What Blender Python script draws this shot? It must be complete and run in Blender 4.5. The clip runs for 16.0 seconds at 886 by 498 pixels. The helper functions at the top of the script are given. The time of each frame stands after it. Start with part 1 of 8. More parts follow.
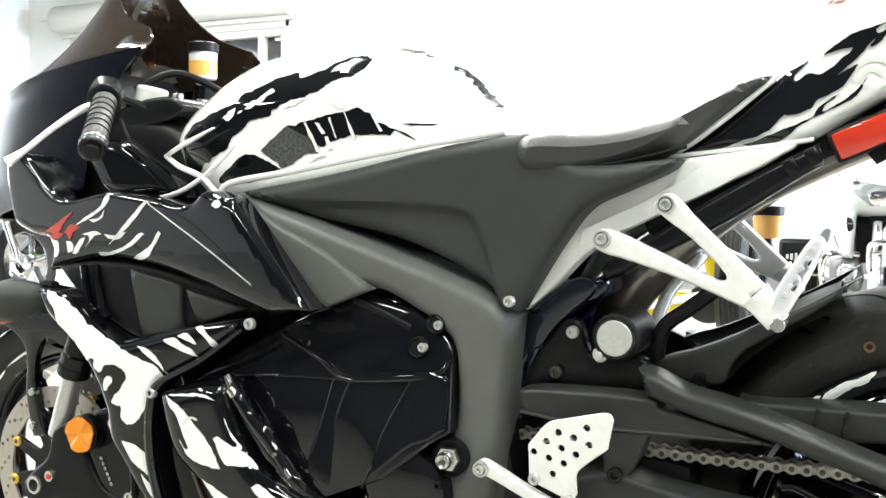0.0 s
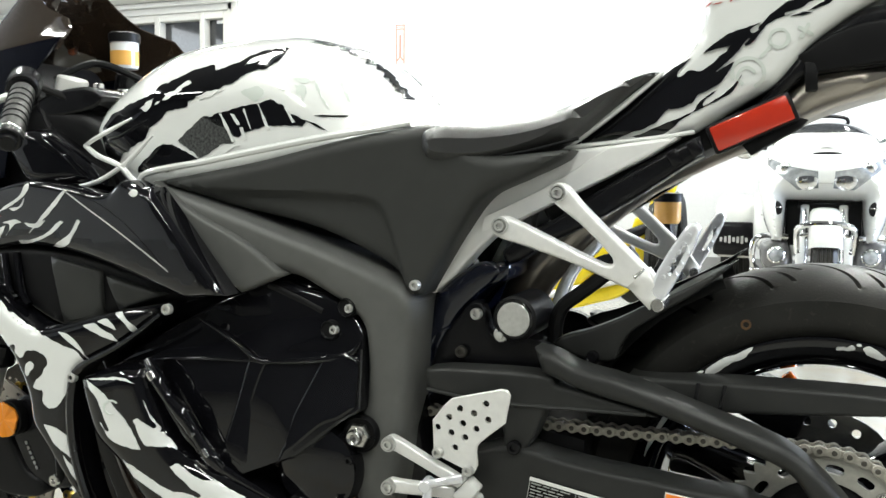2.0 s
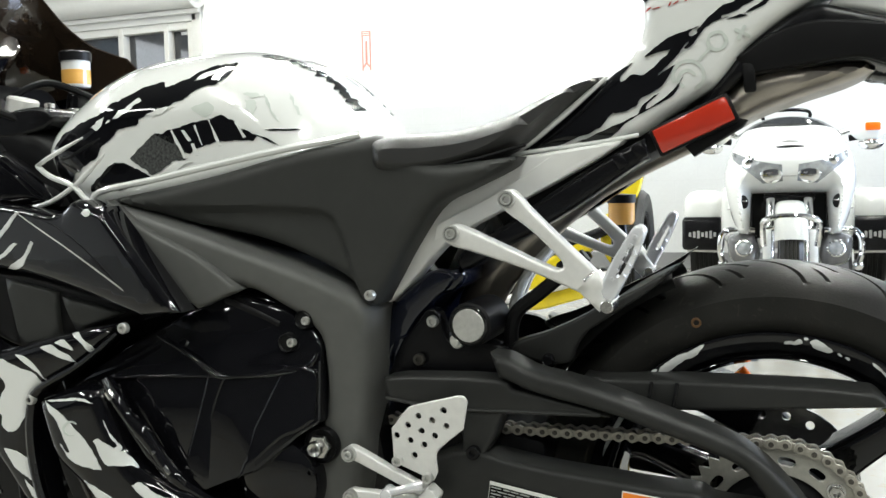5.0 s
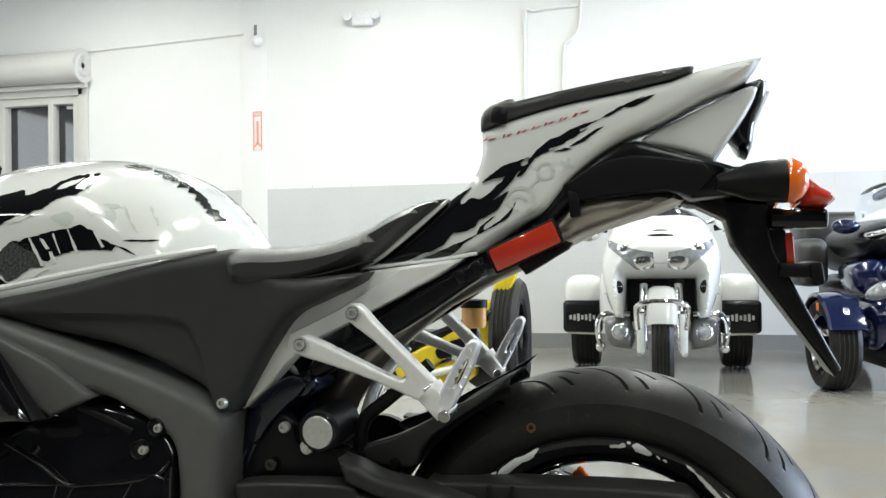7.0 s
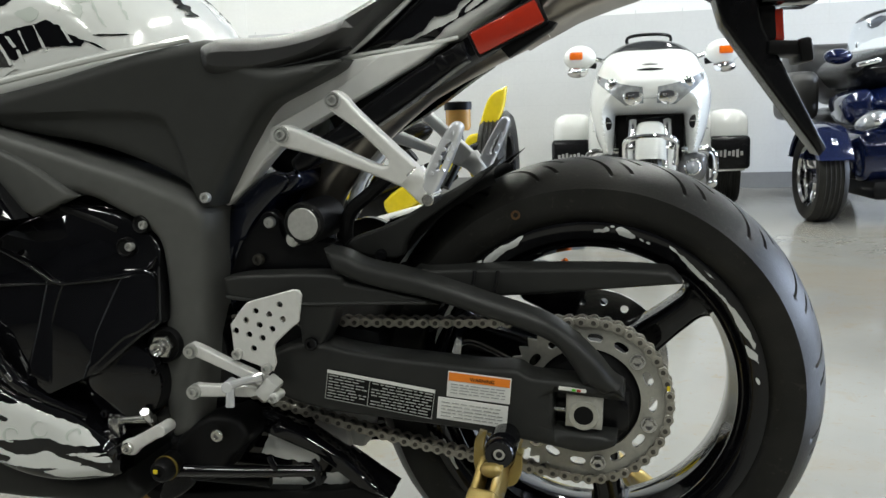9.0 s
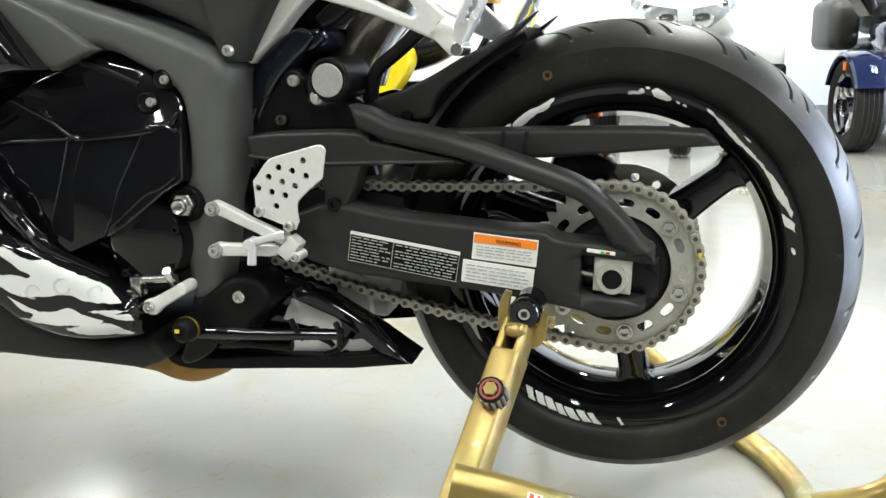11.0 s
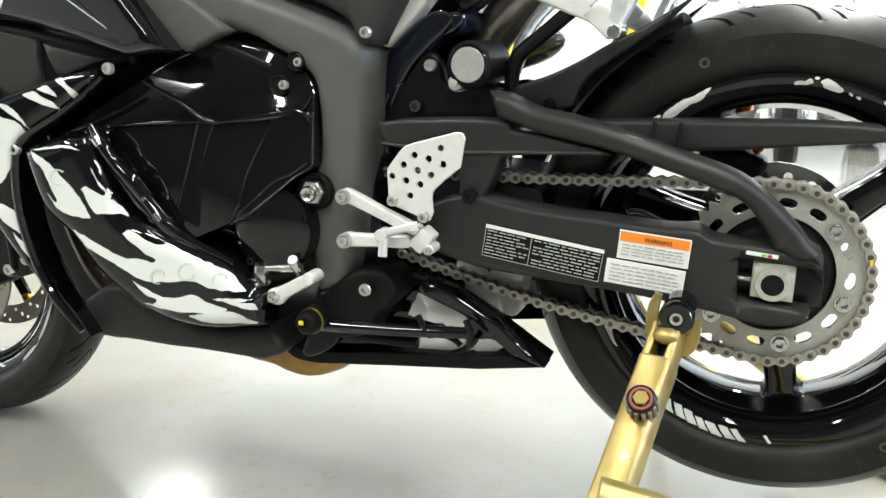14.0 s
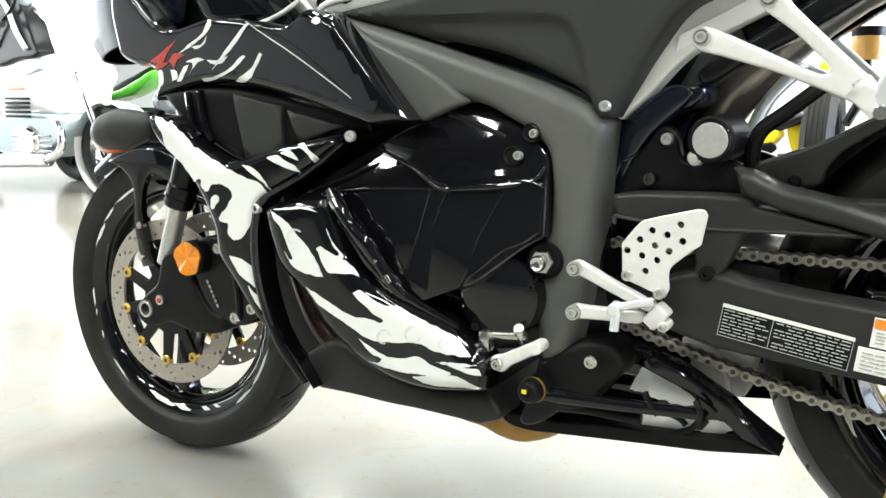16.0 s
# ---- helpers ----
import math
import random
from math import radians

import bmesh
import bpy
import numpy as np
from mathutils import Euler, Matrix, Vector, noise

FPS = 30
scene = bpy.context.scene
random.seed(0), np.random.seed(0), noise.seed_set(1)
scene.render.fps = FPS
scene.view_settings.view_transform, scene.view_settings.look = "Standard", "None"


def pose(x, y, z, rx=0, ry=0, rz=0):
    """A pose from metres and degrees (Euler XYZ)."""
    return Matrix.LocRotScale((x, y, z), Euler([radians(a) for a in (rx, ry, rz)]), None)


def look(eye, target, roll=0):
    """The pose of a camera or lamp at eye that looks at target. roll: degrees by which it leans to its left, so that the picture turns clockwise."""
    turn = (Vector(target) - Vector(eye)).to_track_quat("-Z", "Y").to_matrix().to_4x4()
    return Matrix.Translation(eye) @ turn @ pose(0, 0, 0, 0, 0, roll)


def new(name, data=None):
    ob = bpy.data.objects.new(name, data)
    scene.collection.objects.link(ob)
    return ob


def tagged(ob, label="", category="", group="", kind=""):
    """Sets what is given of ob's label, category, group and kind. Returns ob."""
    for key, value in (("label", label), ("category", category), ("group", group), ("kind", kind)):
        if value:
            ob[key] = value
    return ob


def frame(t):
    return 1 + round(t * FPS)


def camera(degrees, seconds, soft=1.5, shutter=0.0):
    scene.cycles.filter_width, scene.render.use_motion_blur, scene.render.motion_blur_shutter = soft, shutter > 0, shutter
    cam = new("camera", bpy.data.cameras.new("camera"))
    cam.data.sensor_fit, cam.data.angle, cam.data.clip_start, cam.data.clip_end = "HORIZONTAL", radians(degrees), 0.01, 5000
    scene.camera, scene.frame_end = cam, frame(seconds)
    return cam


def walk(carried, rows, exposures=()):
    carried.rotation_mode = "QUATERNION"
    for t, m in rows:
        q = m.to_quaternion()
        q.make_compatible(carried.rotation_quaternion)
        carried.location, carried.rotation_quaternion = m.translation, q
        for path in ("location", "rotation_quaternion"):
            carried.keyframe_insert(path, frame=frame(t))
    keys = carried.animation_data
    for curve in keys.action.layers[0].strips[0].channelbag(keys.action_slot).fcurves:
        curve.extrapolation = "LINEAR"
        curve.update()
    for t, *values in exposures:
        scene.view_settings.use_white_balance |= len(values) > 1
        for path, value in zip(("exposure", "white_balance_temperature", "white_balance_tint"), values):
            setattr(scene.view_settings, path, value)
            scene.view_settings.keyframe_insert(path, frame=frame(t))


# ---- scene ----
cam = camera(53.0, 16.0)
PATH = [
    (0, (0.571, -1.178, 0.81), (-0.262, 0.636, 0.69), 0.6),
    (0.5, (0.587, -1.186, 0.827), (-0.191, 0.653, 0.716), 0.0),
    (1, (0.604, -1.187, 0.816), (-0.164, 0.653, 0.66), -0.3),
    (1.5, (0.624, -1.202, 0.816), (-0.134, 0.643, 0.661), 0.8),
    (2, (0.641, -1.206, 0.817), (-0.088, 0.65, 0.662), 0.5),
    (2.5, (0.649, -1.203, 0.813), (-0.087, 0.651, 0.673), -0.6),
    (3, (0.647, -1.198, 0.808), (-0.089, 0.654, 0.633), -1.0),
    (5.5, (0.689, -1.21, 0.839), (0.057, 0.684, 0.716), -1.5),
    (6, (0.71, -1.241, 0.859), (0.141, 0.676, 0.821), -1.1),
    (6.5, (0.726, -1.247, 0.865), (0.183, 0.678, 0.857), -1.2),
    (7, (0.748, -1.251, 0.872), (0.296, 0.697, 0.89), -0.7),
    (7.5, (0.751, -1.248, 0.876), (0.326, 0.706, 0.906), -1.1),
    (8, (0.749, -1.253, 0.872), (0.316, 0.7, 0.905), -1.2),
    (8.5, (0.75, -1.246, 0.825), (0.321, 0.699, 0.653), -1.2),
    (9, (0.753, -1.243, 0.786), (0.321, 0.686, 0.478), -2.0),
    (9.5, (0.765, -1.24, 0.737), (0.31, 0.671, 0.366), -2.6),
    (10, (0.758, -1.239, 0.708), (0.297, 0.656, 0.262), -1.7),
    (12.5, (0.73, -1.213, 0.658), (0.214, 0.673, 0.237), -1.4),
    (13, (0.717, -1.205, 0.649), (0.168, 0.668, 0.213), -1.4),
    (13.5, (0.689, -1.203, 0.651), (0.087, 0.654, 0.216), -0.6),
    (14, (0.658, -1.198, 0.658), (0.008, 0.644, 0.231), -0.3),
    (14.5, (0.614, -1.192, 0.68), (-0.153, 0.613, 0.29), -0.3),
    (15, (0.572, -1.219, 0.694), (-0.35, 0.525, 0.361), -0.5),
    (15.5, (0.56, -1.238, 0.688), (-0.405, 0.482, 0.353), 0.3),
    (16, (0.561, -1.235, 0.692), (-0.395, 0.49, 0.36), 0.3),
]
EXPOSURES = [(0.0, 1.15), (0.5, 0.9), (1.5, 0.52), (3.0, 0.22), (5.5, 0.1), (6.5, -0.1), (7.5, -0.45), (8.5, -0.58), (9.0, -0.45), (9.5, -0.05), (10.0, 0.25), (12.5, 0.72), (14.5, 0.9), (16.0, 1.0)]
walk(cam, [(t, look(eye, target, roll)) for t, eye, target, roll in PATH], EXPOSURES)

# ---- world and lights ----
world = bpy.data.worlds.new("world")
scene.world = world
world.use_nodes = True
_wn = world.node_tree.nodes
_sky = _wn.new("ShaderNodeTexSky")
_sky.sky_type, _sky.sun_disc = "NISHITA", False
_sky.sun_elevation, _sky.sun_rotation = radians(45), radians(180)
world.node_tree.links.new(_sky.outputs[0], _wn["Background"].inputs[0])
_wn["Background"].inputs[1].default_value = 0.10
_sun = bpy.data.lights.new("sun", "SUN")
_sun.energy, _sun.angle, _sun.color = 2.0, radians(0.5), (1.0, 0.96, 0.9)
new("sun", _sun).matrix_world = look((0, -8, 9), (0, -4, 0))


def area(name, eye, target, sx, sy, watts, color=(1, 1, 1)):
    d = bpy.data.lights.new(name, "AREA")
    d.shape, d.size, d.size_y, d.energy, d.color = "RECTANGLE", sx, sy, watts, color
    ob = new(name, d)
    ob.matrix_world = look(eye, target)
    return ob


# the tubes of the ceiling fixtures, and daylight in the openings of the west and east walls
TUBES = [(x, y) for y in (-4.2, -1.9, 0.4, 2.7, 5.0) for x in (-4.4, -1.4, 1.6, 4.6)]
for x, y in TUBES:
    area("tube_light", (x, y, 3.86), (x, y, 0), 0.20, 1.4, 74 if y > 2 else 46, (0.972, 1.0, 0.935))
area("window_light", (-8.9, 1.5, 1.9), (0, 1.0, 0.8), 5.0, 2.6, 200, (0.90, 0.96, 1.0))
area("window_light", (7.95, 3.6, 1.9), (0, 2.6, 0.8), 3.8, 2.6, 750, (0.66, 0.78, 1.0))

# ---- building helpers ----
from mathutils.geometry import delaunay_2d_cdt


def part(name, bm, material, parent=None, label="", angle=35):
    me = bpy.data.meshes.new(name)
    bm.normal_update()
    bm.to_mesh(me)
    bm.free()
    for p in me.polygons:
        p.use_smooth = True
    me.set_sharp_from_angle(angle=radians(angle))
    me.materials.append(material)
    ob = new(name, me)
    if parent is not None:
        ob.parent = parent
    return tagged(ob, label)


def empty(name, label, category, at=(0, 0, 0), turn=0, group="", kind=""):
    ob = new(name)
    ob.empty_display_size = 0.1
    ob.matrix_world = pose(*at, 0, 0, turn)
    return tagged(ob, label, category, group, kind)


def smooth(pts, n=6, closed=True):
    """A curve through the points; a third value marks a sharp corner."""
    out, c = [], len(pts)
    for i in range(c if closed else c - 1):
        a, b = pts[i], pts[(i + 1) % c]
        p, q = np.array(a[:2]), np.array(b[:2])
        prev = np.array(pts[i - 1][:2]) if closed or i else p
        nxt = np.array(pts[(i + 2) % c][:2]) if closed or i + 2 < c else q
        l = np.linalg.norm(q - p)
        def tangent(u, v, w):
            e = (w - u)
            return e / (np.linalg.norm(e) + 1e-9) * l
        ta = (q - p) if len(a) > 2 else tangent(prev, p, q)
        tb = (q - p) if len(b) > 2 else tangent(p, q, nxt)
        m = 1 if len(a) > 2 and len(b) > 2 else n
        for k in range(m):
            s = k / m
            out.append((2*s**3-3*s**2+1)*p + (s**3-2*s**2+s)*ta + (-2*s**3+3*s**2)*q + (s**3-s**2)*tb)
    if not closed:
        out.append(np.array(pts[-1][:2]))
    return np.array(out)


def resample(poly, step):
    out = []
    for i in range(len(poly)):
        p, q = poly[i], poly[(i + 1) % len(poly)]
        k = max(1, int(np.linalg.norm(q - p) / step + 0.5))
        out += [p + (q - p) * j / k for j in range(k)]
    return np.array(out)


def ragged(poly, amp, seed=0, step=0.003):
    """Tears an outline as a dry brush does."""
    poly = resample(poly, step)
    d = np.roll(poly, -1, 0) - np.roll(poly, 1, 0)
    nrm = np.stack([d[:, 1], -d[:, 0]], 1) / (np.linalg.norm(d, axis=1)[:, None] + 1e-9)
    k = np.array([noise.noise(Vector((p[0] * 95, p[1] * 95, seed))) + 0.6 * noise.noise(Vector((p[0] * 240, p[1] * 240, seed + 5))) for p in poly])
    return poly + nrm * (amp * k)[:, None]


def edge_distance(P, poly):
    ab = np.roll(poly, -1, 0) - poly
    den = (ab * ab).sum(1) + 1e-12
    out = []
    for q in np.array_split(P, max(1, len(P) * len(poly) // 400000 + 1)):
        r = q[:, None, :] - poly[None]
        t = np.clip((r * ab[None]).sum(2) / den, 0, 1)
        out.append(np.sqrt((((r - t[..., None] * ab[None]) ** 2).sum(2)).min(1)) if len(q) else np.zeros(0))
    return np.concatenate(out)


def inside(P, poly):
    a, b = poly, np.roll(poly, -1, 0)
    out = []
    for q in np.array_split(P, max(1, len(P) * len(poly) // 400000 + 1)):
        x, y = q[:, :1], q[:, 1:2]
        dy = np.where(a[:, 1] == b[:, 1], 1e-12, b[:, 1] - a[:, 1])
        hit = ((a[:, 1] > y) != (b[:, 1] > y)) & (x < (b[:, 0] - a[:, 0]) * (y - a[:, 1]) / dy + a[:, 0])
        out.append(hit.sum(1) % 2 == 1)
    return np.concatenate(out)


class Surf:
    """A bulging sheet over an outline in the bike's side plane: y0 at its edge, W further out inside, rounded over R; recess: an inner outline, how far the face steps back in it, and over what width."""

    def __init__(self, outline, y0, W, R, sx=0.0, sz=0.0, at=(0, 0), n=6, power=2.0, recess=None):
        self.poly = smooth(outline, n)
        self.recess = recess and (smooth(recess[0], 6), recess[1], recess[2])
        self.y0, self.W, self.R, self.sx, self.sz, self.at, self.power = y0, W, R, sx, sz, at, power

    def y(self, P, lift=0.0):
        d = np.clip(edge_distance(P, self.poly) / self.R, 0, 1) * inside(P, self.poly)
        q = np.clip(1 - (1 - d) ** self.power, 0, 1) ** (1 / self.power)
        if self.recess:
            inner, depth, width = self.recess
            lift = lift - depth * np.clip(edge_distance(P, inner) / width, 0, 1) * inside(P, inner)
        return self.y0 + self.sx * (P[:, 0] - self.at[0]) + self.sz * (P[:, 1] - self.at[1]) - self.W * q - lift


def sheet(surf, outline=None, lift=0.0, th=0.005, step=0.012, mirror=True, holes=(), to=None):
    """A sheet over an outline (the surface's own, if none), with thickness; to: the y to which its edge is drawn back."""
    poly = resample(surf.poly if outline is None else outline, step)
    rings = [poly] + [resample(h, min(step, 0.004)) for h in holes]
    lo, hi = poly.min(0), poly.max(0)
    d = np.roll(poly, -1, 0) - np.roll(poly, 1, 0)
    nrm = np.stack([-d[:, 1], d[:, 0]], 1) / (np.linalg.norm(d, axis=1)[:, None] + 1e-9)
    if not inside((poly[0] + nrm[0] * 1e-4)[None], poly)[0]:
        nrm = -nrm
    inner, last = [], 0.0
    own = outline is None
    for k in ((0.04, 0.16, 0.36, 0.64, 1.0) if own else ()):
        off = surf.R * k
        if off > 0.03 or (off - last < 0.0008 and k < 1):
            continue
        q = poly + nrm * off
        inner.append(q[inside(q, poly) & (edge_distance(q, poly) > off * 0.93)])
        last = off
    g = np.array([(x + (j % 2) * step / 2, lo[1] + j * step * 0.87) for j in range(int((hi[1] - lo[1]) / step / 0.87) + 1)
                  for x in np.arange(lo[0], hi[0], step)])
    if len(g):
        g = g[inside(g, poly)]
        g = g[edge_distance(g, poly) > last + step * 0.5]
    g = np.concatenate([x for x in (*inner, g) if len(x)]) if len(g) or inner else g
    for h in rings[1:]:
        if len(g):
            g = g[~inside(g, h)]
            g = g[edge_distance(g, h) > min(step, 0.004) * 0.4]
    pts, edges = [], []
    for r in rings:
        s = len(pts)
        pts += [Vector(p) for p in r]
        edges += [(s + i, s + (i + 1) % len(r)) for i in range(len(r))]
    pts += [Vector(p) for p in g] if len(g) else []
    v, e, f, _, _, _ = delaunay_2d_cdt(pts, edges, [], 2 if holes else 1, 1e-6)
    P = np.array([(p.x, p.y) for p in v])
    if holes:
        f = [t for t in f if not any(inside(P[list(t)].mean(0)[None], h)[0] for h in rings[1:])]
    Y = surf.y(P, lift)
    bm = bmesh.new()
    for s in ((-1, 1) if mirror else (1,)):
        vs = [bm.verts.new((P[i, 0], Y[i] * s, P[i, 1])) for i in range(len(P))]
        fs = []
        for t in f:
            a, b, c = (P[t[1]] - P[t[0]]), (P[t[2]] - P[t[0]]), 0
            ccw = a[0] * b[1] - a[1] * b[0] > 0
            order = list(t) if ccw == (s > 0) else list(t)[::-1]
            try:
                fs.append(bm.faces.new([vs[i] for i in order]))
            except ValueError:
                pass
        edges = {e for q in fs for e in q.edges if len(e.link_faces) == 1}
        back = {}
        for e in edges:
            for w in e.verts:
                if w not in back:
                    yy = (w.co.y + s * th) if to is None else s * to
                    back[w] = bm.verts.new((w.co.x, yy, w.co.z))
        for e in edges:
            l = e.link_loops[0]
            a, b = l.vert, l.link_loop_next.vert
            bm.faces.new((b, a, back[a], back[b]))
    loose = [w for w in bm.verts if not w.link_faces]
    bmesh.ops.delete(bm, geom=loose, context="VERTS")
    if mirror:
        bmesh.ops.remove_doubles(bm, verts=bm.verts, dist=1e-5)
    return bm


def pair(name, bm, material, parent, label="", angle=35):
    """A part of the left side and its mirrored twin."""
    a = part(name, bm, material, parent, label, angle)
    b = new(name, a.data)
    b.parent, b.scale = parent, (1, -1, 1)
    tagged(b, label)
    return a, b


def decal(name, surf, pts, material, parent, amp=0.0, lift=0.0012, label="", both=False, n=5, seed=1, step=0.0055):
    """A thin print that lies on a panel's surface, its edge torn by amp."""
    poly = smooth(pts, n)
    if amp:
        poly = ragged(poly, amp, seed)
    poly = resample(poly, 0.0035)
    near = min(surf.R * 0.12, 0.004)
    edge = resample(surf.poly, 0.004)
    d = np.roll(edge, -1, 0) - np.roll(edge, 1, 0)
    nrm = np.stack([-d[:, 1], d[:, 0]], 1) / (np.linalg.norm(d, axis=1)[:, None] + 1e-9)
    if not inside((edge[0] + nrm[0] * 1e-4)[None], edge)[0]:
        nrm = -nrm
    out = ~inside(poly, surf.poly) | (edge_distance(poly, surf.poly) < near)
    for i in np.nonzero(out)[0]:
        k = np.argmin(((edge - poly[i]) ** 2).sum(1))
        poly[i] = edge[k] + nrm[k] * near
    poly = poly[np.linalg.norm(poly - np.roll(poly, 1, 0), axis=1) > 3e-4]
    bm = sheet(surf, poly, lift, th=lift * 0.8, step=step, mirror=False)
    return pair(name, bm, material, parent, label)[0] if both else part(name, bm, material, parent, label)


def plate(pts, y0, y1, bevel=0.003, holes=(), n=6, mirror=False, step=0.02):
    """A solid plate between two side planes with rounded edges (y0 the outer)."""
    s = Surf(pts, y0 + bevel, bevel, bevel, n=n)
    bm = sheet(s, th=0, step=step, mirror=mirror, holes=holes, to=y1)
    return bm


def circle(x, z, r, n=20):
    a = np.linspace(0, 2 * math.pi, n, endpoint=False)
    return np.stack([x + r * np.cos(a), z + r * np.sin(a)], 1)


def lathe(profile, at=(0, 0, 0), n=64, axis="y", closed=False):
    """Turns (radius, along) pairs round an axis."""
    bm = bmesh.new()
    rings = []
    for k in range(n):
        a = 2 * math.pi * k / n
        row = []
        for r, h in profile:
            c, s = r * math.cos(a), r * math.sin(a)
            p = {"y": (c, h, s), "z": (c, s, h), "x": (h, c, s)}[axis]
            row.append(bm.verts.new((p[0] + at[0], p[1] + at[1], p[2] + at[2])))
        rings.append(row)
    m = len(profile)
    for k in range(n):
        a, b = rings[k], rings[(k + 1) % n]
        for i in range(m if closed else m - 1):
            j = (i + 1) % m
            bm.faces.new((a[i], a[j], b[j], b[i]))
    if not closed:
        for i, h in ((0, 1), (m - 1, 0)):
            if profile[i][0] > 1e-5:
                ring = [rings[k][i] for k in range(n)]
                bm.faces.new(ring if h else ring[::-1])
    bmesh.ops.remove_doubles(bm, verts=bm.verts, dist=1e-6)
    bmesh.ops.recalc_face_normals(bm, faces=bm.faces)
    return bm


def tube(path, r, n=10, curve=4, caps=True, flat=1.0):
    """A round bar along points (r: one radius or one for each point)."""
    P = [Vector(p) for p in path]
    rr = r if isinstance(r, (list, tuple)) else [r] * len(P)
    pts, rad = [], []
    for i in range(len(P) - 1):
        a, b, c, d = P[max(i - 1, 0)], P[i], P[i + 1], P[min(i + 2, len(P) - 1)]
        for k in range(curve):
            s = k / curve
            pts.append(0.5 * ((2 * b) + (c - a) * s + (2 * a - 5 * b + 4 * c - d) * s**2 + (3 * b - a - 3 * c + d) * s**3))
            rad.append(rr[i] * (1 - s) + rr[i + 1] * s)
    pts.append(P[-1]), rad.append(rr[-1])
    bm = bmesh.new()
    rings, up = [], None
    for i, p in enumerate(pts):
        t = (pts[min(i + 1, len(pts) - 1)] - pts[max(i - 1, 0)]).normalized()
        if up is None:
            up = Vector((0, 1, 0)) if abs(t.y) < 0.9 else Vector((0, 0, 1))
        u = (up - t * up.dot(t)).normalized()
        up, w = u, t.cross(u)
        rings.append([bm.verts.new(p + rad[i] * (math.cos(2 * math.pi * k / n) * u * flat + math.sin(2 * math.pi * k / n) * w)) for k in range(n)])
    for a, b in zip(rings, rings[1:]):
        for k in range(n):
            bm.faces.new((a[k], a[(k + 1) % n], b[(k + 1) % n], b[k]))
    if caps:
        bm.faces.new(rings[0][::-1]), bm.faces.new(rings[-1])
    bmesh.ops.recalc_face_normals(bm, faces=bm.faces)
    return bm


def rbox(sx, sy, sz, m=None, bevel=0.004, seg=2):
    bm = bmesh.new()
    bmesh.ops.create_cube(bm, size=1.0, matrix=Matrix.Diagonal((sx, sy, sz, 1)))
    if bevel:
        bmesh.ops.bevel(bm, geom=list(bm.edges), offset=min(bevel, 0.45 * min(sx, sy, sz)), segments=seg, profile=0.5, affect="EDGES")
    if m is not None:
        bmesh.ops.transform(bm, matrix=m, verts=bm.verts)
    return bm


def ball(sx, sy, sz, m=None, seg=24):
    bm = bmesh.new()
    bmesh.ops.create_uvsphere(bm, u_segments=seg, v_segments=seg // 2, radius=1.0, matrix=Matrix.Diagonal((sx, sy, sz, 1)))
    if m is not None:
        bmesh.ops.transform(bm, matrix=m, verts=bm.verts)
    return bm


def rod(a, b, r, n=16, bevel=0.0):
    """A cylinder from a to b, its ends chamfered."""
    a, b = Vector(a), Vector(b)
    l = (b - a).length
    c = min(bevel or r * 0.12, r * 0.5, l * 0.3)
    bm = lathe([(0, 0), (r - c, 0), (r, c), (r, l - c), (r - c, l), (0, l)], n=n, axis="z")
    bmesh.ops.transform(bm, matrix=Matrix.Translation(a) @ (b - a).to_track_quat("Z", "Y").to_matrix().to_4x4(), verts=bm.verts)
    return bm


def join(*bms):
    out = bms[0]
    for b in bms[1:]:
        me = bpy.data.meshes.new("tmp")
        b.to_mesh(me)
        b.free()
        out.from_mesh(me)
        bpy.data.meshes.remove(me)
    return out


def bolt(name, x, z, y, r, material, parent, label="", hexagon=True, depth=0.006):
    """A bolt head that faces outward with a socket."""
    prof = [(0, -depth * 0.3), (r * 0.45, -depth * 0.3), (r * 0.5, -depth), (r * 0.85, -depth), (r, -depth * 0.7), (r, 0.002), (0, 0.002)]
    return part(name, lathe(prof, (x, y, z), 12), material, parent, label, 30)

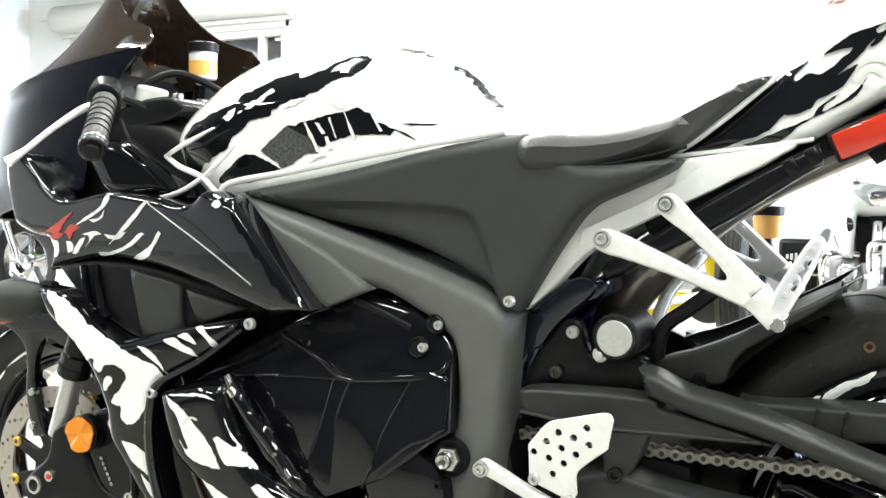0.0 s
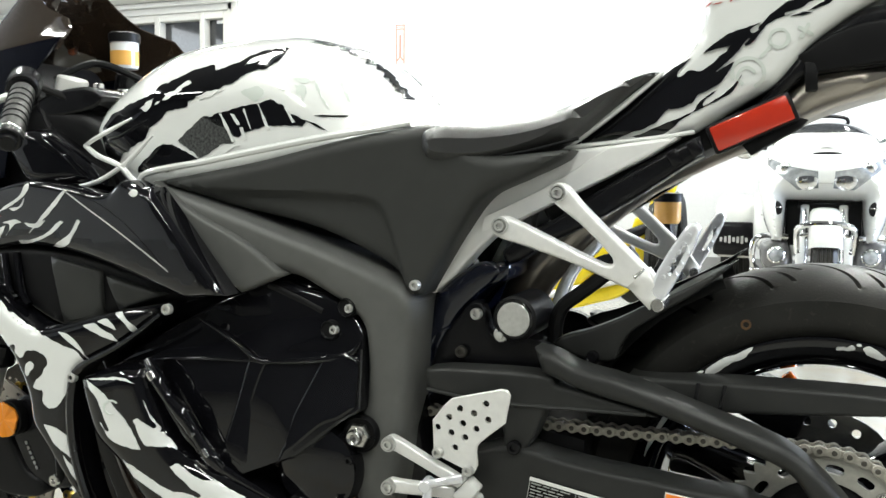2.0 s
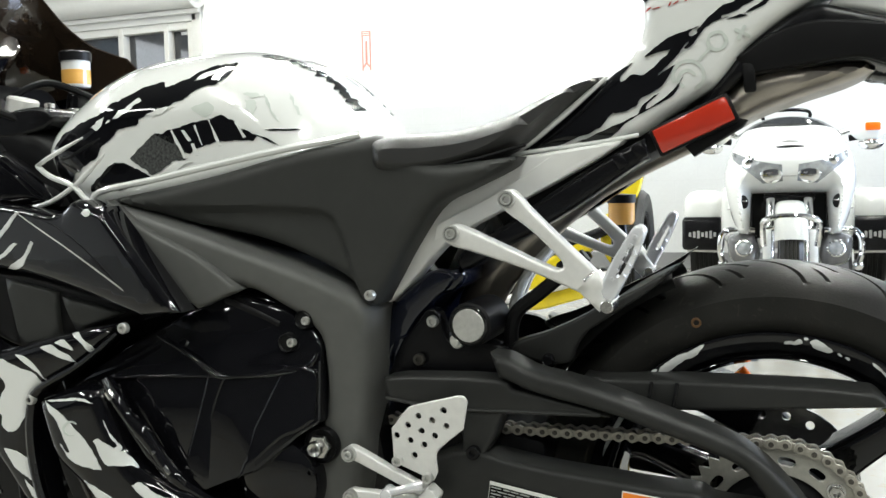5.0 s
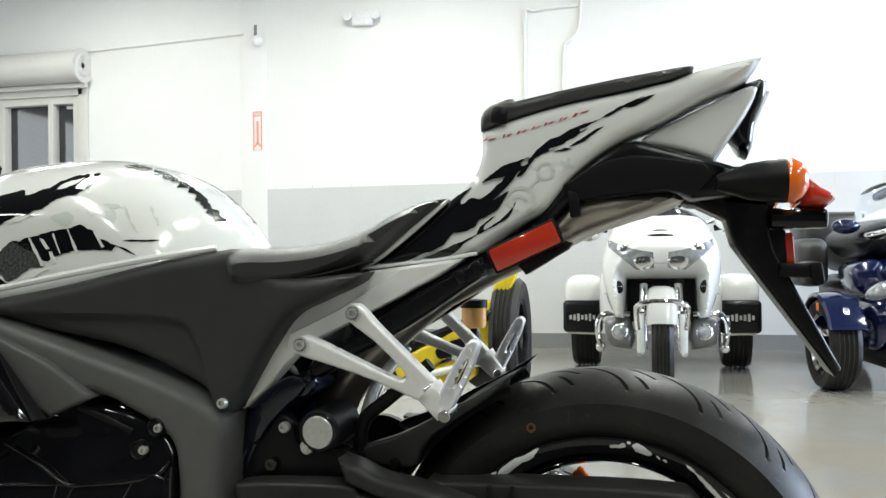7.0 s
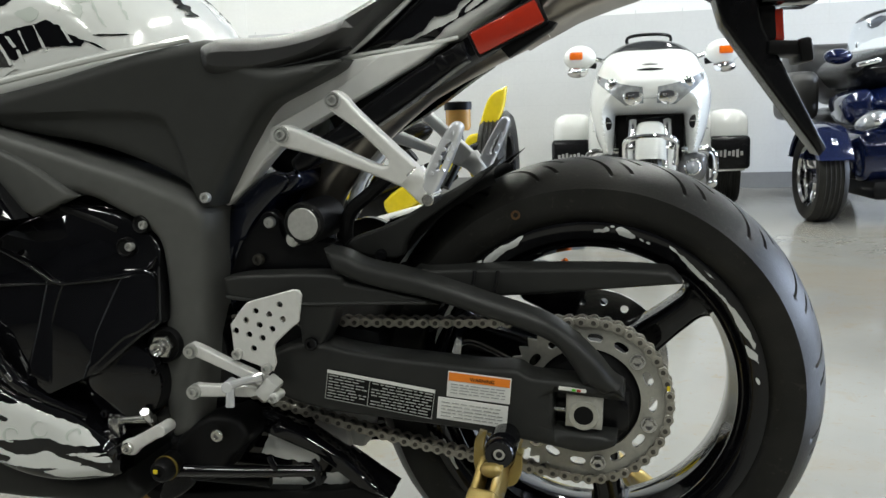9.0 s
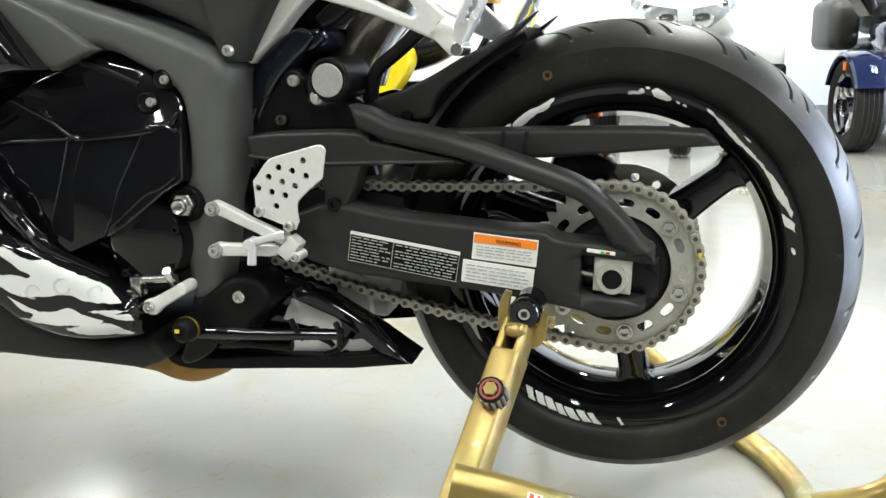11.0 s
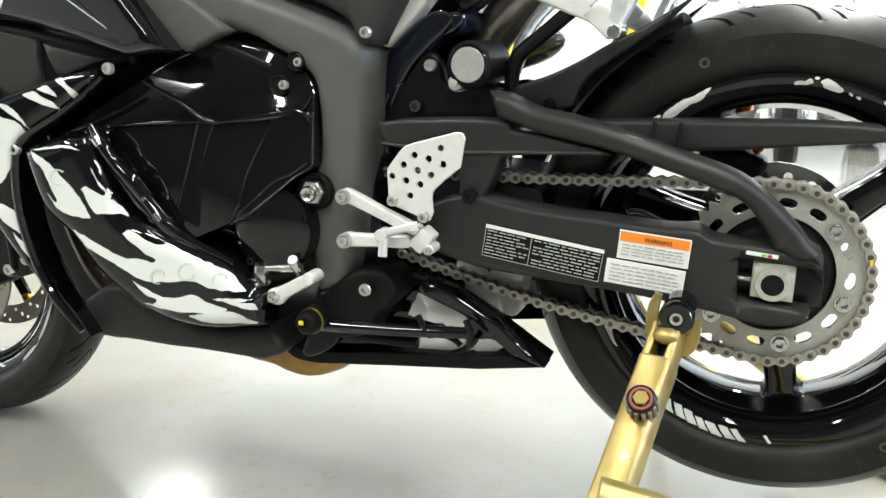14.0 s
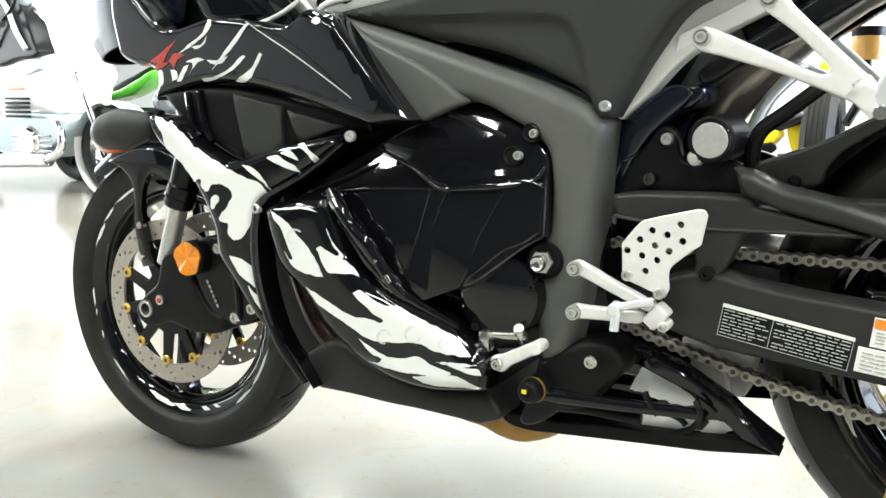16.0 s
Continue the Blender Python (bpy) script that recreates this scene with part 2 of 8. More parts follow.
# ---- materials ----
def material(name, color, rough=0.5, metal=0.0, grain=0.0, scale=40.0, bump=0.0, bump_scale=200.0, coat=0.0, var=0.08, rvar=0.1, spec=0.5):
    m = bpy.data.materials.new(name)
    m.use_nodes = True
    nt = m.node_tree
    b = nt.nodes["Principled BSDF"]
    b.inputs["Roughness"].default_value, b.inputs["Metallic"].default_value = rough, metal
    b.inputs["Coat Weight"].default_value, b.inputs["Specular IOR Level"].default_value = coat, spec
    b.inputs["Coat Roughness"].default_value = 0.03
    tc = nt.nodes.new("ShaderNodeTexCoord")
    def tex(s, detail=4):
        t = nt.nodes.new("ShaderNodeTexNoise")
        t.inputs["Scale"].default_value, t.inputs["Detail"].default_value = s, detail
        nt.links.new(tc.outputs["Object"], t.inputs["Vector"])
        return t
    big, fine = tex(3.0), tex(scale)
    mix = nt.nodes.new("ShaderNodeMixRGB")
    mix.blend_type, mix.inputs[0].default_value = "MIX", 0.5
    nt.links.new(big.outputs["Fac"], mix.inputs[1]), nt.links.new(fine.outputs["Fac"], mix.inputs[2])
    ramp = nt.nodes.new("ShaderNodeValToRGB")
    c = np.array(color)
    ramp.color_ramp.elements[0].position, ramp.color_ramp.elements[1].position = 0.35, 0.65
    ramp.color_ramp.elements[0].color = (*(c * (1 - var)), 1)
    ramp.color_ramp.elements[1].color = (*np.minimum(c * (1 + var), 1), 1)
    nt.links.new(mix.outputs[0], ramp.inputs[0]), nt.links.new(ramp.outputs[0], b.inputs["Base Color"])
    if rvar:
        mr = nt.nodes.new("ShaderNodeMapRange")
        mr.inputs["To Min"].default_value, mr.inputs["To Max"].default_value = max(rough * (1 - rvar), 0.01), min(rough * (1 + rvar), 1)
        nt.links.new(fine.outputs["Fac"], mr.inputs["Value"]), nt.links.new(mr.outputs[0], b.inputs["Roughness"])
    if bump:
        t = tex(bump_scale, 3)
        bp = nt.nodes.new("ShaderNodeBump")
        bp.inputs["Strength"].default_value, bp.inputs["Distance"].default_value = bump, 0.001
        nt.links.new(t.outputs["Fac"], bp.inputs["Height"]), nt.links.new(bp.outputs[0], b.inputs["Normal"])
    return m


def glass(name, color, rough=0.02, alpha=1.0, trans=1.0):
    m = bpy.data.materials.new(name)
    m.use_nodes = True
    b = m.node_tree.nodes["Principled BSDF"]
    b.inputs["Base Color"].default_value = (*color, 1)
    b.inputs["Roughness"].default_value, b.inputs["Transmission Weight"].default_value = rough, trans
    b.inputs["IOR"].default_value = 1.45
    return m


BLACK_GLOSS = material("black_gloss_paint", (0.0035, 0.0035, 0.0045), 0.05, coat=0.5, var=0.2, spec=0.30)
WHITE_GLOSS = material("pearl_white_paint", (0.74, 0.75, 0.73), 0.16, coat=1.0, var=0.02)
GHOST_GREEN = material("pale_green_print", (0.60, 0.64, 0.60), 0.2, coat=0.8, var=0.05)
MESH_PRINT = material("mesh_print", (0.06, 0.062, 0.06), 0.2, coat=0.6, var=0.9, scale=260)
GREY_MATTE = material("matte_grey_plastic", (0.034, 0.035, 0.033), 0.44, bump=0.12, bump_scale=900, var=0.08, spec=0.22)
FRAME_GREY = material("matte_frame_paint", (0.095, 0.096, 0.091), 0.36, bump=0.05, bump_scale=700, var=0.08, spec=0.25)
ARM_BLACK = material("satin_black_arm", (0.025, 0.0255, 0.0245), 0.38, bump=0.08, bump_scale=600, var=0.12, spec=0.25)
BLACK_MATTE = material("black_plastic", (0.006, 0.006, 0.0065), 0.42, bump=0.1, bump_scale=800, var=0.15, spec=0.16)
BLACK_SATIN = material("black_satin_metal", (0.006, 0.006, 0.007), 0.25, var=0.1, spec=0.25)
SEAT_VINYL = material("black_seat_vinyl", (0.013, 0.013, 0.0125), 0.36, bump=0.30, bump_scale=1500, var=0.1, spec=0.9)


def layered(m, layers):
    """Lays stains of other colours over a material, each where a noise runs high."""
    nt = m.node_tree
    b = nt.nodes["Principled BSDF"]
    src = b.inputs["Base Color"].links[0].from_socket
    tc = [n for n in nt.nodes if n.type == "TEX_COORD"][0]
    for s, lo, hi, k, color in layers:
        t = nt.nodes.new("ShaderNodeTexNoise")
        t.inputs["Scale"].default_value, t.inputs["Detail"].default_value, t.inputs["Distortion"].default_value = s, 8, 1.2
        nt.links.new(tc.outputs["Object"], t.inputs["Vector"])
        r = nt.nodes.new("ShaderNodeMapRange")
        r.inputs["From Min"].default_value, r.inputs["From Max"].default_value, r.inputs["To Max"].default_value = lo, hi, k
        nt.links.new(t.outputs["Fac"], r.inputs["Value"])
        mx = nt.nodes.new("ShaderNodeMixRGB")
        mx.inputs[2].default_value = (*color, 1)
        nt.links.new(r.outputs[0], mx.inputs[0]), nt.links.new(src, mx.inputs[1])
        src = mx.outputs[0]
    nt.links.new(src, b.inputs["Base Color"])
    return m


DUST, STAIN, ZINC, OLIVE, RUSTY = (0.060, 0.055, 0.046), (0.25, 0.195, 0.12), (0.42, 0.41, 0.38), (0.20, 0.20, 0.075), (0.26, 0.13, 0.055)
RUBBER = layered(material("tyre_rubber", (0.0135, 0.0132, 0.0120), 0.42, bump=0.25, bump_scale=400, var=0.3, scale=18, spec=0.26), [(7.0, 0.48, 0.72, 0.22, DUST), (60.0, 0.62, 0.70, 0.30, DUST), (190.0, 0.66, 0.72, 0.35, DUST)])
ALU = material("satin_aluminium", (0.78, 0.775, 0.75), 0.34, 0.3, var=0.05, scale=120)
ALU_CAST = material("cast_silver_paint", (0.68, 0.68, 0.66), 0.36, 0.15, var=0.05, bump=0.06, bump_scale=500)
DISC = material("worn_disc_steel", (0.42, 0.385, 0.335), 0.40, 0.45, var=0.08, scale=120)
STEEL = material("bright_steel", (0.62, 0.61, 0.59), 0.24, 1.0, var=0.1, scale=90)
POLISHED = material("polished_alloy", (0.80, 0.81, 0.83), 0.16, 0.45, var=0.05)
CHROME = material("chrome", (0.8, 0.8, 0.8), 0.08, 1.0, var=0.03)
CHAIN_STEEL = material("oiled_chain_steel", (0.40, 0.38, 0.33), 0.38, 0.6, var=0.3, scale=150)
CHAIN_DARK = material("dark_chain_steel", (0.085, 0.08, 0.07), 0.4, 0.6, var=0.3, scale=150)
SPROCKET = material("sprocket_grey", (0.46, 0.45, 0.40), 0.40, 0.3, var=0.12, scale=160)
GOLD = layered(material("yellow_zinc_plate", (0.36, 0.265, 0.088), 0.34, 0.65, var=0.25, scale=14, bump=0.05), [(9.0, 0.50, 0.62, 0.75, OLIVE), (14.0, 0.58, 0.68, 0.50, RUSTY), (24.0, 0.60, 0.68, 0.55, ZINC), (120.0, 0.64, 0.70, 0.5, RUSTY)])
GOLD_BOBBIN = material("gold_anodised", (0.75, 0.50, 0.10), 0.3, 0.8)
RED_LENS = material("red_reflector", (0.46, 0.030, 0.012), 0.12, coat=1.0, bump=0.15, bump_scale=500)
ORANGE_LENS = material("orange_lens", (0.78, 0.14, 0.006), 0.12, coat=0.6, bump=0.2, bump_scale=400)
RED_PAINT = material("red_print", (0.42, 0.035, 0.022), 0.3)
WHITE_DECAL = material("white_decal", (0.72, 0.73, 0.71), 0.25, coat=0.5, var=0.06)
LABEL_WHITE = material("white_label", (0.78, 0.78, 0.75), 0.4, var=0.02)
LABEL_GREY = material("grey_print", (0.35, 0.35, 0.34), 0.5)
LABEL_ORANGE = material("orange_label", (0.90, 0.25, 0.02), 0.4, var=0.03)
YELLOW = material("yellow_paint", (0.80, 0.62, 0.02), 0.2, coat=0.8)
NAVY_SATIN = material("navy_black_satin", (0.0022, 0.0028, 0.006), 0.24, var=0.2, spec=0.10)
# black gloss with the blue window's reflection mixed into the base colour
BLACK_BLUE_SHEEN = material("black_gloss_blue_sheen", (0.004, 0.0055, 0.013), 0.10, coat=0.6, var=0.2, spec=0.4)
BLUE = material("dark_blue_paint", (0.004, 0.009, 0.045), 0.14, 0.2, coat=0.7)
GREEN = material("lime_green_paint", (0.12, 0.62, 0.04), 0.2, coat=0.8)
FLUID = material("amber_fluid", (0.75, 0.40, 0.10), 0.2, coat=0.5)
CUP = material("milky_cup", (0.72, 0.72, 0.70), 0.25, coat=0.4)
SMOKE = material("smoked_screen", (0.022, 0.015, 0.010), 0.06, coat=0.6, var=0.15, spec=0.25)
PAN_BROWN = material("heat_stained_steel", (0.42, 0.24, 0.07), 0.4, 0.5, var=0.5, scale=20)
EXHAUST = material("brushed_muffler", (0.36, 0.33, 0.29), 0.32, 0.85, var=0.2, scale=25)
SILVER_PAINT = material("silver_paint", (0.40, 0.47, 0.49), 0.25, 0.4, coat=0.6)
LAMP_GLASS = material("headlamp_glass", (0.34, 0.36, 0.38), 0.08, 0.5, coat=1.0, bump=0.5, bump_scale=60, var=0.5, scale=30)
DARK_GLASS = material("dark_window", (0.03, 0.032, 0.035), 0.06, coat=0.5, var=0.2)
RED_PRINT = material("orange_red_print", (0.62, 0.06, 0.022), 0.35, var=0.1)
SUB_PAINT = material("bright_silver_paint", (0.80, 0.80, 0.78), 0.32, 0.1, var=0.04, bump=0.04, bump_scale=500)
AMBER = material("amber_reflector", (0.80, 0.26, 0.010), 0.30, coat=0.1, bump=0.3, bump_scale=300)
BRUSHED = material("brushed_alloy", (0.58, 0.58, 0.56), 0.3, 0.6, var=0.12, scale=200)

# ---- room ----
WALL_WHITE = material("white_wall_paint", (0.80, 0.80, 0.78), 0.6, var=0.02, bump=0.15, bump_scale=60)
BAND_GREY = material("grey_wall_paint", (0.58, 0.585, 0.58), 0.5, var=0.03, bump=0.15, bump_scale=60)
BASE_GREY = material("dark_base_paint", (0.20, 0.20, 0.20), 0.5, var=0.05)
CEIL = material("ceiling_paint", (0.13, 0.13, 0.13), 0.7, var=0.08)
# near-black for added backdrops: dark gloss reflections, and the dim behind the panes
DARK_BACKDROP = material("dark_backdrop", (0.05, 0.05, 0.053), 0.6, var=0.15, scale=4)
FLOOR = layered(material("grey_epoxy_floor", (0.255, 0.252, 0.230), 0.15, var=0.08, scale=1.6, rvar=0.35, bump=0.03, bump_scale=30), [(1.1, 0.48, 0.66, 0.30, STAIN), (3.0, 0.54, 0.68, 0.26, STAIN), (9.0, 0.60, 0.70, 0.30, STAIN), (26.0, 0.63, 0.70, 0.45, STAIN), (75.0, 0.645, 0.70, 0.60, STAIN)])


def box(name, lo, hi, mat, label, bevel=0.0, kind="structure"):
    c = [(a + b) / 2 for a, b in zip(lo, hi)]
    bm = rbox(*[b - a for a, b in zip(lo, hi)], Matrix.Translation(c), bevel)
    return tagged(part(name, bm, mat), label, name.split("_")[0], kind=kind)


WALL_Y, X0, X1, Y0, TOP = 7.0, -9.0, 8.0, -8.0, 4.0
box("floor", (X0 - 0.3, Y0 - 0.3, -0.2), (X1 + 0.3, WALL_Y + 0.3, 0.018), FLOOR, "polished light grey epoxy floor with scuffs")
box("ceiling", (X0 - 0.3, Y0 - 0.3, TOP), (X1 + 0.3, WALL_Y + 0.3, TOP + 0.2), CEIL, "plain dark grey painted ceiling")


def wall_panel(bm_list, lo, hi):
    bm_list.append(rbox(*[b - a for a, b in zip(lo, hi)], Matrix.Translation([(a + b) / 2 for a, b in zip(lo, hi)]), 0))


# far wall with the window opening, in white above a grey band
WX0, WX1, WZ0, WZ1 = -8.2, -5.08, 0.95, 2.60
bms = []
for lo, hi in (((X0, WALL_Y, 1.57), (WX0, WALL_Y + 0.25, TOP)), ((WX1, WALL_Y, 1.57), (X1, WALL_Y + 0.25, TOP)), ((WX0, WALL_Y, WZ1), (WX1, WALL_Y + 0.25, TOP))):
    wall_panel(bms, lo, hi)
tagged(part("wall_north", join(*bms), WALL_WHITE), "white painted block wall above a grey band", "wall", kind="structure")
bms = []
for lo, hi in (((X0, WALL_Y, 0), (WX0, WALL_Y + 0.25, 1.57)), ((WX1, WALL_Y, 0), (X1, WALL_Y + 0.25, 1.57)), ((WX0, WALL_Y, 0), (WX1, WALL_Y + 0.25, WZ0))):
    wall_panel(bms, lo, hi)
tagged(part("wall_north_band", join(*bms), BAND_GREY), "light grey painted lower band of the wall", "wall", kind="structure")
box("baseboard", (WX1, WALL_Y - 0.012, 0.0), (X1, WALL_Y, 0.155), BASE_GREY, "dark grey painted strip along the wall's foot")
bms = []
for lo, hi in (((X1, Y0, 0), (X1 + 0.25, WALL_Y, 0.55)), ((X1, Y0, 3.25), (X1 + 0.25, WALL_Y, TOP)), ((X1, Y0, 0.55), (X1 + 0.25, 1.6, 3.25)), ((X1, 5.6, 0.55), (X1 + 0.25, WALL_Y, 3.25))):
    wall_panel(bms, lo, hi)
tagged(part("wall_east", join(*bms), WALL_WHITE), "white side wall with a daylight opening", "wall", kind="structure")
# unseen wall, darkened only to keep reflections on the black panels dark
box("wall_south", (X0, Y0 - 0.25, 0), (X1, Y0, TOP), DARK_BACKDROP, "unseen south wall, kept dark so that gloss panels reflect little")
bms = []
for lo, hi in (((X0 - 0.25, Y0, 0), (X0, WALL_Y, 0.55)), ((X0 - 0.25, Y0, 3.25), (X0, WALL_Y, TOP)), ((X0 - 0.25, Y0, 0.55), (X0, -1.05, 3.25)), ((X0 - 0.25, 4.05, 0.55), (X0, WALL_Y, 3.25))):
    wall_panel(bms, lo, hi)
tagged(part("wall_west", join(*bms), WALL_WHITE), "white side wall with a large bright opening", "wall", kind="structure")

FIX_BODY = material("white_fixture", (0.8, 0.8, 0.8), 0.4)
for x, y in TUBES:
    e = empty("ceiling_light", "white ceiling fixture with fluorescent tubes", "light", (x, y, 3.95), group="ceiling fixtures")
    part("housing", rbox(0.3, 1.6, 0.06, Matrix.Translation((0, 0, 0.0)), 0.01), FIX_BODY, e)

# ---- motorcycle: wheels ----
bike = empty("motorcycle", "white and black sport motorcycle with torn-paint graphics on a paddock stand", "motorcycle")
RX, RZ, FX, FZ = 0.685, 0.405, -0.672, 0.316


def tyre(outer, half, bead, at, periods):
    """A tyre whose tread is cut by swept grooves: in each period a long one, a short one at the crown and one on the flank."""
    prof = [(bead, half * 0.80), (bead + 0.007, half * 0.86), (bead + 0.0075, half * 0.875), (bead + 0.014, half * 0.93), (bead + 0.030, half * 1.0)]
    for k in range(49):
        y = half * (0.985 - 1.97 * k / 48)
        prof.append((outer - (outer - bead - 0.048) * abs(y / half) ** 2.15, y))
    prof += [(r, -y) for r, y in prof[:5][::-1]]
    cuts = ((0.10, 0.05, 0.76), (0.52, 0.04, 0.36), (0.80, 0.40, 0.66))
    cols = []
    for c, lo, hi in cuts:
        cols += [(c - 0.030, None), (c - 0.020, (lo, hi)), (c, (lo, hi)), (c + 0.020, (lo, hi)), (c + 0.030, None)]
    cols = sorted(cols + [(p, None) for p in (0.0, 0.20, 0.31, 0.42, 0.61, 0.70, 0.90)], key=lambda q: q[0])
    bm, rings = bmesh.new(), []
    for i in range(periods):
        for c, cut in cols:
            row = []
            for r, y in prof:
                q = min(abs(y) / half, 1.0)
                th = 2 * math.pi * (i + c) / periods - 0.24 * (1 - (1 - q) ** 2.2)
                rr = r
                if cut and r > bead + 0.04:
                    lo, hi = cut
                    rr -= 0.0060 * max(0.0, min(1.0, (q - lo) / 0.05, (hi - q) / 0.10))
                row.append(bm.verts.new((at[0] + rr * math.cos(th), at[1] + y, at[2] + rr * math.sin(th))))
            rings.append(row)
    for i in range(len(rings)):
        a, b = rings[i], rings[(i + 1) % len(rings)]
        for j in range(len(prof) - 1):
            bm.faces.new((a[j], a[j + 1], b[j + 1], b[j]))
    bmesh.ops.recalc_face_normals(bm, faces=bm.faces)
    return bm


def rim(half, r, at):
    """A cast rim: outer lips, a drop centre and a rounded inner flank."""
    p = [(r + 0.009, half), (r + 0.010, half - 0.004), (r - 0.004, half - 0.012), (r - 0.022, half * 0.5), (r - 0.022, -half * 0.5), (r - 0.004, -half + 0.012),
         (r + 0.010, -half + 0.004), (r + 0.009, -half), (r + 0.002, -half - 0.001), (r - 0.010, -half + 0.004), (r - 0.018, -half + 0.010), (r - 0.0205, -half + 0.016), (r - 0.0225, -half + 0.017), (r - 0.0245, -half + 0.016), (r - 0.027, -half + 0.019), (r - 0.0275, -half + 0.026),
         (r - 0.034, -half * 0.45), (r - 0.036, 0), (r - 0.034, half * 0.45), (r - 0.022, half - 0.020), (r - 0.018, half - 0.010), (r - 0.010, half - 0.004), (r + 0.002, half + 0.001)]
    return lathe(p, at, 128, closed=True)


def spoke(angle, r0, r1, w0, w1, flare, depth, at):
    """A tapered hollow-looking spoke that flares into the rim."""
    c, s = math.cos(radians(angle)), math.sin(radians(angle))
    pts = [(r0, w0), (r0 + (r1 - r0) * 0.35, w0 * 0.8), (r0 + (r1 - r0) * 0.7, w1), (r1 - 0.02, w1 * 1.15), (r1, flare, 1), (r1, -flare, 1), (r1 - 0.02, -w1 * 1.15),
           (r0 + (r1 - r0) * 0.7, -w1), (r0 + (r1 - r0) * 0.35, -w0 * 0.8), (r0, -w0)]
    out = [(at[0] + u * c - v * s, at[2] + u * s + v * c) + tuple(q) for u, v, *q in pts]
    bm = plate(out, at[1] - depth, at[1] + depth, 0.010, n=5)
    return join(bm, plate([(x, z, *q) for x, z, *q in out], at[1] - depth + 0.002, at[1] + depth, 0.006, n=5, mirror=False))


def arc_patch(r0, r1, a0, a1, at, rim_r, half, seed, amp=0.0009):
    """A torn white strip that lies on a rim's outer flank, tapered at both ends."""
    bm, prev = bmesh.new(), None
    n = max(6, int(abs(a1 - a0) * 1.6))
    for i in range(n + 1):
        k = i / n
        a = radians(a0 + (a1 - a0) * k)
        e = min(1, 0.25 + 4 * k, 0.25 + 4 * (1 - k)) if abs(a1 - a0) > 8 else 1.0
        mid, wide = (r0 + r1) / 2, (r1 - r0) / 2 * e
        row = []
        for j in range(4):
            r = mid + wide * (j / 1.5 - 1) + noise.noise(Vector((i * 0.8, seed, j))) * amp
            y = np.interp(r - rim_r, [-0.018, -0.010, 0.002, 0.009], [0.010 - half, 0.004 - half, -half - 0.001, -half]) - 0.0012
            row.append(bm.verts.new((at[0] + r * math.cos(a + 0.022 * j), at[1] + y, at[2] + r * math.sin(a + 0.022 * j))))
        if prev:
            for j in range(3):
                bm.faces.new((prev[j], prev[j + 1], row[j + 1], row[j]))
        prev = row
    return bm


def rim_print(pts, at, rim_r, half, seed, amp=0.0012):
    """A torn print on a rim's outer flank, its outline in degrees and radii."""
    flat = [(radians(q[0]) * rim_r, *q[1:]) for q in pts]
    s = Surf(flat, 0.0, 0.0001, 0.001, n=4)
    bm = sheet(s, resample(ragged(s.poly, amp, seed, 0.0025), 0.0025), th=0.0006, step=0.004, mirror=False)
    for v in bm.verts:
        a, r = v.co.x / rim_r, v.co.z
        y = np.interp(r - rim_r, [-0.018, -0.010, 0.002, 0.009], [0.010 - half, 0.004 - half, -half - 0.001, -half]) - 0.0010 + v.co.y
        v.co = (at[0] + r * math.cos(a), at[1] + y, at[2] + r * math.sin(a))
    return bm


RR = 0.222
wheel_r = part("rear_wheel", join(lathe([(0.030, -0.075), (0.052, -0.070), (0.056, -0.03), (0.056, 0.03), (0.052, 0.07), (0.030, 0.075)], (RX, 0, RZ), 40),
                                  lathe([(0.012, -0.12), (0.024, -0.12), (0.024, 0.12), (0.012, 0.12)], (RX, 0, RZ), 24)), BLACK_SATIN, bike, "black cast three-spoke rear wheel")
part("tyre", tyre(0.312, 0.090, RR + 0.004, (RX, 0, RZ), 19), RUBBER, wheel_r, "wide road tyre with curved grooves")
part("rim", rim(0.078, RR, (RX, 0, RZ)), BLACK_GLOSS, wheel_r, "gloss black rim with torn white strips")
for a in (38, 158, -82):
    part("spoke", spoke(a, 0.04, RR - 0.022, 0.030, 0.020, 0.052, 0.026, (RX, 0, RZ)), BLACK_GLOSS, wheel_r)
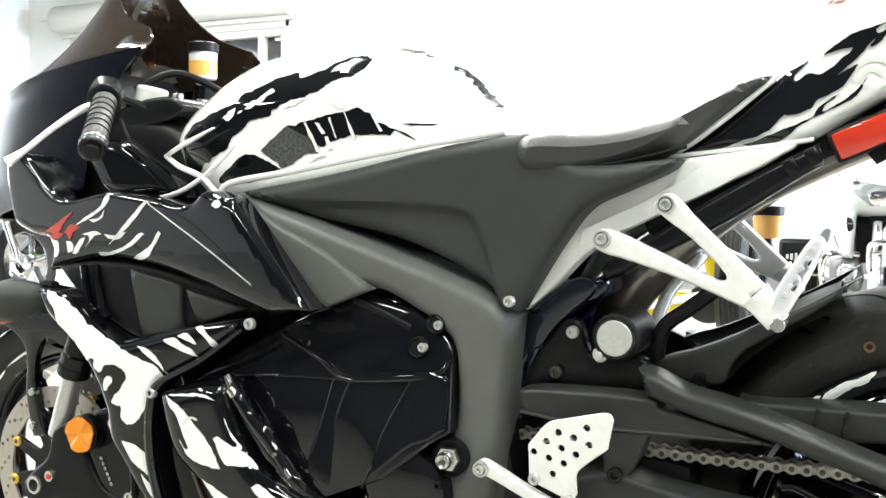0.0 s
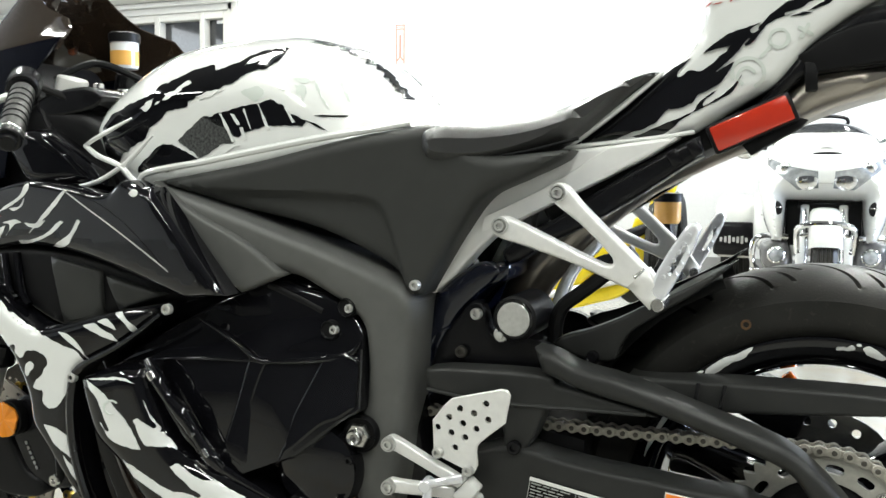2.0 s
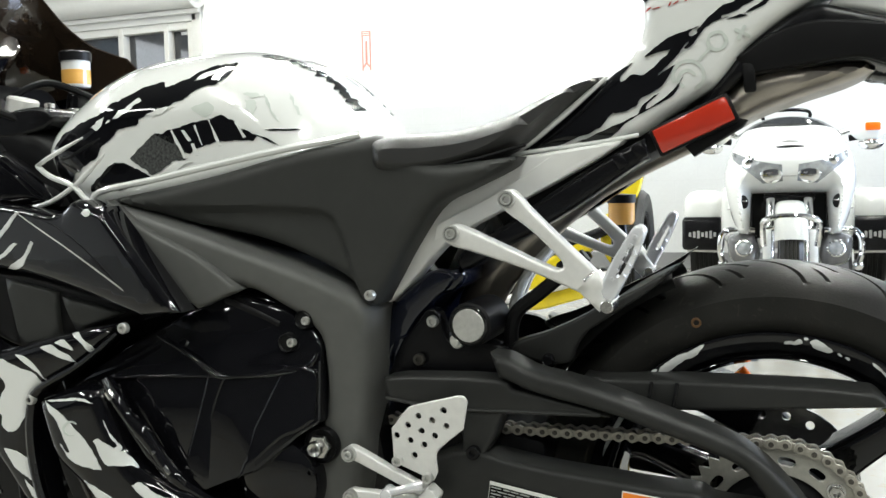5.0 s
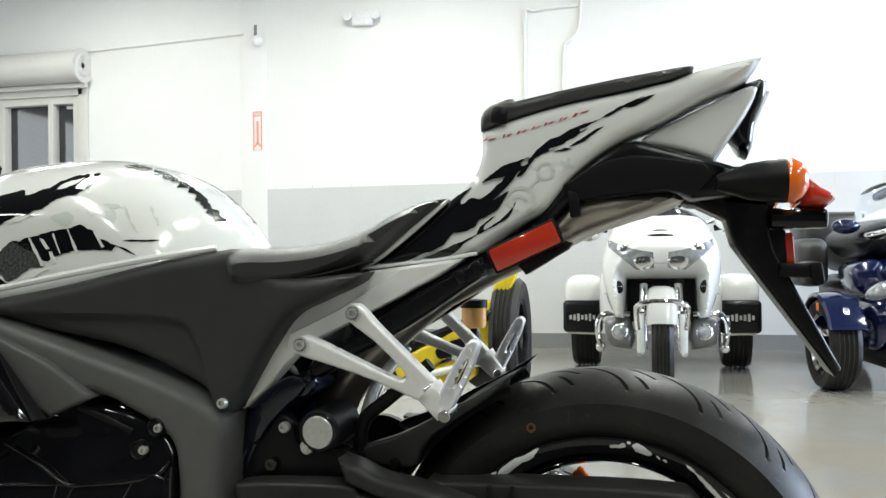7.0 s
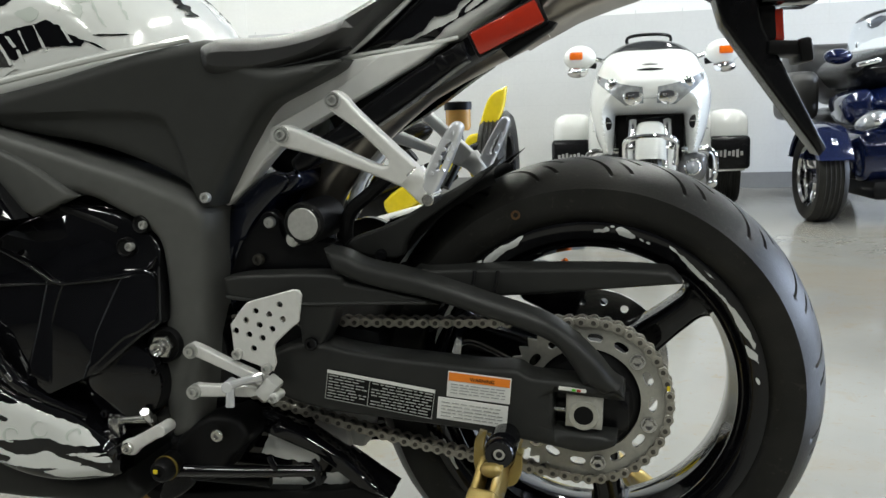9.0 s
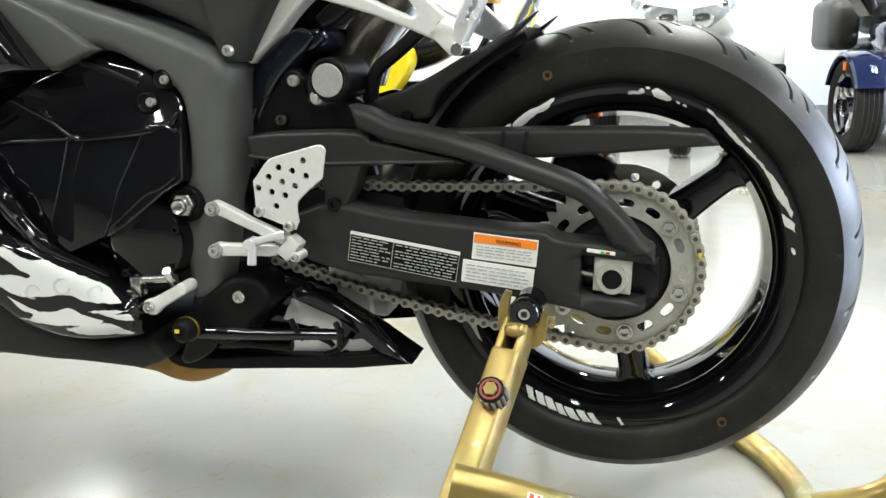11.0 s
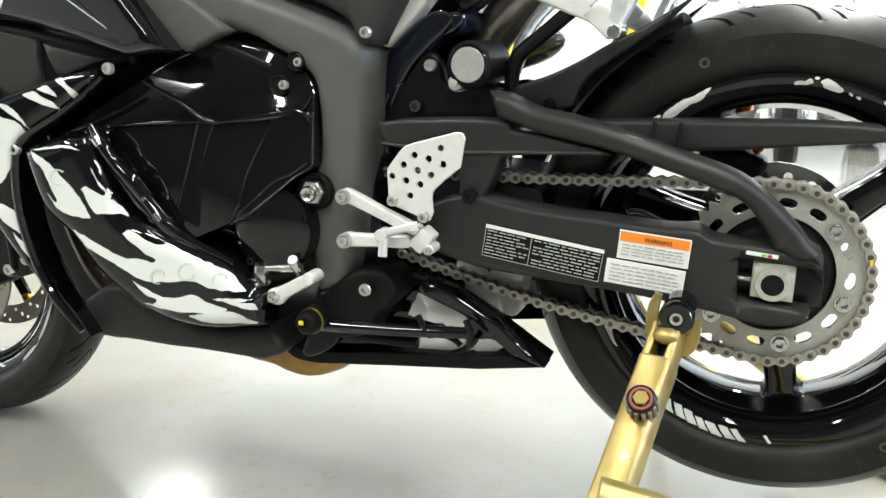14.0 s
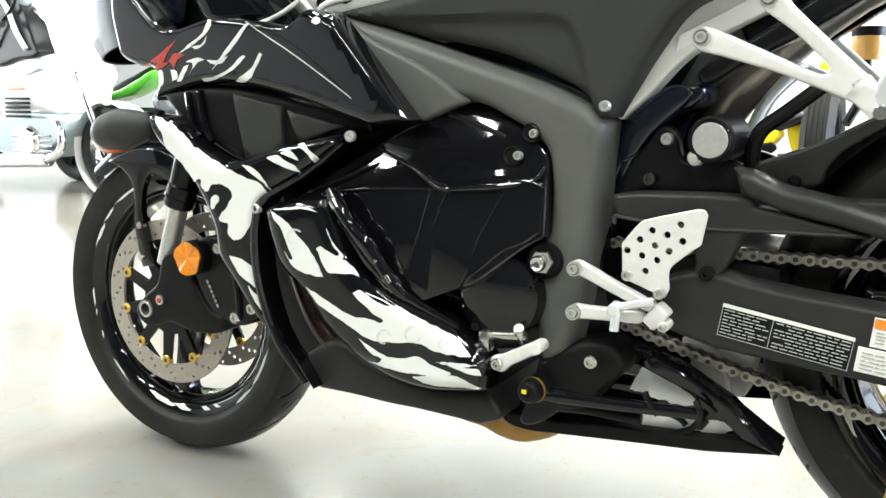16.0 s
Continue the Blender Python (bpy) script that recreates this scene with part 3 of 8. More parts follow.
RIM_PRINTS = [
    [(128.1, 0.2237), (123.6, 0.2285), (117.1, 0.2281), (111.3, 0.2286, 1), (113.9, 0.2198, 1), (120.0, 0.2185), (126.4, 0.2174)],
    [(131.0, 0.2290), (129.6, 0.2245), (127.9, 0.2280)],
    [(87.4, 0.2172), (87.2, 0.2210), (86.1, 0.2225), (84.6, 0.2222), (83.1, 0.2256), (82.2, 0.2220), (83.2, 0.2186), (85.5, 0.2178)],
    [(80.3, 0.2252), (78.8, 0.2275), (77.3, 0.2266), (75.0, 0.2235), (73.4, 0.2202), (74.2, 0.2162), (76.5, 0.2165), (78.6, 0.2173), (80.0, 0.2210)],
    [(71.9, 0.2188), (71.0, 0.2195), (70.2, 0.2176), (71.0, 0.2160)], [(69.7, 0.2172), (68.8, 0.2186), (68.0, 0.2166), (68.9, 0.2156)], [(82.0, 0.2270), (81.3, 0.2284), (80.9, 0.2268)],
    [(62.2, 0.2250, 1), (58.4, 0.2231), (50.8, 0.2186), (43.1, 0.2172), (35.3, 0.2184), (27.3, 0.2222), (18.8, 0.2239, 1), (17.0, 0.2217, 1), (24.3, 0.2139), (32.1, 0.2146), (38.6, 0.2143), (46.5, 0.2122), (54.1, 0.2148)],
    [(48.6, 0.2238, 1), (46.0, 0.2256), (43.7, 0.2242, 1), (46.0, 0.2226)],
    [(19.0, 0.2119, 1), (15.4, 0.2220), (11.9, 0.2228, 1), (14.7, 0.2130)],
    [(6.9, 0.2166), (6.2, 0.2200), (4.7, 0.2197), (5.4, 0.2170)],
    [(-88.6, 0.2191, 1), (-87.6, 0.2190, 1), (-86.0, 0.2285, 1), (-87.0, 0.2290, 1)]]
RIM_PRINTS += [[(a, r0, 1), (a + w, r0 - 0.0006, 1), (a + w + 3.4, r0 + 0.0125, 1), (a + 3.2, r0 + 0.0130, 1)] for a, w, r0 in ((-123.4, 2.6, 0.2168), (-119.6, 3.0, 0.2160), (-115.6, 3.0, 0.2166), (-111.4, 2.6, 0.2180), (-107.6, 3.2, 0.2188), (-103.2, 3.0, 0.2182), (-99.2, 2.2, 0.2184))]
for k, o in enumerate(RIM_PRINTS):
    part("rim_strip", rim_print(o, (RX, 0, RZ), RR, 0.078, k + 1, 0.0016 if k < 11 else 0.0008), WHITE_DECAL, wheel_r, "torn white strip")
for k, (a0, a1, r0, r1) in enumerate(((-160, -150, 0.214, 0.220), (140, 160, 0.214, 0.220))):
    part("rim_strip", arc_patch(r0, r1, a0, a1, (RX, 0, RZ), RR, 0.078, k + 1), WHITE_DECAL, wheel_r, "torn white strip")
TYRE_MARK = material("orange_tyre_mark", (0.085, 0.042, 0.014), 0.6, var=0.4, scale=200)
for a, r in ((110.6, 0.2585), (-55.8, 0.2527)):
    x, z = RX + r * math.cos(radians(a)), RZ + r * math.sin(radians(a))
    part("tyre_mark", lathe([(0.0035, -0.0915), (0.0062, -0.0915), (0.0062, -0.0850), (0.0035, -0.0850)], (x, 0, z), 16, closed=True), TYRE_MARK, wheel_r, "small worn orange ring on the tyre's flank")
holes = [circle(RX + 0.092 * math.cos(a), RZ + 0.092 * math.sin(a), 0.006, 10) for a in np.linspace(0, 6.28, 18, endpoint=False)]
disc = [(RX + 0.11 * math.cos(a), RZ + 0.11 * math.sin(a)) for a in np.linspace(0, 2 * math.pi, 36, endpoint=False)]
part("brake_disc", plate(disc, 0.075, 0.081, 0.0008, holes + [circle(RX, RZ, 0.06, 30)], n=1, step=0.03), STEEL, wheel_r, "drilled steel brake disc")
caliper = part("rear_caliper", rbox(0.09, 0.05, 0.06, pose(RX - 0.06, 0.085, RZ + 0.105, 0, 25, 0), 0.012), BLACK_SATIN, bike, "black rear brake caliper")
part("brake_bolt", rod((RX - 0.10, 0.05, RZ + 0.135), (RX - 0.10, 0.09, RZ + 0.135), 0.012), STEEL, caliper)
part("bleed_cap", rod((RX - 0.02, 0.06, RZ + 0.125), (RX - 0.045, 0.06, RZ + 0.155), 0.009), ORANGE_LENS, caliper)

FR = 0.224
wheel_f = part("front_wheel", lathe([(0.014, -0.06), (0.036, -0.055), (0.040, 0), (0.036, 0.055), (0.014, 0.06)], (FX, 0, FZ), 32), BLACK_SATIN, bike, "black cast front wheel")
part("tyre", tyre(0.2965, 0.058, FR + 0.003, (FX, 0, FZ), 17), RUBBER, wheel_f, "road tyre with curved grooves")
part("rim", rim(0.046, FR, (FX, 0, FZ)), BLACK_GLOSS, wheel_f, "gloss black rim with torn white strips")
for a in (20, 140, -100):
    part("spoke", spoke(a, 0.03, FR - 0.022, 0.026, 0.018, 0.046, 0.018, (FX, 0, FZ)), BLACK_GLOSS, wheel_f)
for k, (a0, a1, r0, r1) in enumerate(((109.8, 128.9, 0.225, 0.233), (132.7, 141.7, 0.225, 0.233), (143.5, 154.6, 0.223, 0.231), (179.9, 187.6, 0.225, 0.233), (190.5, 192.6, 0.225, 0.233), (202.1, 204.5, 0.225, 0.233), (217.9, 230.0, 0.225, 0.233), (244.8, 261.3, 0.209, 0.217), (263.3, 272.6, 0.209, 0.217), (282.4, 286.2, 0.209, 0.217), (291.1, 293.5, 0.209, 0.217), (308.3, 320.3, 0.225, 0.233), (322.8, 341.8, 0.225, 0.233))):
    part("rim_strip", arc_patch(r0, r1, a0, a1, (FX, 0, FZ), FR, 0.046, k + 31), WHITE_DECAL, wheel_f, "torn white strip")


def front_disc(y0, y1):
    holes = [circle(FX + r * math.cos(a + r * 9), FZ + r * math.sin(a + r * 9), 0.0036, 8) for r in (0.128, 0.138, 0.147) for a in np.linspace(0, 2 * math.pi, 20, endpoint=False)]
    rim_ = [(FX + 0.155 * math.cos(a), FZ + 0.155 * math.sin(a)) for a in np.linspace(0, 2 * math.pi, 60, endpoint=False)]
    d = part("brake_disc", plate(rim_, y0, y1, 0.0006, holes + [circle(FX, FZ, 0.119, 60)], n=1, step=0.02), DISC, wheel_f, "drilled brown-grey steel floating disc")
    for k in range(10):
        a = radians(36 * k + 12)
        x, z = FX + 0.114 * math.cos(a), FZ + 0.114 * math.sin(a)
        part("bobbin", lathe([(0.004, y0 - 0.004), (0.008, y0 - 0.004), (0.0095, y0 - 0.002), (0.0095, y1 + 0.003), (0.004, y1 + 0.003)], (x, 0, z), 16), GOLD_BOBBIN, d)
        part("bobbin_pin", rod((x, y0 - 0.0050, z), (x, y1 + 0.0034, z), 0.0042, 10), CHAIN_DARK, d)
    hub = [(FX + r * math.cos(radians(36 * k + 12 + o)), FZ + r * math.sin(radians(36 * k + 12 + o))) for k in range(10) for r, o in ((0.062, -11), (0.112, -5), (0.112, 5), (0.062, 11))]
    part("carrier", plate(hub, y0 - 0.001, y1 + 0.001, 0.001, [circle(FX, FZ, 0.035, 24)], n=1), BLACK_SATIN, d)


front_disc(-0.066, -0.061)
front_disc(0.061, 0.066)

# ---- motorcycle: outlines in its side plane (x, z); a third value marks a corner ----
COWL_SIDE = [(-0.645, 0.871), (-0.644, 0.768), (-0.604, 0.746), (-0.544, 0.731), (-0.554, 0.688, 1), (-0.435, 0.714), (-0.335, 0.712), (-0.233, 0.694), (-0.097, 0.658, 1), (-0.033, 0.666, 1), (-0.163, 0.804, 1), (-0.179, 0.804, 1), (-0.212, 0.813), (-0.245, 0.795), (-0.309, 0.802), (-0.412, 0.811), (-0.523, 0.801)]
BLADE = [(-0.532, 0.669, 1), (-0.508, 0.629), (-0.465, 0.596), (-0.440, 0.573), (-0.418, 0.546), (-0.394, 0.498), (-0.386, 0.456), (-0.363, 0.426), (-0.331, 0.385), (-0.293, 0.345), (-0.251, 0.310), (-0.219, 0.268, 1), (-0.277, 0.343), (-0.304, 0.418), (-0.310, 0.487), (-0.305, 0.528), (-0.291, 0.548), (-0.213, 0.590), (-0.135, 0.649, 1), (-0.212, 0.635), (-0.274, 0.621), (-0.350, 0.600), (-0.378, 0.598), (-0.426, 0.622), (-0.474, 0.659)]
BLADE_W1 = [(-0.507, 0.665, 1), (-0.474, 0.655), (-0.445, 0.634), (-0.425, 0.617), (-0.416, 0.615), (-0.391, 0.601), (-0.356, 0.588), (-0.318, 0.577), (-0.292, 0.568), (-0.283, 0.549, 1), (-0.307, 0.515), (-0.318, 0.509), (-0.329, 0.491), (-0.344, 0.483), (-0.359, 0.49), (-0.36, 0.507), (-0.372, 0.508), (-0.377, 0.514), (-0.359, 0.534), (-0.35, 0.553), (-0.362, 0.564), (-0.39, 0.564), (-0.397, 0.553), (-0.408, 0.557), (-0.412, 0.571), (-0.43, 0.566), (-0.441, 0.576), (-0.449, 0.595), (-0.46, 0.598), (-0.468, 0.583), (-0.484, 0.598), (-0.483, 0.625)]
BLADE_W2 = [(-0.359, 0.458, 1), (-0.335, 0.455), (-0.311, 0.442), (-0.293, 0.428), (-0.278, 0.417), (-0.269, 0.392, 1), (-0.29, 0.399), (-0.304, 0.407), (-0.318, 0.419), (-0.339, 0.431)]
BLADE_W3 = [(-0.391, 0.541), (-0.384, 0.548), (-0.375, 0.545), (-0.38, 0.536), (-0.39, 0.527)]
BLADE_W4 = [(-0.329, 0.596, 1), (-0.312, 0.594), (-0.292, 0.581), (-0.277, 0.56, 1), (-0.289, 0.572), (-0.309, 0.583)]
BLADE_W5 = [(-0.282, 0.608, 1), (-0.264, 0.613), (-0.249, 0.605), (-0.232, 0.599), (-0.224, 0.59, 1), (-0.24, 0.593), (-0.26, 0.599), (-0.275, 0.605)]
BLADE_W6 = [(-0.257, 0.616, 1), (-0.243, 0.621), (-0.229, 0.612), (-0.224, 0.606, 1), (-0.236, 0.609), (-0.246, 0.612)]
BLADE_W7 = [(-0.23, 0.629, 1), (-0.218, 0.631), (-0.204, 0.62), (-0.194, 0.613), (-0.193, 0.603, 1), (-0.2, 0.605), (-0.208, 0.616)]
LOW_W7 = [(-0.268, 0.535, 1), (-0.24, 0.54), (-0.203, 0.543), (-0.183, 0.537, 1), (-0.205, 0.54), (-0.238, 0.537)]
LOW_W8 = [(-0.17, 0.515, 1), (-0.162, 0.499), (-0.152, 0.486), (-0.145, 0.475), (-0.15, 0.473), (-0.157, 0.477), (-0.151, 0.48), (-0.159, 0.492, 1)]
LOW_W9 = [(0.007, 0.351, 1), (0.04, 0.355), (0.065, 0.354, 1), (0.04, 0.349)]
VENT = [(-0.534, 0.700, 1), (-0.449, 0.712), (-0.347, 0.708), (-0.233, 0.686), (-0.136, 0.664), (-0.136, 0.646, 1), (-0.234, 0.622), (-0.352, 0.595), (-0.447, 0.631), (-0.499, 0.665)]
LOWER = [(-0.291, 0.537, 1), (-0.217, 0.557), (-0.173, 0.560, 1), (-0.156, 0.517), (-0.122, 0.456), (-0.053, 0.428), (0.009, 0.404), (0.047, 0.379), (0.074, 0.356), (0.070, 0.315, 1), (-0.008, 0.305), (-0.071, 0.311), (-0.128, 0.334), (-0.181, 0.372), (-0.220, 0.417), (-0.261, 0.451), (-0.279, 0.492)]
LOW_W1 = [(-0.272, 0.535, 1), (-0.242, 0.523), (-0.218, 0.502), (-0.199, 0.485), (-0.185, 0.467), (-0.174, 0.447, 1), (-0.196, 0.448), (-0.219, 0.453), (-0.23, 0.46), (-0.242, 0.477, 1), (-0.228, 0.466), (-0.233, 0.48), (-0.248, 0.511)]
LOW_W2 = [(-0.186, 0.486, 1), (-0.178, 0.489), (-0.161, 0.481), (-0.143, 0.471), (-0.129, 0.46), (-0.122, 0.451, 1), (-0.137, 0.455), (-0.152, 0.454), (-0.167, 0.456)]
LOW_W3 = [(-0.125, 0.43, 1), (-0.115, 0.434), (-0.099, 0.427), (-0.076, 0.418), (-0.056, 0.419, 1), (-0.073, 0.425), (-0.092, 0.434, 1), (-0.047, 0.415), (-0.013, 0.403), (0.019, 0.391), (0.039, 0.379), (0.055, 0.364, 1), (0.032, 0.364), (0.003, 0.366), (-0.019, 0.373), (-0.063, 0.368), (-0.099, 0.368), (-0.122, 0.378), (-0.15, 0.391), (-0.164, 0.397), (-0.189, 0.411), (-0.205, 0.429, 1), (-0.173, 0.416), (-0.145, 0.403), (-0.122, 0.396), (-0.098, 0.397), (-0.076, 0.395), (-0.089, 0.404), (-0.107, 0.415), (-0.118, 0.423)]
LOW_W4 = [(-0.115, 0.366, 1), (-0.1, 0.359), (-0.082, 0.351), (-0.055, 0.347), (-0.019, 0.355, 1), (0.002, 0.345), (0.028, 0.337), (-0.028, 0.33), (-0.064, 0.33), (-0.103, 0.335, 1), (-0.077, 0.341), (-0.095, 0.348)]
LOW_W5 = [(-0.029, 0.325, 1), (0.023, 0.336), (0.048, 0.334), (0.069, 0.321, 1), (0.037, 0.32), (-0.005, 0.317)]
LOW_W6 = [(0.025, 0.349, 1), (0.056, 0.35), (0.066, 0.348), (0.069, 0.34, 1), (0.052, 0.343)]
BELLY = [(-0.263, 0.304, 1), (-0.194, 0.340), (-0.134, 0.315), (-0.030, 0.293), (0.052, 0.301, 1), (0.076, 0.271), (0.042, 0.251, 1), (-0.057, 0.255), (-0.105, 0.255), (-0.175, 0.258), (-0.234, 0.258, 1)]
BELLY_R = [(0.059, 0.280, 1), (0.143, 0.302), (0.204, 0.382, 1), (0.265, 0.372), (0.423, 0.272, 1), (0.417, 0.266, 1), (0.285, 0.252), (0.111, 0.236), (0.064, 0.249)]
BEL_W1 = [(0.249, 0.353, 1), (0.281, 0.339), (0.319, 0.32, 1), (0.317, 0.311), (0.296, 0.309), (0.267, 0.312), (0.233, 0.318, 1)]
BEL_W2 = [(0.216, 0.286, 1), (0.26, 0.288), (0.319, 0.293, 1), (0.333, 0.294), (0.361, 0.296), (0.372, 0.29, 1), (0.355, 0.28), (0.326, 0.278), (0.298, 0.27), (0.268, 0.268), (0.242, 0.267), (0.236, 0.274), (0.222, 0.276)]
SWING = [(0.266, 0.471, 1), (0.309, 0.488), (0.346, 0.490), (0.373, 0.484), (0.434, 0.475), (0.494, 0.470), (0.559, 0.464), (0.602, 0.463), (0.620, 0.454), (0.665, 0.450), (0.735, 0.441, 1), (0.735, 0.425, 1), (0.647, 0.434, 1), (0.648, 0.386, 1), (0.726, 0.379, 1), (0.722, 0.366), (0.685, 0.357), (0.653, 0.362), (0.621, 0.368), (0.578, 0.375), (0.505, 0.384), (0.406, 0.393), (0.336, 0.402), (0.276, 0.425)]
BRACE = [(0.356, 0.616, 1), (0.380, 0.611), (0.411, 0.597), (0.455, 0.588), (0.498, 0.576), (0.569, 0.553), (0.618, 0.537), (0.649, 0.524), (0.68, 0.5), (0.707, 0.472), (0.721, 0.454), (0.733, 0.446, 1), (0.734, 0.430, 1), (0.71, 0.434, 1), (0.686, 0.443, 1), (0.672, 0.468), (0.649, 0.496), (0.611, 0.513), (0.561, 0.53), (0.497, 0.55), (0.446, 0.561), (0.409, 0.57), (0.385, 0.579), (0.366, 0.586, 1)]
GUARD = [(0.460, 0.580, 1), (0.589, 0.582), (0.786, 0.579), (0.806, 0.563, 1), (0.755, 0.559), (0.589, 0.546), (0.496, 0.545, 1)]
HEEL = [(0.240, 0.524, 1), (0.262, 0.551), (0.274, 0.556, 1), (0.327, 0.570, 1), (0.335, 0.569), (0.339, 0.563, 1), (0.333, 0.529, 1), (0.307, 0.507), (0.298, 0.496), (0.299, 0.474, 1), (0.294, 0.463, 1), (0.242, 0.482, 1)]
TANK_B1 = [(-0.314, 0.874, 1), (-0.299, 0.904), (-0.275, 0.914), (-0.249, 0.926), (-0.229, 0.93), (-0.212, 0.937), (-0.208, 0.945), (-0.179, 0.956), (-0.154, 0.967), (-0.118, 0.975), (-0.113, 0.968), (-0.089, 0.973), (-0.069, 0.986), (-0.043, 0.998), (-0.023, 0.997, 1), (-0.02, 0.987), (-0.026, 0.97), (-0.06, 0.96), (-0.079, 0.948), (-0.105, 0.936), (-0.142, 0.926), (-0.157, 0.915), (-0.181, 0.91), (-0.201, 0.896), (-0.217, 0.885), (-0.227, 0.871), (-0.261, 0.854), (-0.300, 0.830), (-0.315, 0.845)]
TANK_B2 = [(-0.122, 0.9, 1), (-0.077, 0.911), (-0.04, 0.917), (-0.009, 0.92), (0.013, 0.906), (0.038, 0.892), (0.034, 0.887, 1), (-0.014, 0.887), (-0.055, 0.88), (-0.069, 0.873), (-0.082, 0.885), (-0.105, 0.892)]
TANK_S1 = [(0.05, 0.9, 1), (0.075, 0.901), (0.1, 0.9, 1), (0.076, 0.898)]
TANK_S2 = [(0.034, 0.895, 1), (0.051, 0.89), (0.071, 0.879, 1), (0.051, 0.887)]
TANK_W1 = [(-0.206, 0.92, 1), (-0.182, 0.936), (-0.156, 0.951), (-0.149, 0.95, 1), (-0.172, 0.933), (-0.191, 0.926)]
TANK_W2 = [(-0.234, 0.914, 1), (-0.22, 0.924), (-0.21, 0.929, 1), (-0.221, 0.911)]
TANK_W3 = [(-0.137, 0.929, 1), (-0.114, 0.937), (-0.091, 0.938, 1), (-0.123, 0.926)]
TANK_W4 = [(-0.07, 0.972, 1), (-0.059, 0.985), (-0.038, 0.992, 1), (-0.047, 0.979)]
TANK_CH = [(-0.011, 1.014, 1), (-0.002, 1.018), (0.033, 1.009), (0.072, 0.992), (0.099, 0.973), (0.118, 0.952), (0.145, 0.927, 1), (0.140, 0.926), (0.124, 0.944), (0.096, 0.970), (0.071, 0.986), (0.036, 1.003)]
TAIL_B1 = [(0.367, 0.857, 1), (0.399, 0.878), (0.436, 0.906), (0.465, 0.930), (0.489, 0.950), (0.506, 0.955, 1), (0.522, 0.963, 1), (0.508, 0.943), (0.523, 0.948), (0.536, 0.948), (0.548, 0.956), (0.561, 0.968), (0.567, 0.975, 1), (0.547, 0.971), (0.537, 0.968, 1), (0.561, 0.987), (0.591, 0.997), (0.6, 1.0, 1), (0.588, 0.99), (0.603, 0.994, 1), (0.593, 0.98), (0.583, 0.974), (0.588, 0.983, 1), (0.567, 0.96), (0.551, 0.945, 1), (0.572, 0.957, 1), (0.557, 0.933), (0.534, 0.92), (0.525, 0.91), (0.5, 0.904), (0.508, 0.914, 1), (0.492, 0.897), (0.482, 0.886), (0.449, 0.874, 1), (0.42, 0.864)]
TAIL_B3 = [(0.69, 1.045, 1), (0.703, 1.049), (0.717, 1.056), (0.734, 1.059), (0.745, 1.064), (0.759, 1.073, 1), (0.738, 1.067), (0.745, 1.071, 1), (0.73, 1.065), (0.716, 1.06), (0.704, 1.053)]
TAIL_B4 = [(0.452, 0.871, 1), (0.468, 0.875), (0.484, 0.882), (0.513, 0.894), (0.528, 0.902), (0.534, 0.911), (0.548, 0.922), (0.554, 0.925, 1), (0.538, 0.908), (0.549, 0.912), (0.562, 0.921), (0.571, 0.929), (0.581, 0.942, 1), (0.571, 0.922), (0.559, 0.915), (0.528, 0.899), (0.514, 0.891), (0.501, 0.879), (0.484, 0.87, 1)]
TAIL_B5 = [(0.649, 1.01, 1), (0.667, 1.016), (0.685, 1.028), (0.694, 1.035, 1), (0.681, 1.03), (0.664, 1.019)]
TAIL_B6 = [(0.631, 1.005, 1), (0.643, 1.009), (0.654, 1.008, 1), (0.644, 1.006)]
TAIL_B2 = [(0.602, 1.0, 1), (0.611, 1.01), (0.624, 1.02), (0.638, 1.025), (0.654, 1.034), (0.667, 1.038), (0.682, 1.042), (0.691, 1.045, 1), (0.674, 1.036), (0.664, 1.031), (0.674, 1.033, 1), (0.661, 1.025), (0.635, 1.012), (0.624, 1.008), (0.635, 1.009, 1), (0.62, 1.004), (0.608, 0.998), (0.6, 0.99, 1), (0.597, 0.994)]
TANK_SLASHES = [
    [(-0.097, 0.905, 1), (-0.093, 0.905, 1), (-0.071, 0.867, 1), (-0.076, 0.866, 1)], [(-0.079, 0.905, 1), (-0.073, 0.904, 1), (-0.063, 0.89, 1), (-0.068, 0.889, 1)],
    [(-0.064, 0.886, 1), (-0.059, 0.886, 1), (-0.052, 0.87, 1), (-0.058, 0.869, 1)], [(-0.035, 0.917, 1), (-0.033, 0.917, 1), (-0.016, 0.883, 1), (-0.02, 0.881, 1)],
    [(-0.058, 0.91, 1), (-0.056, 0.911, 1), (-0.045, 0.884, 1), (-0.047, 0.883, 1)], [(0.006, 0.912, 1), (0.009, 0.912, 1), (0.023, 0.892, 1), (0.019, 0.891, 1)],
    [(-0.105, 0.847, 1), (-0.092, 0.858), (-0.078, 0.863), (-0.062, 0.861, 1), (-0.078, 0.857), (-0.09, 0.849)]]
TANK_B3 = [(-0.245, 0.824, 1), (-0.211, 0.853), (-0.193, 0.864), (-0.173, 0.862), (-0.13, 0.842, 1), (-0.155, 0.834), (-0.204, 0.824)]
TANK_MESH = [(-0.168, 0.868, 1), (-0.143, 0.887), (-0.119, 0.901), (-0.091, 0.891), (-0.073, 0.868), (-0.097, 0.863), (-0.126, 0.845), (-0.144, 0.855)]
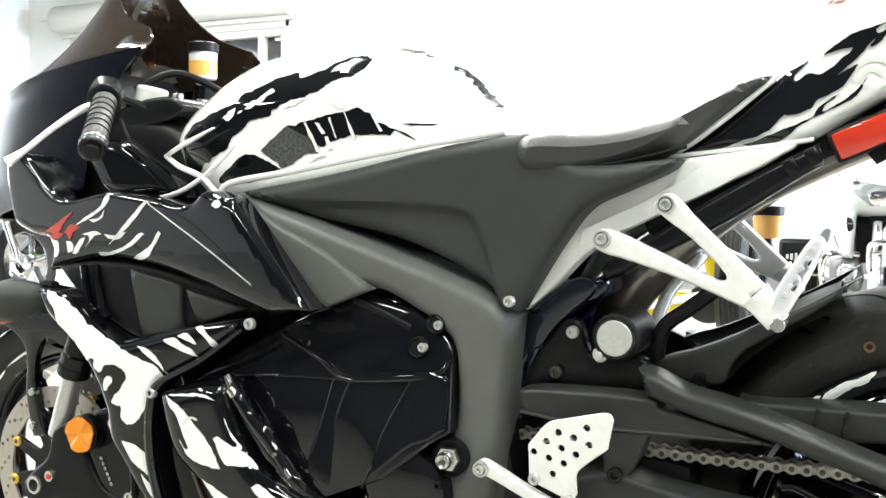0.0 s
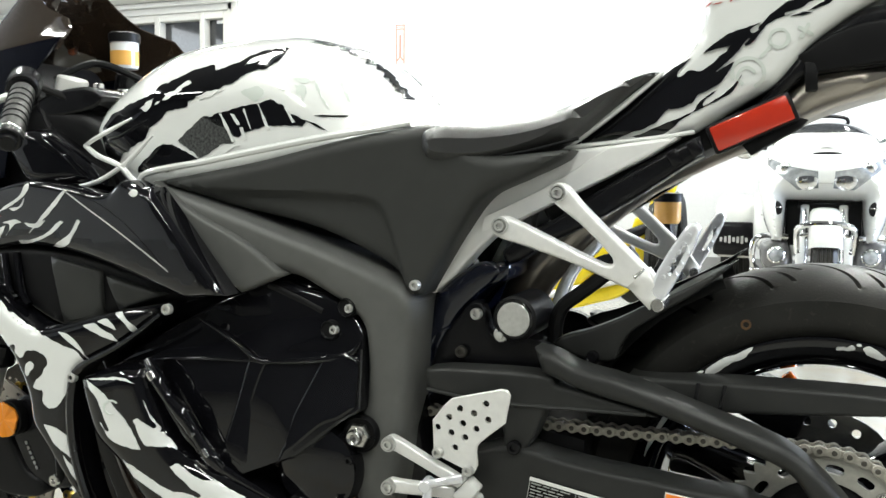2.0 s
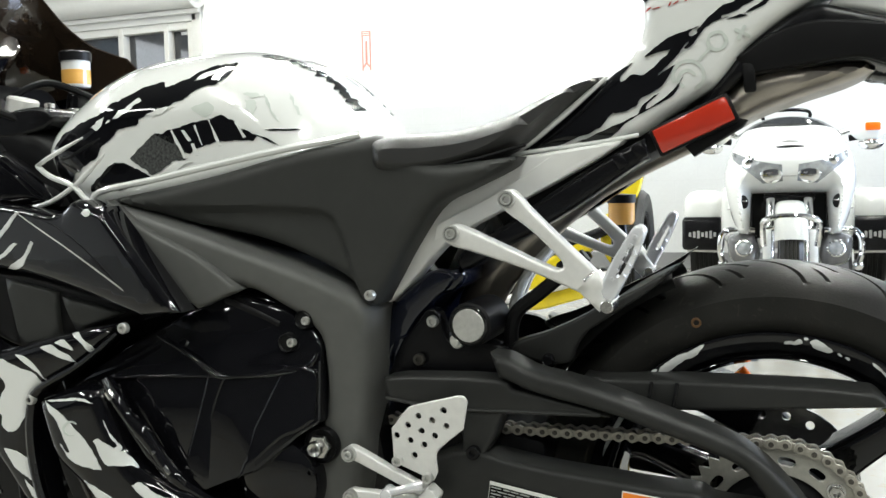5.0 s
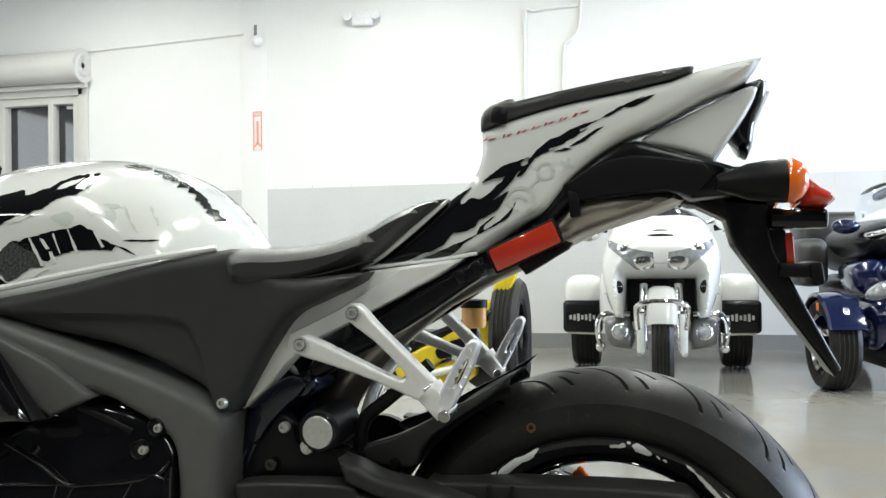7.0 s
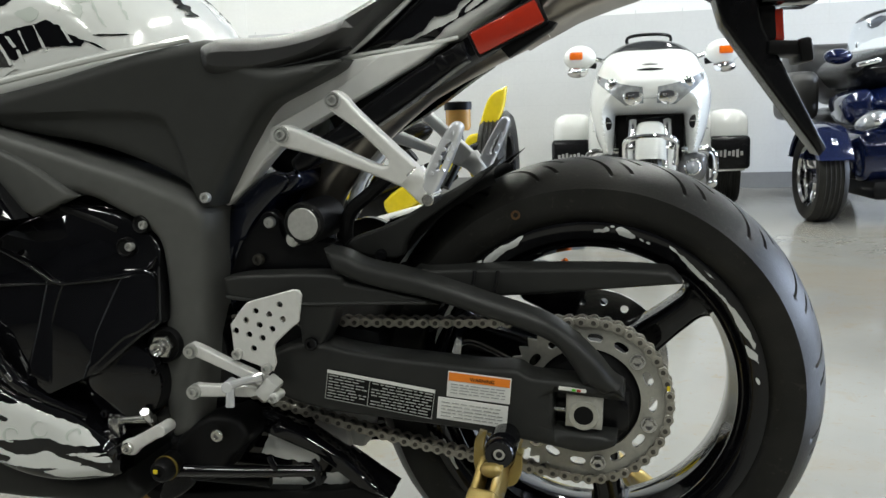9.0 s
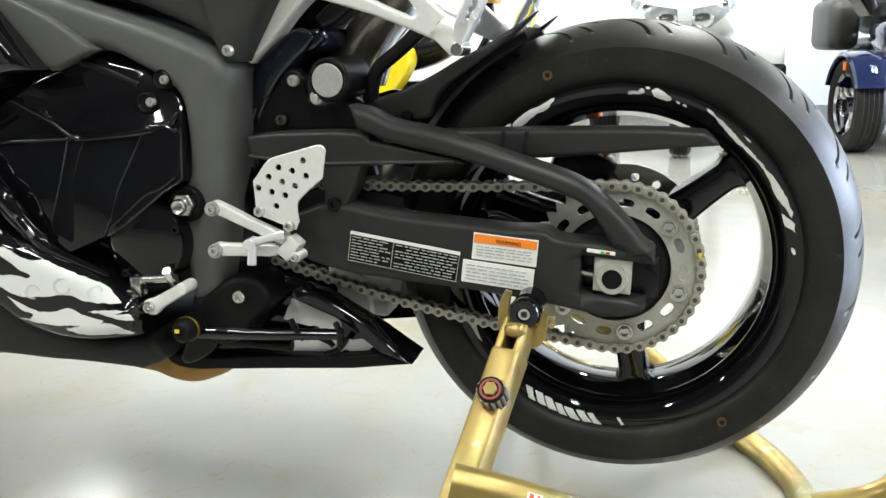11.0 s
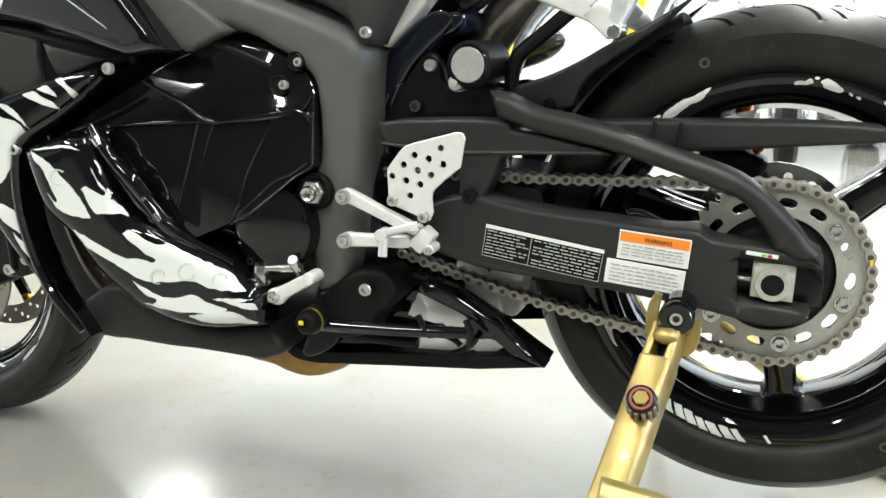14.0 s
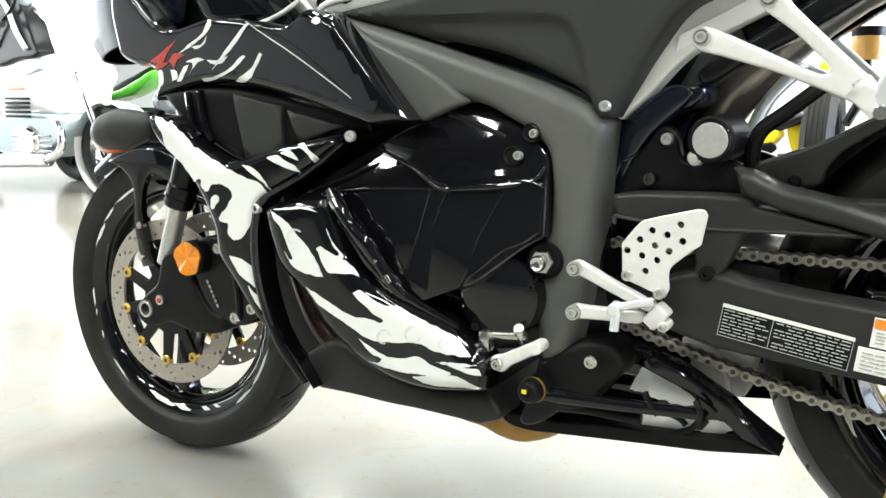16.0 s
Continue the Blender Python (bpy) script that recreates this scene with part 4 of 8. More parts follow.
TANK_PALE = [[(0.009, 0.951, 1), (0.024, 0.953), (0.041, 0.946, 1), (0.026, 0.945)], [(0.016, 0.942, 1), (0.032, 0.938), (0.032, 0.919, 1), (0.023, 0.93)], [(0.039, 0.95, 1), (0.067, 0.91, 1), (0.061, 0.914)],
             [(0.069, 0.95, 1), (0.092, 0.918, 1), (0.087, 0.92)], [(-0.063, 0.934, 1), (-0.042, 0.941), (-0.028, 0.935), (-0.029, 0.925, 1), (-0.044, 0.922)], [(-0.011, 0.951, 1), (0.003, 0.944), (0.002, 0.934, 1), (-0.006, 0.939)]]
BLADE_TORN = [[(-0.324, 0.416, 1), (-0.306, 0.4), (-0.29, 0.39), (-0.264, 0.373, 1), (-0.291, 0.377), (-0.305, 0.387), (-0.317, 0.402)], [(-0.309, 0.391, 1), (-0.294, 0.38), (-0.27, 0.366), (-0.255, 0.354, 1), (-0.259, 0.345), (-0.281, 0.356), (-0.297, 0.375)],
              [(-0.29, 0.369, 1), (-0.266, 0.345), (-0.251, 0.33), (-0.241, 0.321, 1), (-0.262, 0.324), (-0.278, 0.345)]]
UPPER_ARM = [(0.212, 0.576, 1), (0.238, 0.580), (0.286, 0.582), (0.341, 0.583), (0.376, 0.580), (0.383, 0.571, 1), (0.409, 0.567), (0.453, 0.558), (0.497, 0.548), (0.504, 0.543, 1), (0.453, 0.543), (0.377, 0.539), (0.369, 0.535), (0.359, 0.509), (0.346, 0.487), (0.329, 0.473), (0.318, 0.486), (0.316, 0.509), (0.298, 0.536), (0.275, 0.541), (0.212, 0.550, 1)]
TAIL_BARS = [
    [(0.536, 1.021, 1), (0.541, 1.022, 1), (0.546, 1.028, 1), (0.541, 1.027, 1)],
    [(0.544, 1.022, 1), (0.554, 1.024, 1), (0.558, 1.027, 1), (0.548, 1.025, 1)],
    [(0.564, 1.023, 1), (0.567, 1.025, 1), (0.569, 1.033, 1), (0.566, 1.031, 1)],
    [(0.569, 1.025, 1), (0.576, 1.029, 1), (0.578, 1.033, 1), (0.572, 1.030, 1)],
    [(0.582, 1.027, 1), (0.586, 1.029, 1), (0.589, 1.036, 1), (0.586, 1.035, 1)],
    [(0.588, 1.030, 1), (0.595, 1.033, 1), (0.598, 1.037, 1), (0.591, 1.034, 1)],
    [(0.602, 1.032, 1), (0.605, 1.034, 1), (0.608, 1.041, 1), (0.605, 1.040, 1)],
    [(0.607, 1.034, 1), (0.612, 1.038, 1), (0.615, 1.041, 1), (0.610, 1.038, 1)],
    [(0.618, 1.036, 1), (0.621, 1.038, 1), (0.624, 1.046, 1), (0.620, 1.044, 1)],
    [(0.623, 1.039, 1), (0.630, 1.042, 1), (0.633, 1.047, 1), (0.626, 1.043, 1)],
    [(0.637, 1.041, 1), (0.640, 1.043, 1), (0.643, 1.051, 1), (0.640, 1.049, 1)],
    [(0.642, 1.043, 1), (0.647, 1.047, 1), (0.650, 1.051, 1), (0.645, 1.048, 1)],
    [(0.654, 1.046, 1), (0.659, 1.048, 1), (0.663, 1.056, 1), (0.658, 1.054, 1)],
    [(0.663, 1.050, 1), (0.674, 1.054, 1), (0.677, 1.058, 1), (0.666, 1.054, 1)]]
SIDE_COVER = [(-0.209, 0.811, 1), (-0.041, 0.839), (0.116, 0.873), (0.212, 0.886, 1), (0.243, 0.880), (0.287, 0.850), (0.396, 0.854, 1), (0.386, 0.842), (0.335, 0.818), (0.292, 0.797), (0.257, 0.752), (0.230, 0.708), (0.208, 0.671, 1), (0.192, 0.672), (0.173, 0.698), (0.126, 0.724), (0.043, 0.755), (-0.080, 0.779), (-0.168, 0.801)]
SIDE_INSET = [(-0.190, 0.808, 1), (-0.149, 0.804), (-0.016, 0.802), (0.104, 0.799), (0.150, 0.790), (0.168, 0.763), (0.181, 0.723), (0.191, 0.670, 1), (0.190, 0.600, 1), (-0.300, 0.700, 1)]
SPAR = [(-0.197, 0.812, 1), (-0.093, 0.781), (0.035, 0.740), (0.115, 0.714), (0.183, 0.684), (0.202, 0.662, 1), (0.197, 0.608), (0.193, 0.538), (0.189, 0.481), (0.184, 0.422), (0.167, 0.360, 1), (0.124, 0.346, 1), (0.116, 0.413), (0.109, 0.480), (0.131, 0.534), (0.131, 0.613), (0.120, 0.637), (0.077, 0.665), (0.013, 0.689), (-0.059, 0.665, 1), (-0.149, 0.754)]
GREY_SUB = [(0.200, 0.671, 1), (0.214, 0.701), (0.237, 0.742), (0.272, 0.794), (0.314, 0.813), (0.376, 0.845), (0.388, 0.855, 1), (0.455, 0.863), (0.514, 0.870, 1), (0.475, 0.845), (0.414, 0.816), (0.343, 0.781), (0.285, 0.745), (0.236, 0.695), (0.205, 0.668, 1)]
TANK = [(-0.385, 0.880), (-0.370, 0.925), (-0.341, 0.955), (-0.300, 0.984), (-0.255, 1.008), (-0.195, 1.024), (-0.060, 1.030), (0.018, 1.016), (0.079, 0.991), (0.128, 0.951), (0.161, 0.910), (0.195, 0.850), (0.190, 0.780, 1), (0.089, 0.755), (-0.172, 0.730), (-0.260, 0.740), (-0.360, 0.820, 1)]
SEAT = [(0.205, 0.863), (0.209, 0.880), (0.233, 0.887), (0.280, 0.887), (0.331, 0.893), (0.380, 0.908), (0.428, 0.933), (0.468, 0.947), (0.485, 0.949, 1), (0.482, 0.942, 1), (0.455, 0.922), (0.426, 0.897), (0.394, 0.871), (0.366, 0.853), (0.330, 0.840), (0.286, 0.832), (0.233, 0.832), (0.211, 0.842)]
TAIL = [(0.369, 0.855, 1), (0.401, 0.875), (0.438, 0.903), (0.467, 0.927), (0.492, 0.948), (0.520, 0.972), (0.534, 1.005), (0.534, 1.038, 1), (0.576, 1.052), (0.646, 1.069), (0.717, 1.080), (0.777, 1.091, 1), (0.803, 1.1), (0.841, 1.108), (0.889, 1.116, 1), (0.88, 1.102), (0.868, 1.090), (0.82, 1.068), (0.765, 1.04), (0.709, 1.015), (0.655, 0.974), (0.619, 0.931), (0.593, 0.915), (0.525, 0.874, 1), (0.479, 0.866)]
PILLION = [(0.534, 1.037, 1), (0.535, 1.056), (0.544, 1.068), (0.559, 1.074), (0.576, 1.078), (0.58, 1.074, 1), (0.646, 1.086), (0.717, 1.097), (0.793, 1.107, 1), (0.805, 1.106), (0.803, 1.099, 1), (0.776, 1.090), (0.717, 1.079), (0.646, 1.067), (0.576, 1.050), (0.554, 1.042)]
TAIL_BLACK = [(0.544, 0.864, 1), (0.590, 0.904), (0.617, 0.935), (0.644, 0.969), (0.673, 0.992), (0.709, 1.013), (0.735, 1.018, 1), (0.772, 1.007), (0.806, 0.997), (0.853, 0.981, 1), (0.883, 0.980, 1), (0.879, 0.954, 1), (0.853, 0.944), (0.802, 0.940, 1), (0.771, 0.950), (0.715, 0.945), (0.650, 0.936), (0.612, 0.905)]

TAIL_LENSW = [(0.735, 1.016, 1), (0.744, 1.024), (0.787, 1.045), (0.842, 1.071), (0.876, 1.084), (0.885, 1.081, 1), (0.879, 1.064), (0.865, 1.039), (0.841, 1.004), (0.829, 0.986, 1), (0.807, 0.996), (0.772, 1.006), (0.744, 1.011)]
FACETS = [(-0.278, -0.216, 0.531), (-0.213, -0.208, 0.577), (-0.156, -0.198, 0.611), (-0.075, -0.188, 0.654), (0.002, -0.182, 0.680), (0.074, -0.181, 0.665), (0.110, -0.181, 0.645), (0.131, -0.184, 0.623), (0.134, -0.196, 0.593), (0.139, -0.212, 0.522), (0.114, -0.217, 0.507), (0.052, -0.231, 0.457), (-0.041, -0.235, 0.417), (-0.113, -0.224, 0.482), (-0.012, -0.208, 0.587)]
NOSE_LINE = [(-0.850, 0.755), (-0.885, 0.795), (-0.885, 0.870), (-0.868, 0.935), (-0.838, 0.968), (-0.768, 1.002), (-0.698, 1.036), (-0.630, 1.080), (-0.575, 1.125), (-0.555, 1.190)]
SCREEN_EDGE = [(-0.520, 0.815), (-0.485, 0.960), (-0.465, 0.970), (-0.446, 0.984), (-0.414, 1.013), (-0.393, 1.050), (-0.460, 1.081), (-0.501, 1.117), (-0.523, 1.154), (-0.548, 1.196)]
COWL_STROKES = [
    [(-0.411, 0.806, 1), (-0.405, 0.806), (-0.404, 0.797), (-0.429, 0.78), (-0.468, 0.764), (-0.484, 0.759, 1), (-0.456, 0.773), (-0.422, 0.79)],
    [(-0.453, 0.77, 1), (-0.427, 0.772), (-0.413, 0.785, 1), (-0.419, 0.773), (-0.438, 0.766)],
    [(-0.327, 0.798, 1), (-0.322, 0.797), (-0.353, 0.768), (-0.38, 0.749), (-0.404, 0.734, 1), (-0.382, 0.754), (-0.35, 0.78)],
    [(-0.465, 0.747, 1), (-0.438, 0.753), (-0.421, 0.749, 1), (-0.44, 0.744), (-0.458, 0.728, 1), (-0.448, 0.743)],
    [(-0.415, 0.749, 1), (-0.39, 0.748), (-0.367, 0.754, 1), (-0.38, 0.744), (-0.403, 0.743)],
    [(-0.429, 0.722, 1), (-0.395, 0.725), (-0.362, 0.737), (-0.335, 0.754), (-0.328, 0.752, 1), (-0.356, 0.734), (-0.39, 0.722), (-0.427, 0.717)],
    [(-0.356, 0.716, 1), (-0.332, 0.727), (-0.313, 0.738), (-0.299, 0.756), (-0.293, 0.754, 1), (-0.308, 0.734), (-0.319, 0.721), (-0.338, 0.715)],
    [(-0.489, 0.718, 1), (-0.47, 0.74), (-0.459, 0.743, 1), (-0.465, 0.733), (-0.48, 0.718)],
    [(-0.542, 0.733, 1), (-0.526, 0.735), (-0.523, 0.716), (-0.53, 0.710, 1), (-0.542, 0.714)],
    [(-0.504, 0.736, 1), (-0.49, 0.734), (-0.488, 0.723), (-0.5, 0.718, 1)],
    [(-0.194, 0.795, 1), (-0.187, 0.801), (-0.179, 0.797), (-0.180, 0.792), (-0.188, 0.791)]]
COWL_RED = [
    [(-0.554, 0.749, 1), (-0.523, 0.764), (-0.488, 0.78, 1), (-0.509, 0.763), (-0.525, 0.747)],
    [(-0.525, 0.747, 1), (-0.505, 0.751), (-0.493, 0.761), (-0.468, 0.757, 1), (-0.485, 0.751), (-0.495, 0.737, 1), (-0.505, 0.748)],
    [(-0.505, 0.748, 1), (-0.52, 0.741), (-0.55, 0.735, 1), (-0.537, 0.745)],
    [(-0.602, 0.740, 1), (-0.556, 0.747), (-0.567, 0.739, 1)]]

# ---- motorcycle: body panels ----
S_SPAR = Surf(SPAR, -0.166, 0.024, 0.018)
pair("frame_spar", sheet(S_SPAR, th=0.06, mirror=False), FRAME_GREY, bike, "matte grey aluminium frame spar")
S_DUCT = Surf([(-0.190, 0.812, 1), (-0.122, 0.770), (-0.043, 0.733), (0.020, 0.690, 1), (-0.045, 0.664, 1), (-0.100, 0.705)], -0.199, 0.005, 0.006)
pair("duct_cover", sheet(S_DUCT, th=0.02, mirror=False), FRAME_GREY, bike, "matte grey duct cover on the frame")
S_COVER = Surf(SIDE_COVER, -0.170, 0.017, 0.017, recess=(SIDE_INSET, 0.0095, 0.011))
pair("side_cover", sheet(S_COVER, th=0.04, step=0.0042, mirror=False), GREY_MATTE, bike, "matte dark grey side cover")
bolt("cover_screw", 0.204, 0.685, -0.187, 0.0070, BRUSHED, bike, "bright socket screw")
S_SUB = Surf(GREY_SUB, -0.127, 0.005, 0.005)
pair("subframe", sheet(S_SUB, th=0.03, mirror=False), SUB_PAINT, bike, "silver painted cast subframe")
pair("subframe_face", sheet(Surf([(0.276, 0.771, 1), (0.349, 0.806, 1), (0.392, 0.831, 1), (0.432, 0.857, 1), (0.512, 0.867, 1), (0.430, 0.822, 1), (0.291, 0.754, 1), (0.268, 0.738, 1)], -0.1345, 0.0012, 0.0015, sx=0.12, sz=-0.24, at=(0.35, 0.805)), th=0.03, mirror=False), SUB_PAINT, bike, "downward face of the silver subframe")
pair("subframe_rail", plate([(0.296, 0.728), (0.364, 0.771), (0.423, 0.810), (0.480, 0.844), (0.536, 0.872, 1), (0.541, 0.848, 1), (0.518, 0.834), (0.500, 0.822), (0.455, 0.792), (0.411, 0.766), (0.350, 0.735), (0.306, 0.710)], -0.120, -0.085, 0.008), BLACK_SATIN, bike, "black rail below the seat")

S_TANK = Surf(TANK, 0.0, 0.172, 0.11)
tank = part("fuel_tank", sheet(S_TANK, th=0.0), WHITE_GLOSS, bike, "pearl white fuel tank with torn black graphics")
decal("black_graphic", S_TANK, TANK_B1, BLACK_GLOSS, tank, 0.0035, both=True, seed=3)
decal("black_graphic", S_TANK, TANK_B2, BLACK_GLOSS, tank, 0.0025, both=True, seed=4)
for o in (TANK_S1, TANK_S2):
    decal("black_streak", S_TANK, o, BLACK_GLOSS, tank, 0.001, both=True)
for k, o in enumerate((TANK_W1, TANK_W2, TANK_W3, TANK_W4)):
    decal("white_streak", S_TANK, o, WHITE_DECAL, tank, 0.003, 0.0014, both=True, seed=k)
decal("black_graphic", S_TANK, TANK_B3, BLACK_GLOSS, tank, 0.003, both=True, seed=14)
decal("mesh_graphic", S_TANK, TANK_MESH, MESH_PRINT, tank, 0.003, both=True, seed=15, label="grey speckled mesh print")
for o in TANK_SLASHES:
    decal("white_slash", S_TANK, o, WHITE_DECAL, tank, 0.001, 0.0018, both=True)
for o in TANK_PALE:
    decal("pale_print", S_TANK, o, GHOST_GREEN, tank, 0.003, 0.0007, both=True, seed=8)
decal("grey_strip", S_TANK, TANK_CH, BLACK_SATIN, tank, 0.004, both=True, seed=5, label="dark chain-like strip along the tank's crest")
S_NOSE = Surf([(-0.505, 0.862, 1), (-0.452, 0.893), (-0.385, 0.866), (-0.318, 0.822), (-0.300, 0.800, 1), (-0.340, 0.800), (-0.450, 0.802)], -0.14, 0.03, 0.02)
pair("tank_nose", sheet(S_NOSE, th=0.04, mirror=False), BLACK_GLOSS, bike, "gloss black front corner of the tank cover")
for trim, r in (([(-0.334, 0.863), (-0.293, 0.847), (-0.253, 0.832), (-0.232, 0.814), (-0.208, 0.801)], 0.0042), ([(-0.334, 0.863), (-0.300, 0.871), (-0.270, 0.884), (-0.232, 0.900)], 0.0034), ([(-0.360, 0.800), (-0.294, 0.811), (-0.250, 0.833), (-0.228, 0.849), (-0.196, 0.876)], 0.0038)):
    pair("trim_line", tube([(x, -0.190 + 0.02 * (k == 0), z) for k, (x, z) in enumerate(trim)], [r] * (len(trim) - 1) + [r * 0.4], 8), WHITE_GLOSS, bike, "thin white trim below the tank")
pair("tank_edge", tube([(-0.222, -0.190, 0.806), (-0.206, -0.189, 0.824), (-0.120, -0.187, 0.838), (-0.040, -0.186, 0.852), (0.080, -0.184, 0.872), (0.190, -0.172, 0.888)], 0.0048, 8), WHITE_GLOSS, bike, "white lower edge of the tank")

S_SEAT = Surf(SEAT, -0.158, 0.044, 0.030, sx=0.22, at=(0.22, 0))
seat = part("rider_seat", sheet(S_SEAT, to=0.0, step=0.0045), SEAT_VINYL, bike, "black vinyl rider seat")
pair("seam", tube([(0.212, -0.172, 0.846), (0.260, -0.180, 0.842), (0.330, -0.170, 0.850), (0.400, -0.152, 0.868)], 0.0025, 6), BLACK_MATTE, seat)
S_TAIL = Surf(TAIL, -0.090, 0.020, 0.016)
tail = part("tail_cowl", sheet(S_TAIL, to=0.0), WHITE_GLOSS, bike, "pearl white tail cowl with torn black graphics")
for k, o in enumerate((TAIL_B1, TAIL_B2, TAIL_B3, TAIL_B4, TAIL_B5, TAIL_B6)):
    decal("black_graphic", S_TAIL, o, BLACK_GLOSS, tail, 0.0012, 0.0012 if k else 0.0026, both=True, seed=6 + k, step=0.007 if k else 0.004)
for o in ([(0.597, 0.926), (0.605, 0.933), (0.607, 0.944), (0.603, 0.954), (0.594, 0.961), (0.583, 0.962), (0.573, 0.957), (0.568, 0.948), (0.568, 0.937), (0.573, 0.937), (0.572, 0.947), (0.576, 0.954), (0.584, 0.958), (0.593, 0.957), (0.600, 0.952), (0.603, 0.944), (0.601, 0.935), (0.594, 0.929)],
          [(0.596, 0.944), (0.593, 0.948), (0.588, 0.951), (0.583, 0.951), (0.578, 0.948), (0.575, 0.943), (0.574, 0.938), (0.577, 0.933), (0.581, 0.929), (0.583, 0.932), (0.580, 0.935), (0.578, 0.938), (0.578, 0.942), (0.580, 0.945), (0.584, 0.947), (0.588, 0.947), (0.591, 0.945), (0.593, 0.942)],
          [(0.632, 0.981), (0.631, 0.985), (0.628, 0.989), (0.625, 0.992), (0.620, 0.993), (0.615, 0.992), (0.611, 0.990), (0.609, 0.986), (0.608, 0.982), (0.611, 0.981), (0.612, 0.985), (0.614, 0.987), (0.617, 0.989), (0.620, 0.989), (0.623, 0.989), (0.626, 0.987), (0.627, 0.984), (0.628, 0.980)],
          [(0.608, 0.981), (0.608, 0.977), (0.611, 0.973), (0.615, 0.970), (0.619, 0.969), (0.624, 0.970), (0.628, 0.972), (0.631, 0.976), (0.632, 0.980), (0.628, 0.981), (0.627, 0.978), (0.625, 0.975), (0.623, 0.973), (0.619, 0.973), (0.616, 0.974), (0.614, 0.975), (0.612, 0.978), (0.611, 0.982)],
          [(0.611, 0.975), (0.605, 0.968), (0.599, 0.962), (0.601, 0.959), (0.607, 0.966), (0.613, 0.972)],
          [(0.639, 0.991), (0.646, 0.987), (0.655, 0.982), (0.656, 0.985), (0.648, 0.990), (0.640, 0.994)],
          [(0.649, 0.997), (0.645, 0.989), (0.641, 0.982), (0.645, 0.980), (0.648, 0.988), (0.652, 0.995)]):
    decal("pale_print", S_TAIL, o, GHOST_GREEN, tail, both=True)
for o in TAIL_BARS:
    mid = np.mean([p[:2] for p in o], 0)
    o = [(mid[0] + (x - mid[0]) * 0.85, mid[1] + (z - mid[1]) * 0.55, 1) for x, z, *_ in o]
    decal("red_mark", S_TAIL, o, RED_PAINT, tail, 0.0, 0.0012, both=True)
pair("cowl_edge", tube([(0.370, -0.112, 0.8555), (0.401, -0.114, 0.8755), (0.438, -0.114, 0.9035), (0.467, -0.112, 0.9275), (0.492, -0.108, 0.9485)], [0.003, 0.0038, 0.0038, 0.0034, 0.002], 8), WHITE_GLOSS, tail, "thin white edge of the tail cowl")
pair("cowl_edge", tube([(0.368, -0.118, 0.857), (0.420, -0.124, 0.8625), (0.480, -0.124, 0.8685), (0.530, -0.116, 0.876)], 0.0026, 8), WHITE_GLOSS, tail)
S_PIL = Surf(PILLION, -0.100, 0.014, 0.010)
pillion = part("pillion_seat", sheet(S_PIL, to=0.0), SEAT_VINYL, bike, "black pillion seat with a strap")
part("strap", tube([(0.560, -0.112, 1.045), (0.563, -0.108, 1.066), (0.566, -0.05, 1.076), (0.566, 0.05, 1.076), (0.563, 0.108, 1.066), (0.560, 0.112, 1.045)], 0.011, 10, flat=0.4), BLACK_MATTE, pillion)
S_TB = Surf(TAIL_BLACK, -0.084, 0.016, 0.010)
under = part("undertail", sheet(S_TB, to=0.0), BLACK_SATIN, bike, "black plastic undertail")
S_TW = Surf(TAIL_LENSW, -0.066, 0.016, 0.010)
part("tail_fin", sheet(S_TW, to=0.0), WHITE_GLOSS, bike, "pearl white lower fin of the tail")
part("tail_tip", sheet(Surf([(0.858, 1.091, 1), (0.902, 1.104, 1), (0.900, 1.077), (0.887, 1.042), (0.882, 1.012), (0.876, 0.998, 1), (0.866, 1.002, 1), (0.850, 1.035)], -0.015, 0.035, 0.012), to=0.0), BLACK_GLOSS, bike, "dark pointed end of the tail")
part("tail_lens", sheet(Surf([(0.890, 1.085, 1), (0.908, 1.088, 1), (0.893, 1.055), (0.886, 1.038, 1)], -0.008, 0.02, 0.008), to=0.0), EXHAUST, bike, "smoky brown tail lens")
pair("undertail_facet", plate([(0.640, 0.962, 1), (0.680, 0.987), (0.723, 0.998), (0.772, 0.994), (0.815, 0.987, 1), (0.842, 0.978, 1), (0.800, 0.944, 1), (0.771, 0.953), (0.715, 0.949), (0.655, 0.941, 1)], -0.104, -0.090, 0.004), BLACK_MATTE, under)
S_MUF = Surf([(0.600, 0.885, 1), (0.621, 0.915), (0.648, 0.945), (0.707, 0.956), (0.782, 0.951, 1), (0.792, 0.942, 1), (0.769, 0.932), (0.719, 0.917), (0.673, 0.902), (0.644, 0.888), (0.620, 0.877), (0.600, 0.866, 1)], -0.060, 0.030, 0.022)
part("muffler", sheet(S_MUF, to=0.0), EXHAUST, bike, "brushed steel muffler under the tail")
pair("muffler_clip", rbox(0.014, 0.012, 0.034, pose(0.655, -0.098, 0.938, 0, -4, 0), 0.003), BLACK_MATTE, bike)
refl = part("side_reflector", rbox(0.098, 0.010, 0.036, pose(0.594, -0.125, 0.884, 0, -24, 0), 0.004), BLACK_MATTE, bike, "red side reflector in a black frame")
part("lens", rbox(0.090, 0.008, 0.030, pose(0.594, -0.1295, 0.884, 0, -24, 0), 0.003), RED_LENS, refl, "red reflector lens")
part("reflector_bracket", plate([(0.584, 0.860, 1), (0.594, 0.848, 1), (0.648, 0.880, 1), (0.654, 0.888, 1), (0.640, 0.892, 1)], -0.122, -0.100, 0.002), BLACK_MATTE, bike, "black pointed bracket below the reflector")
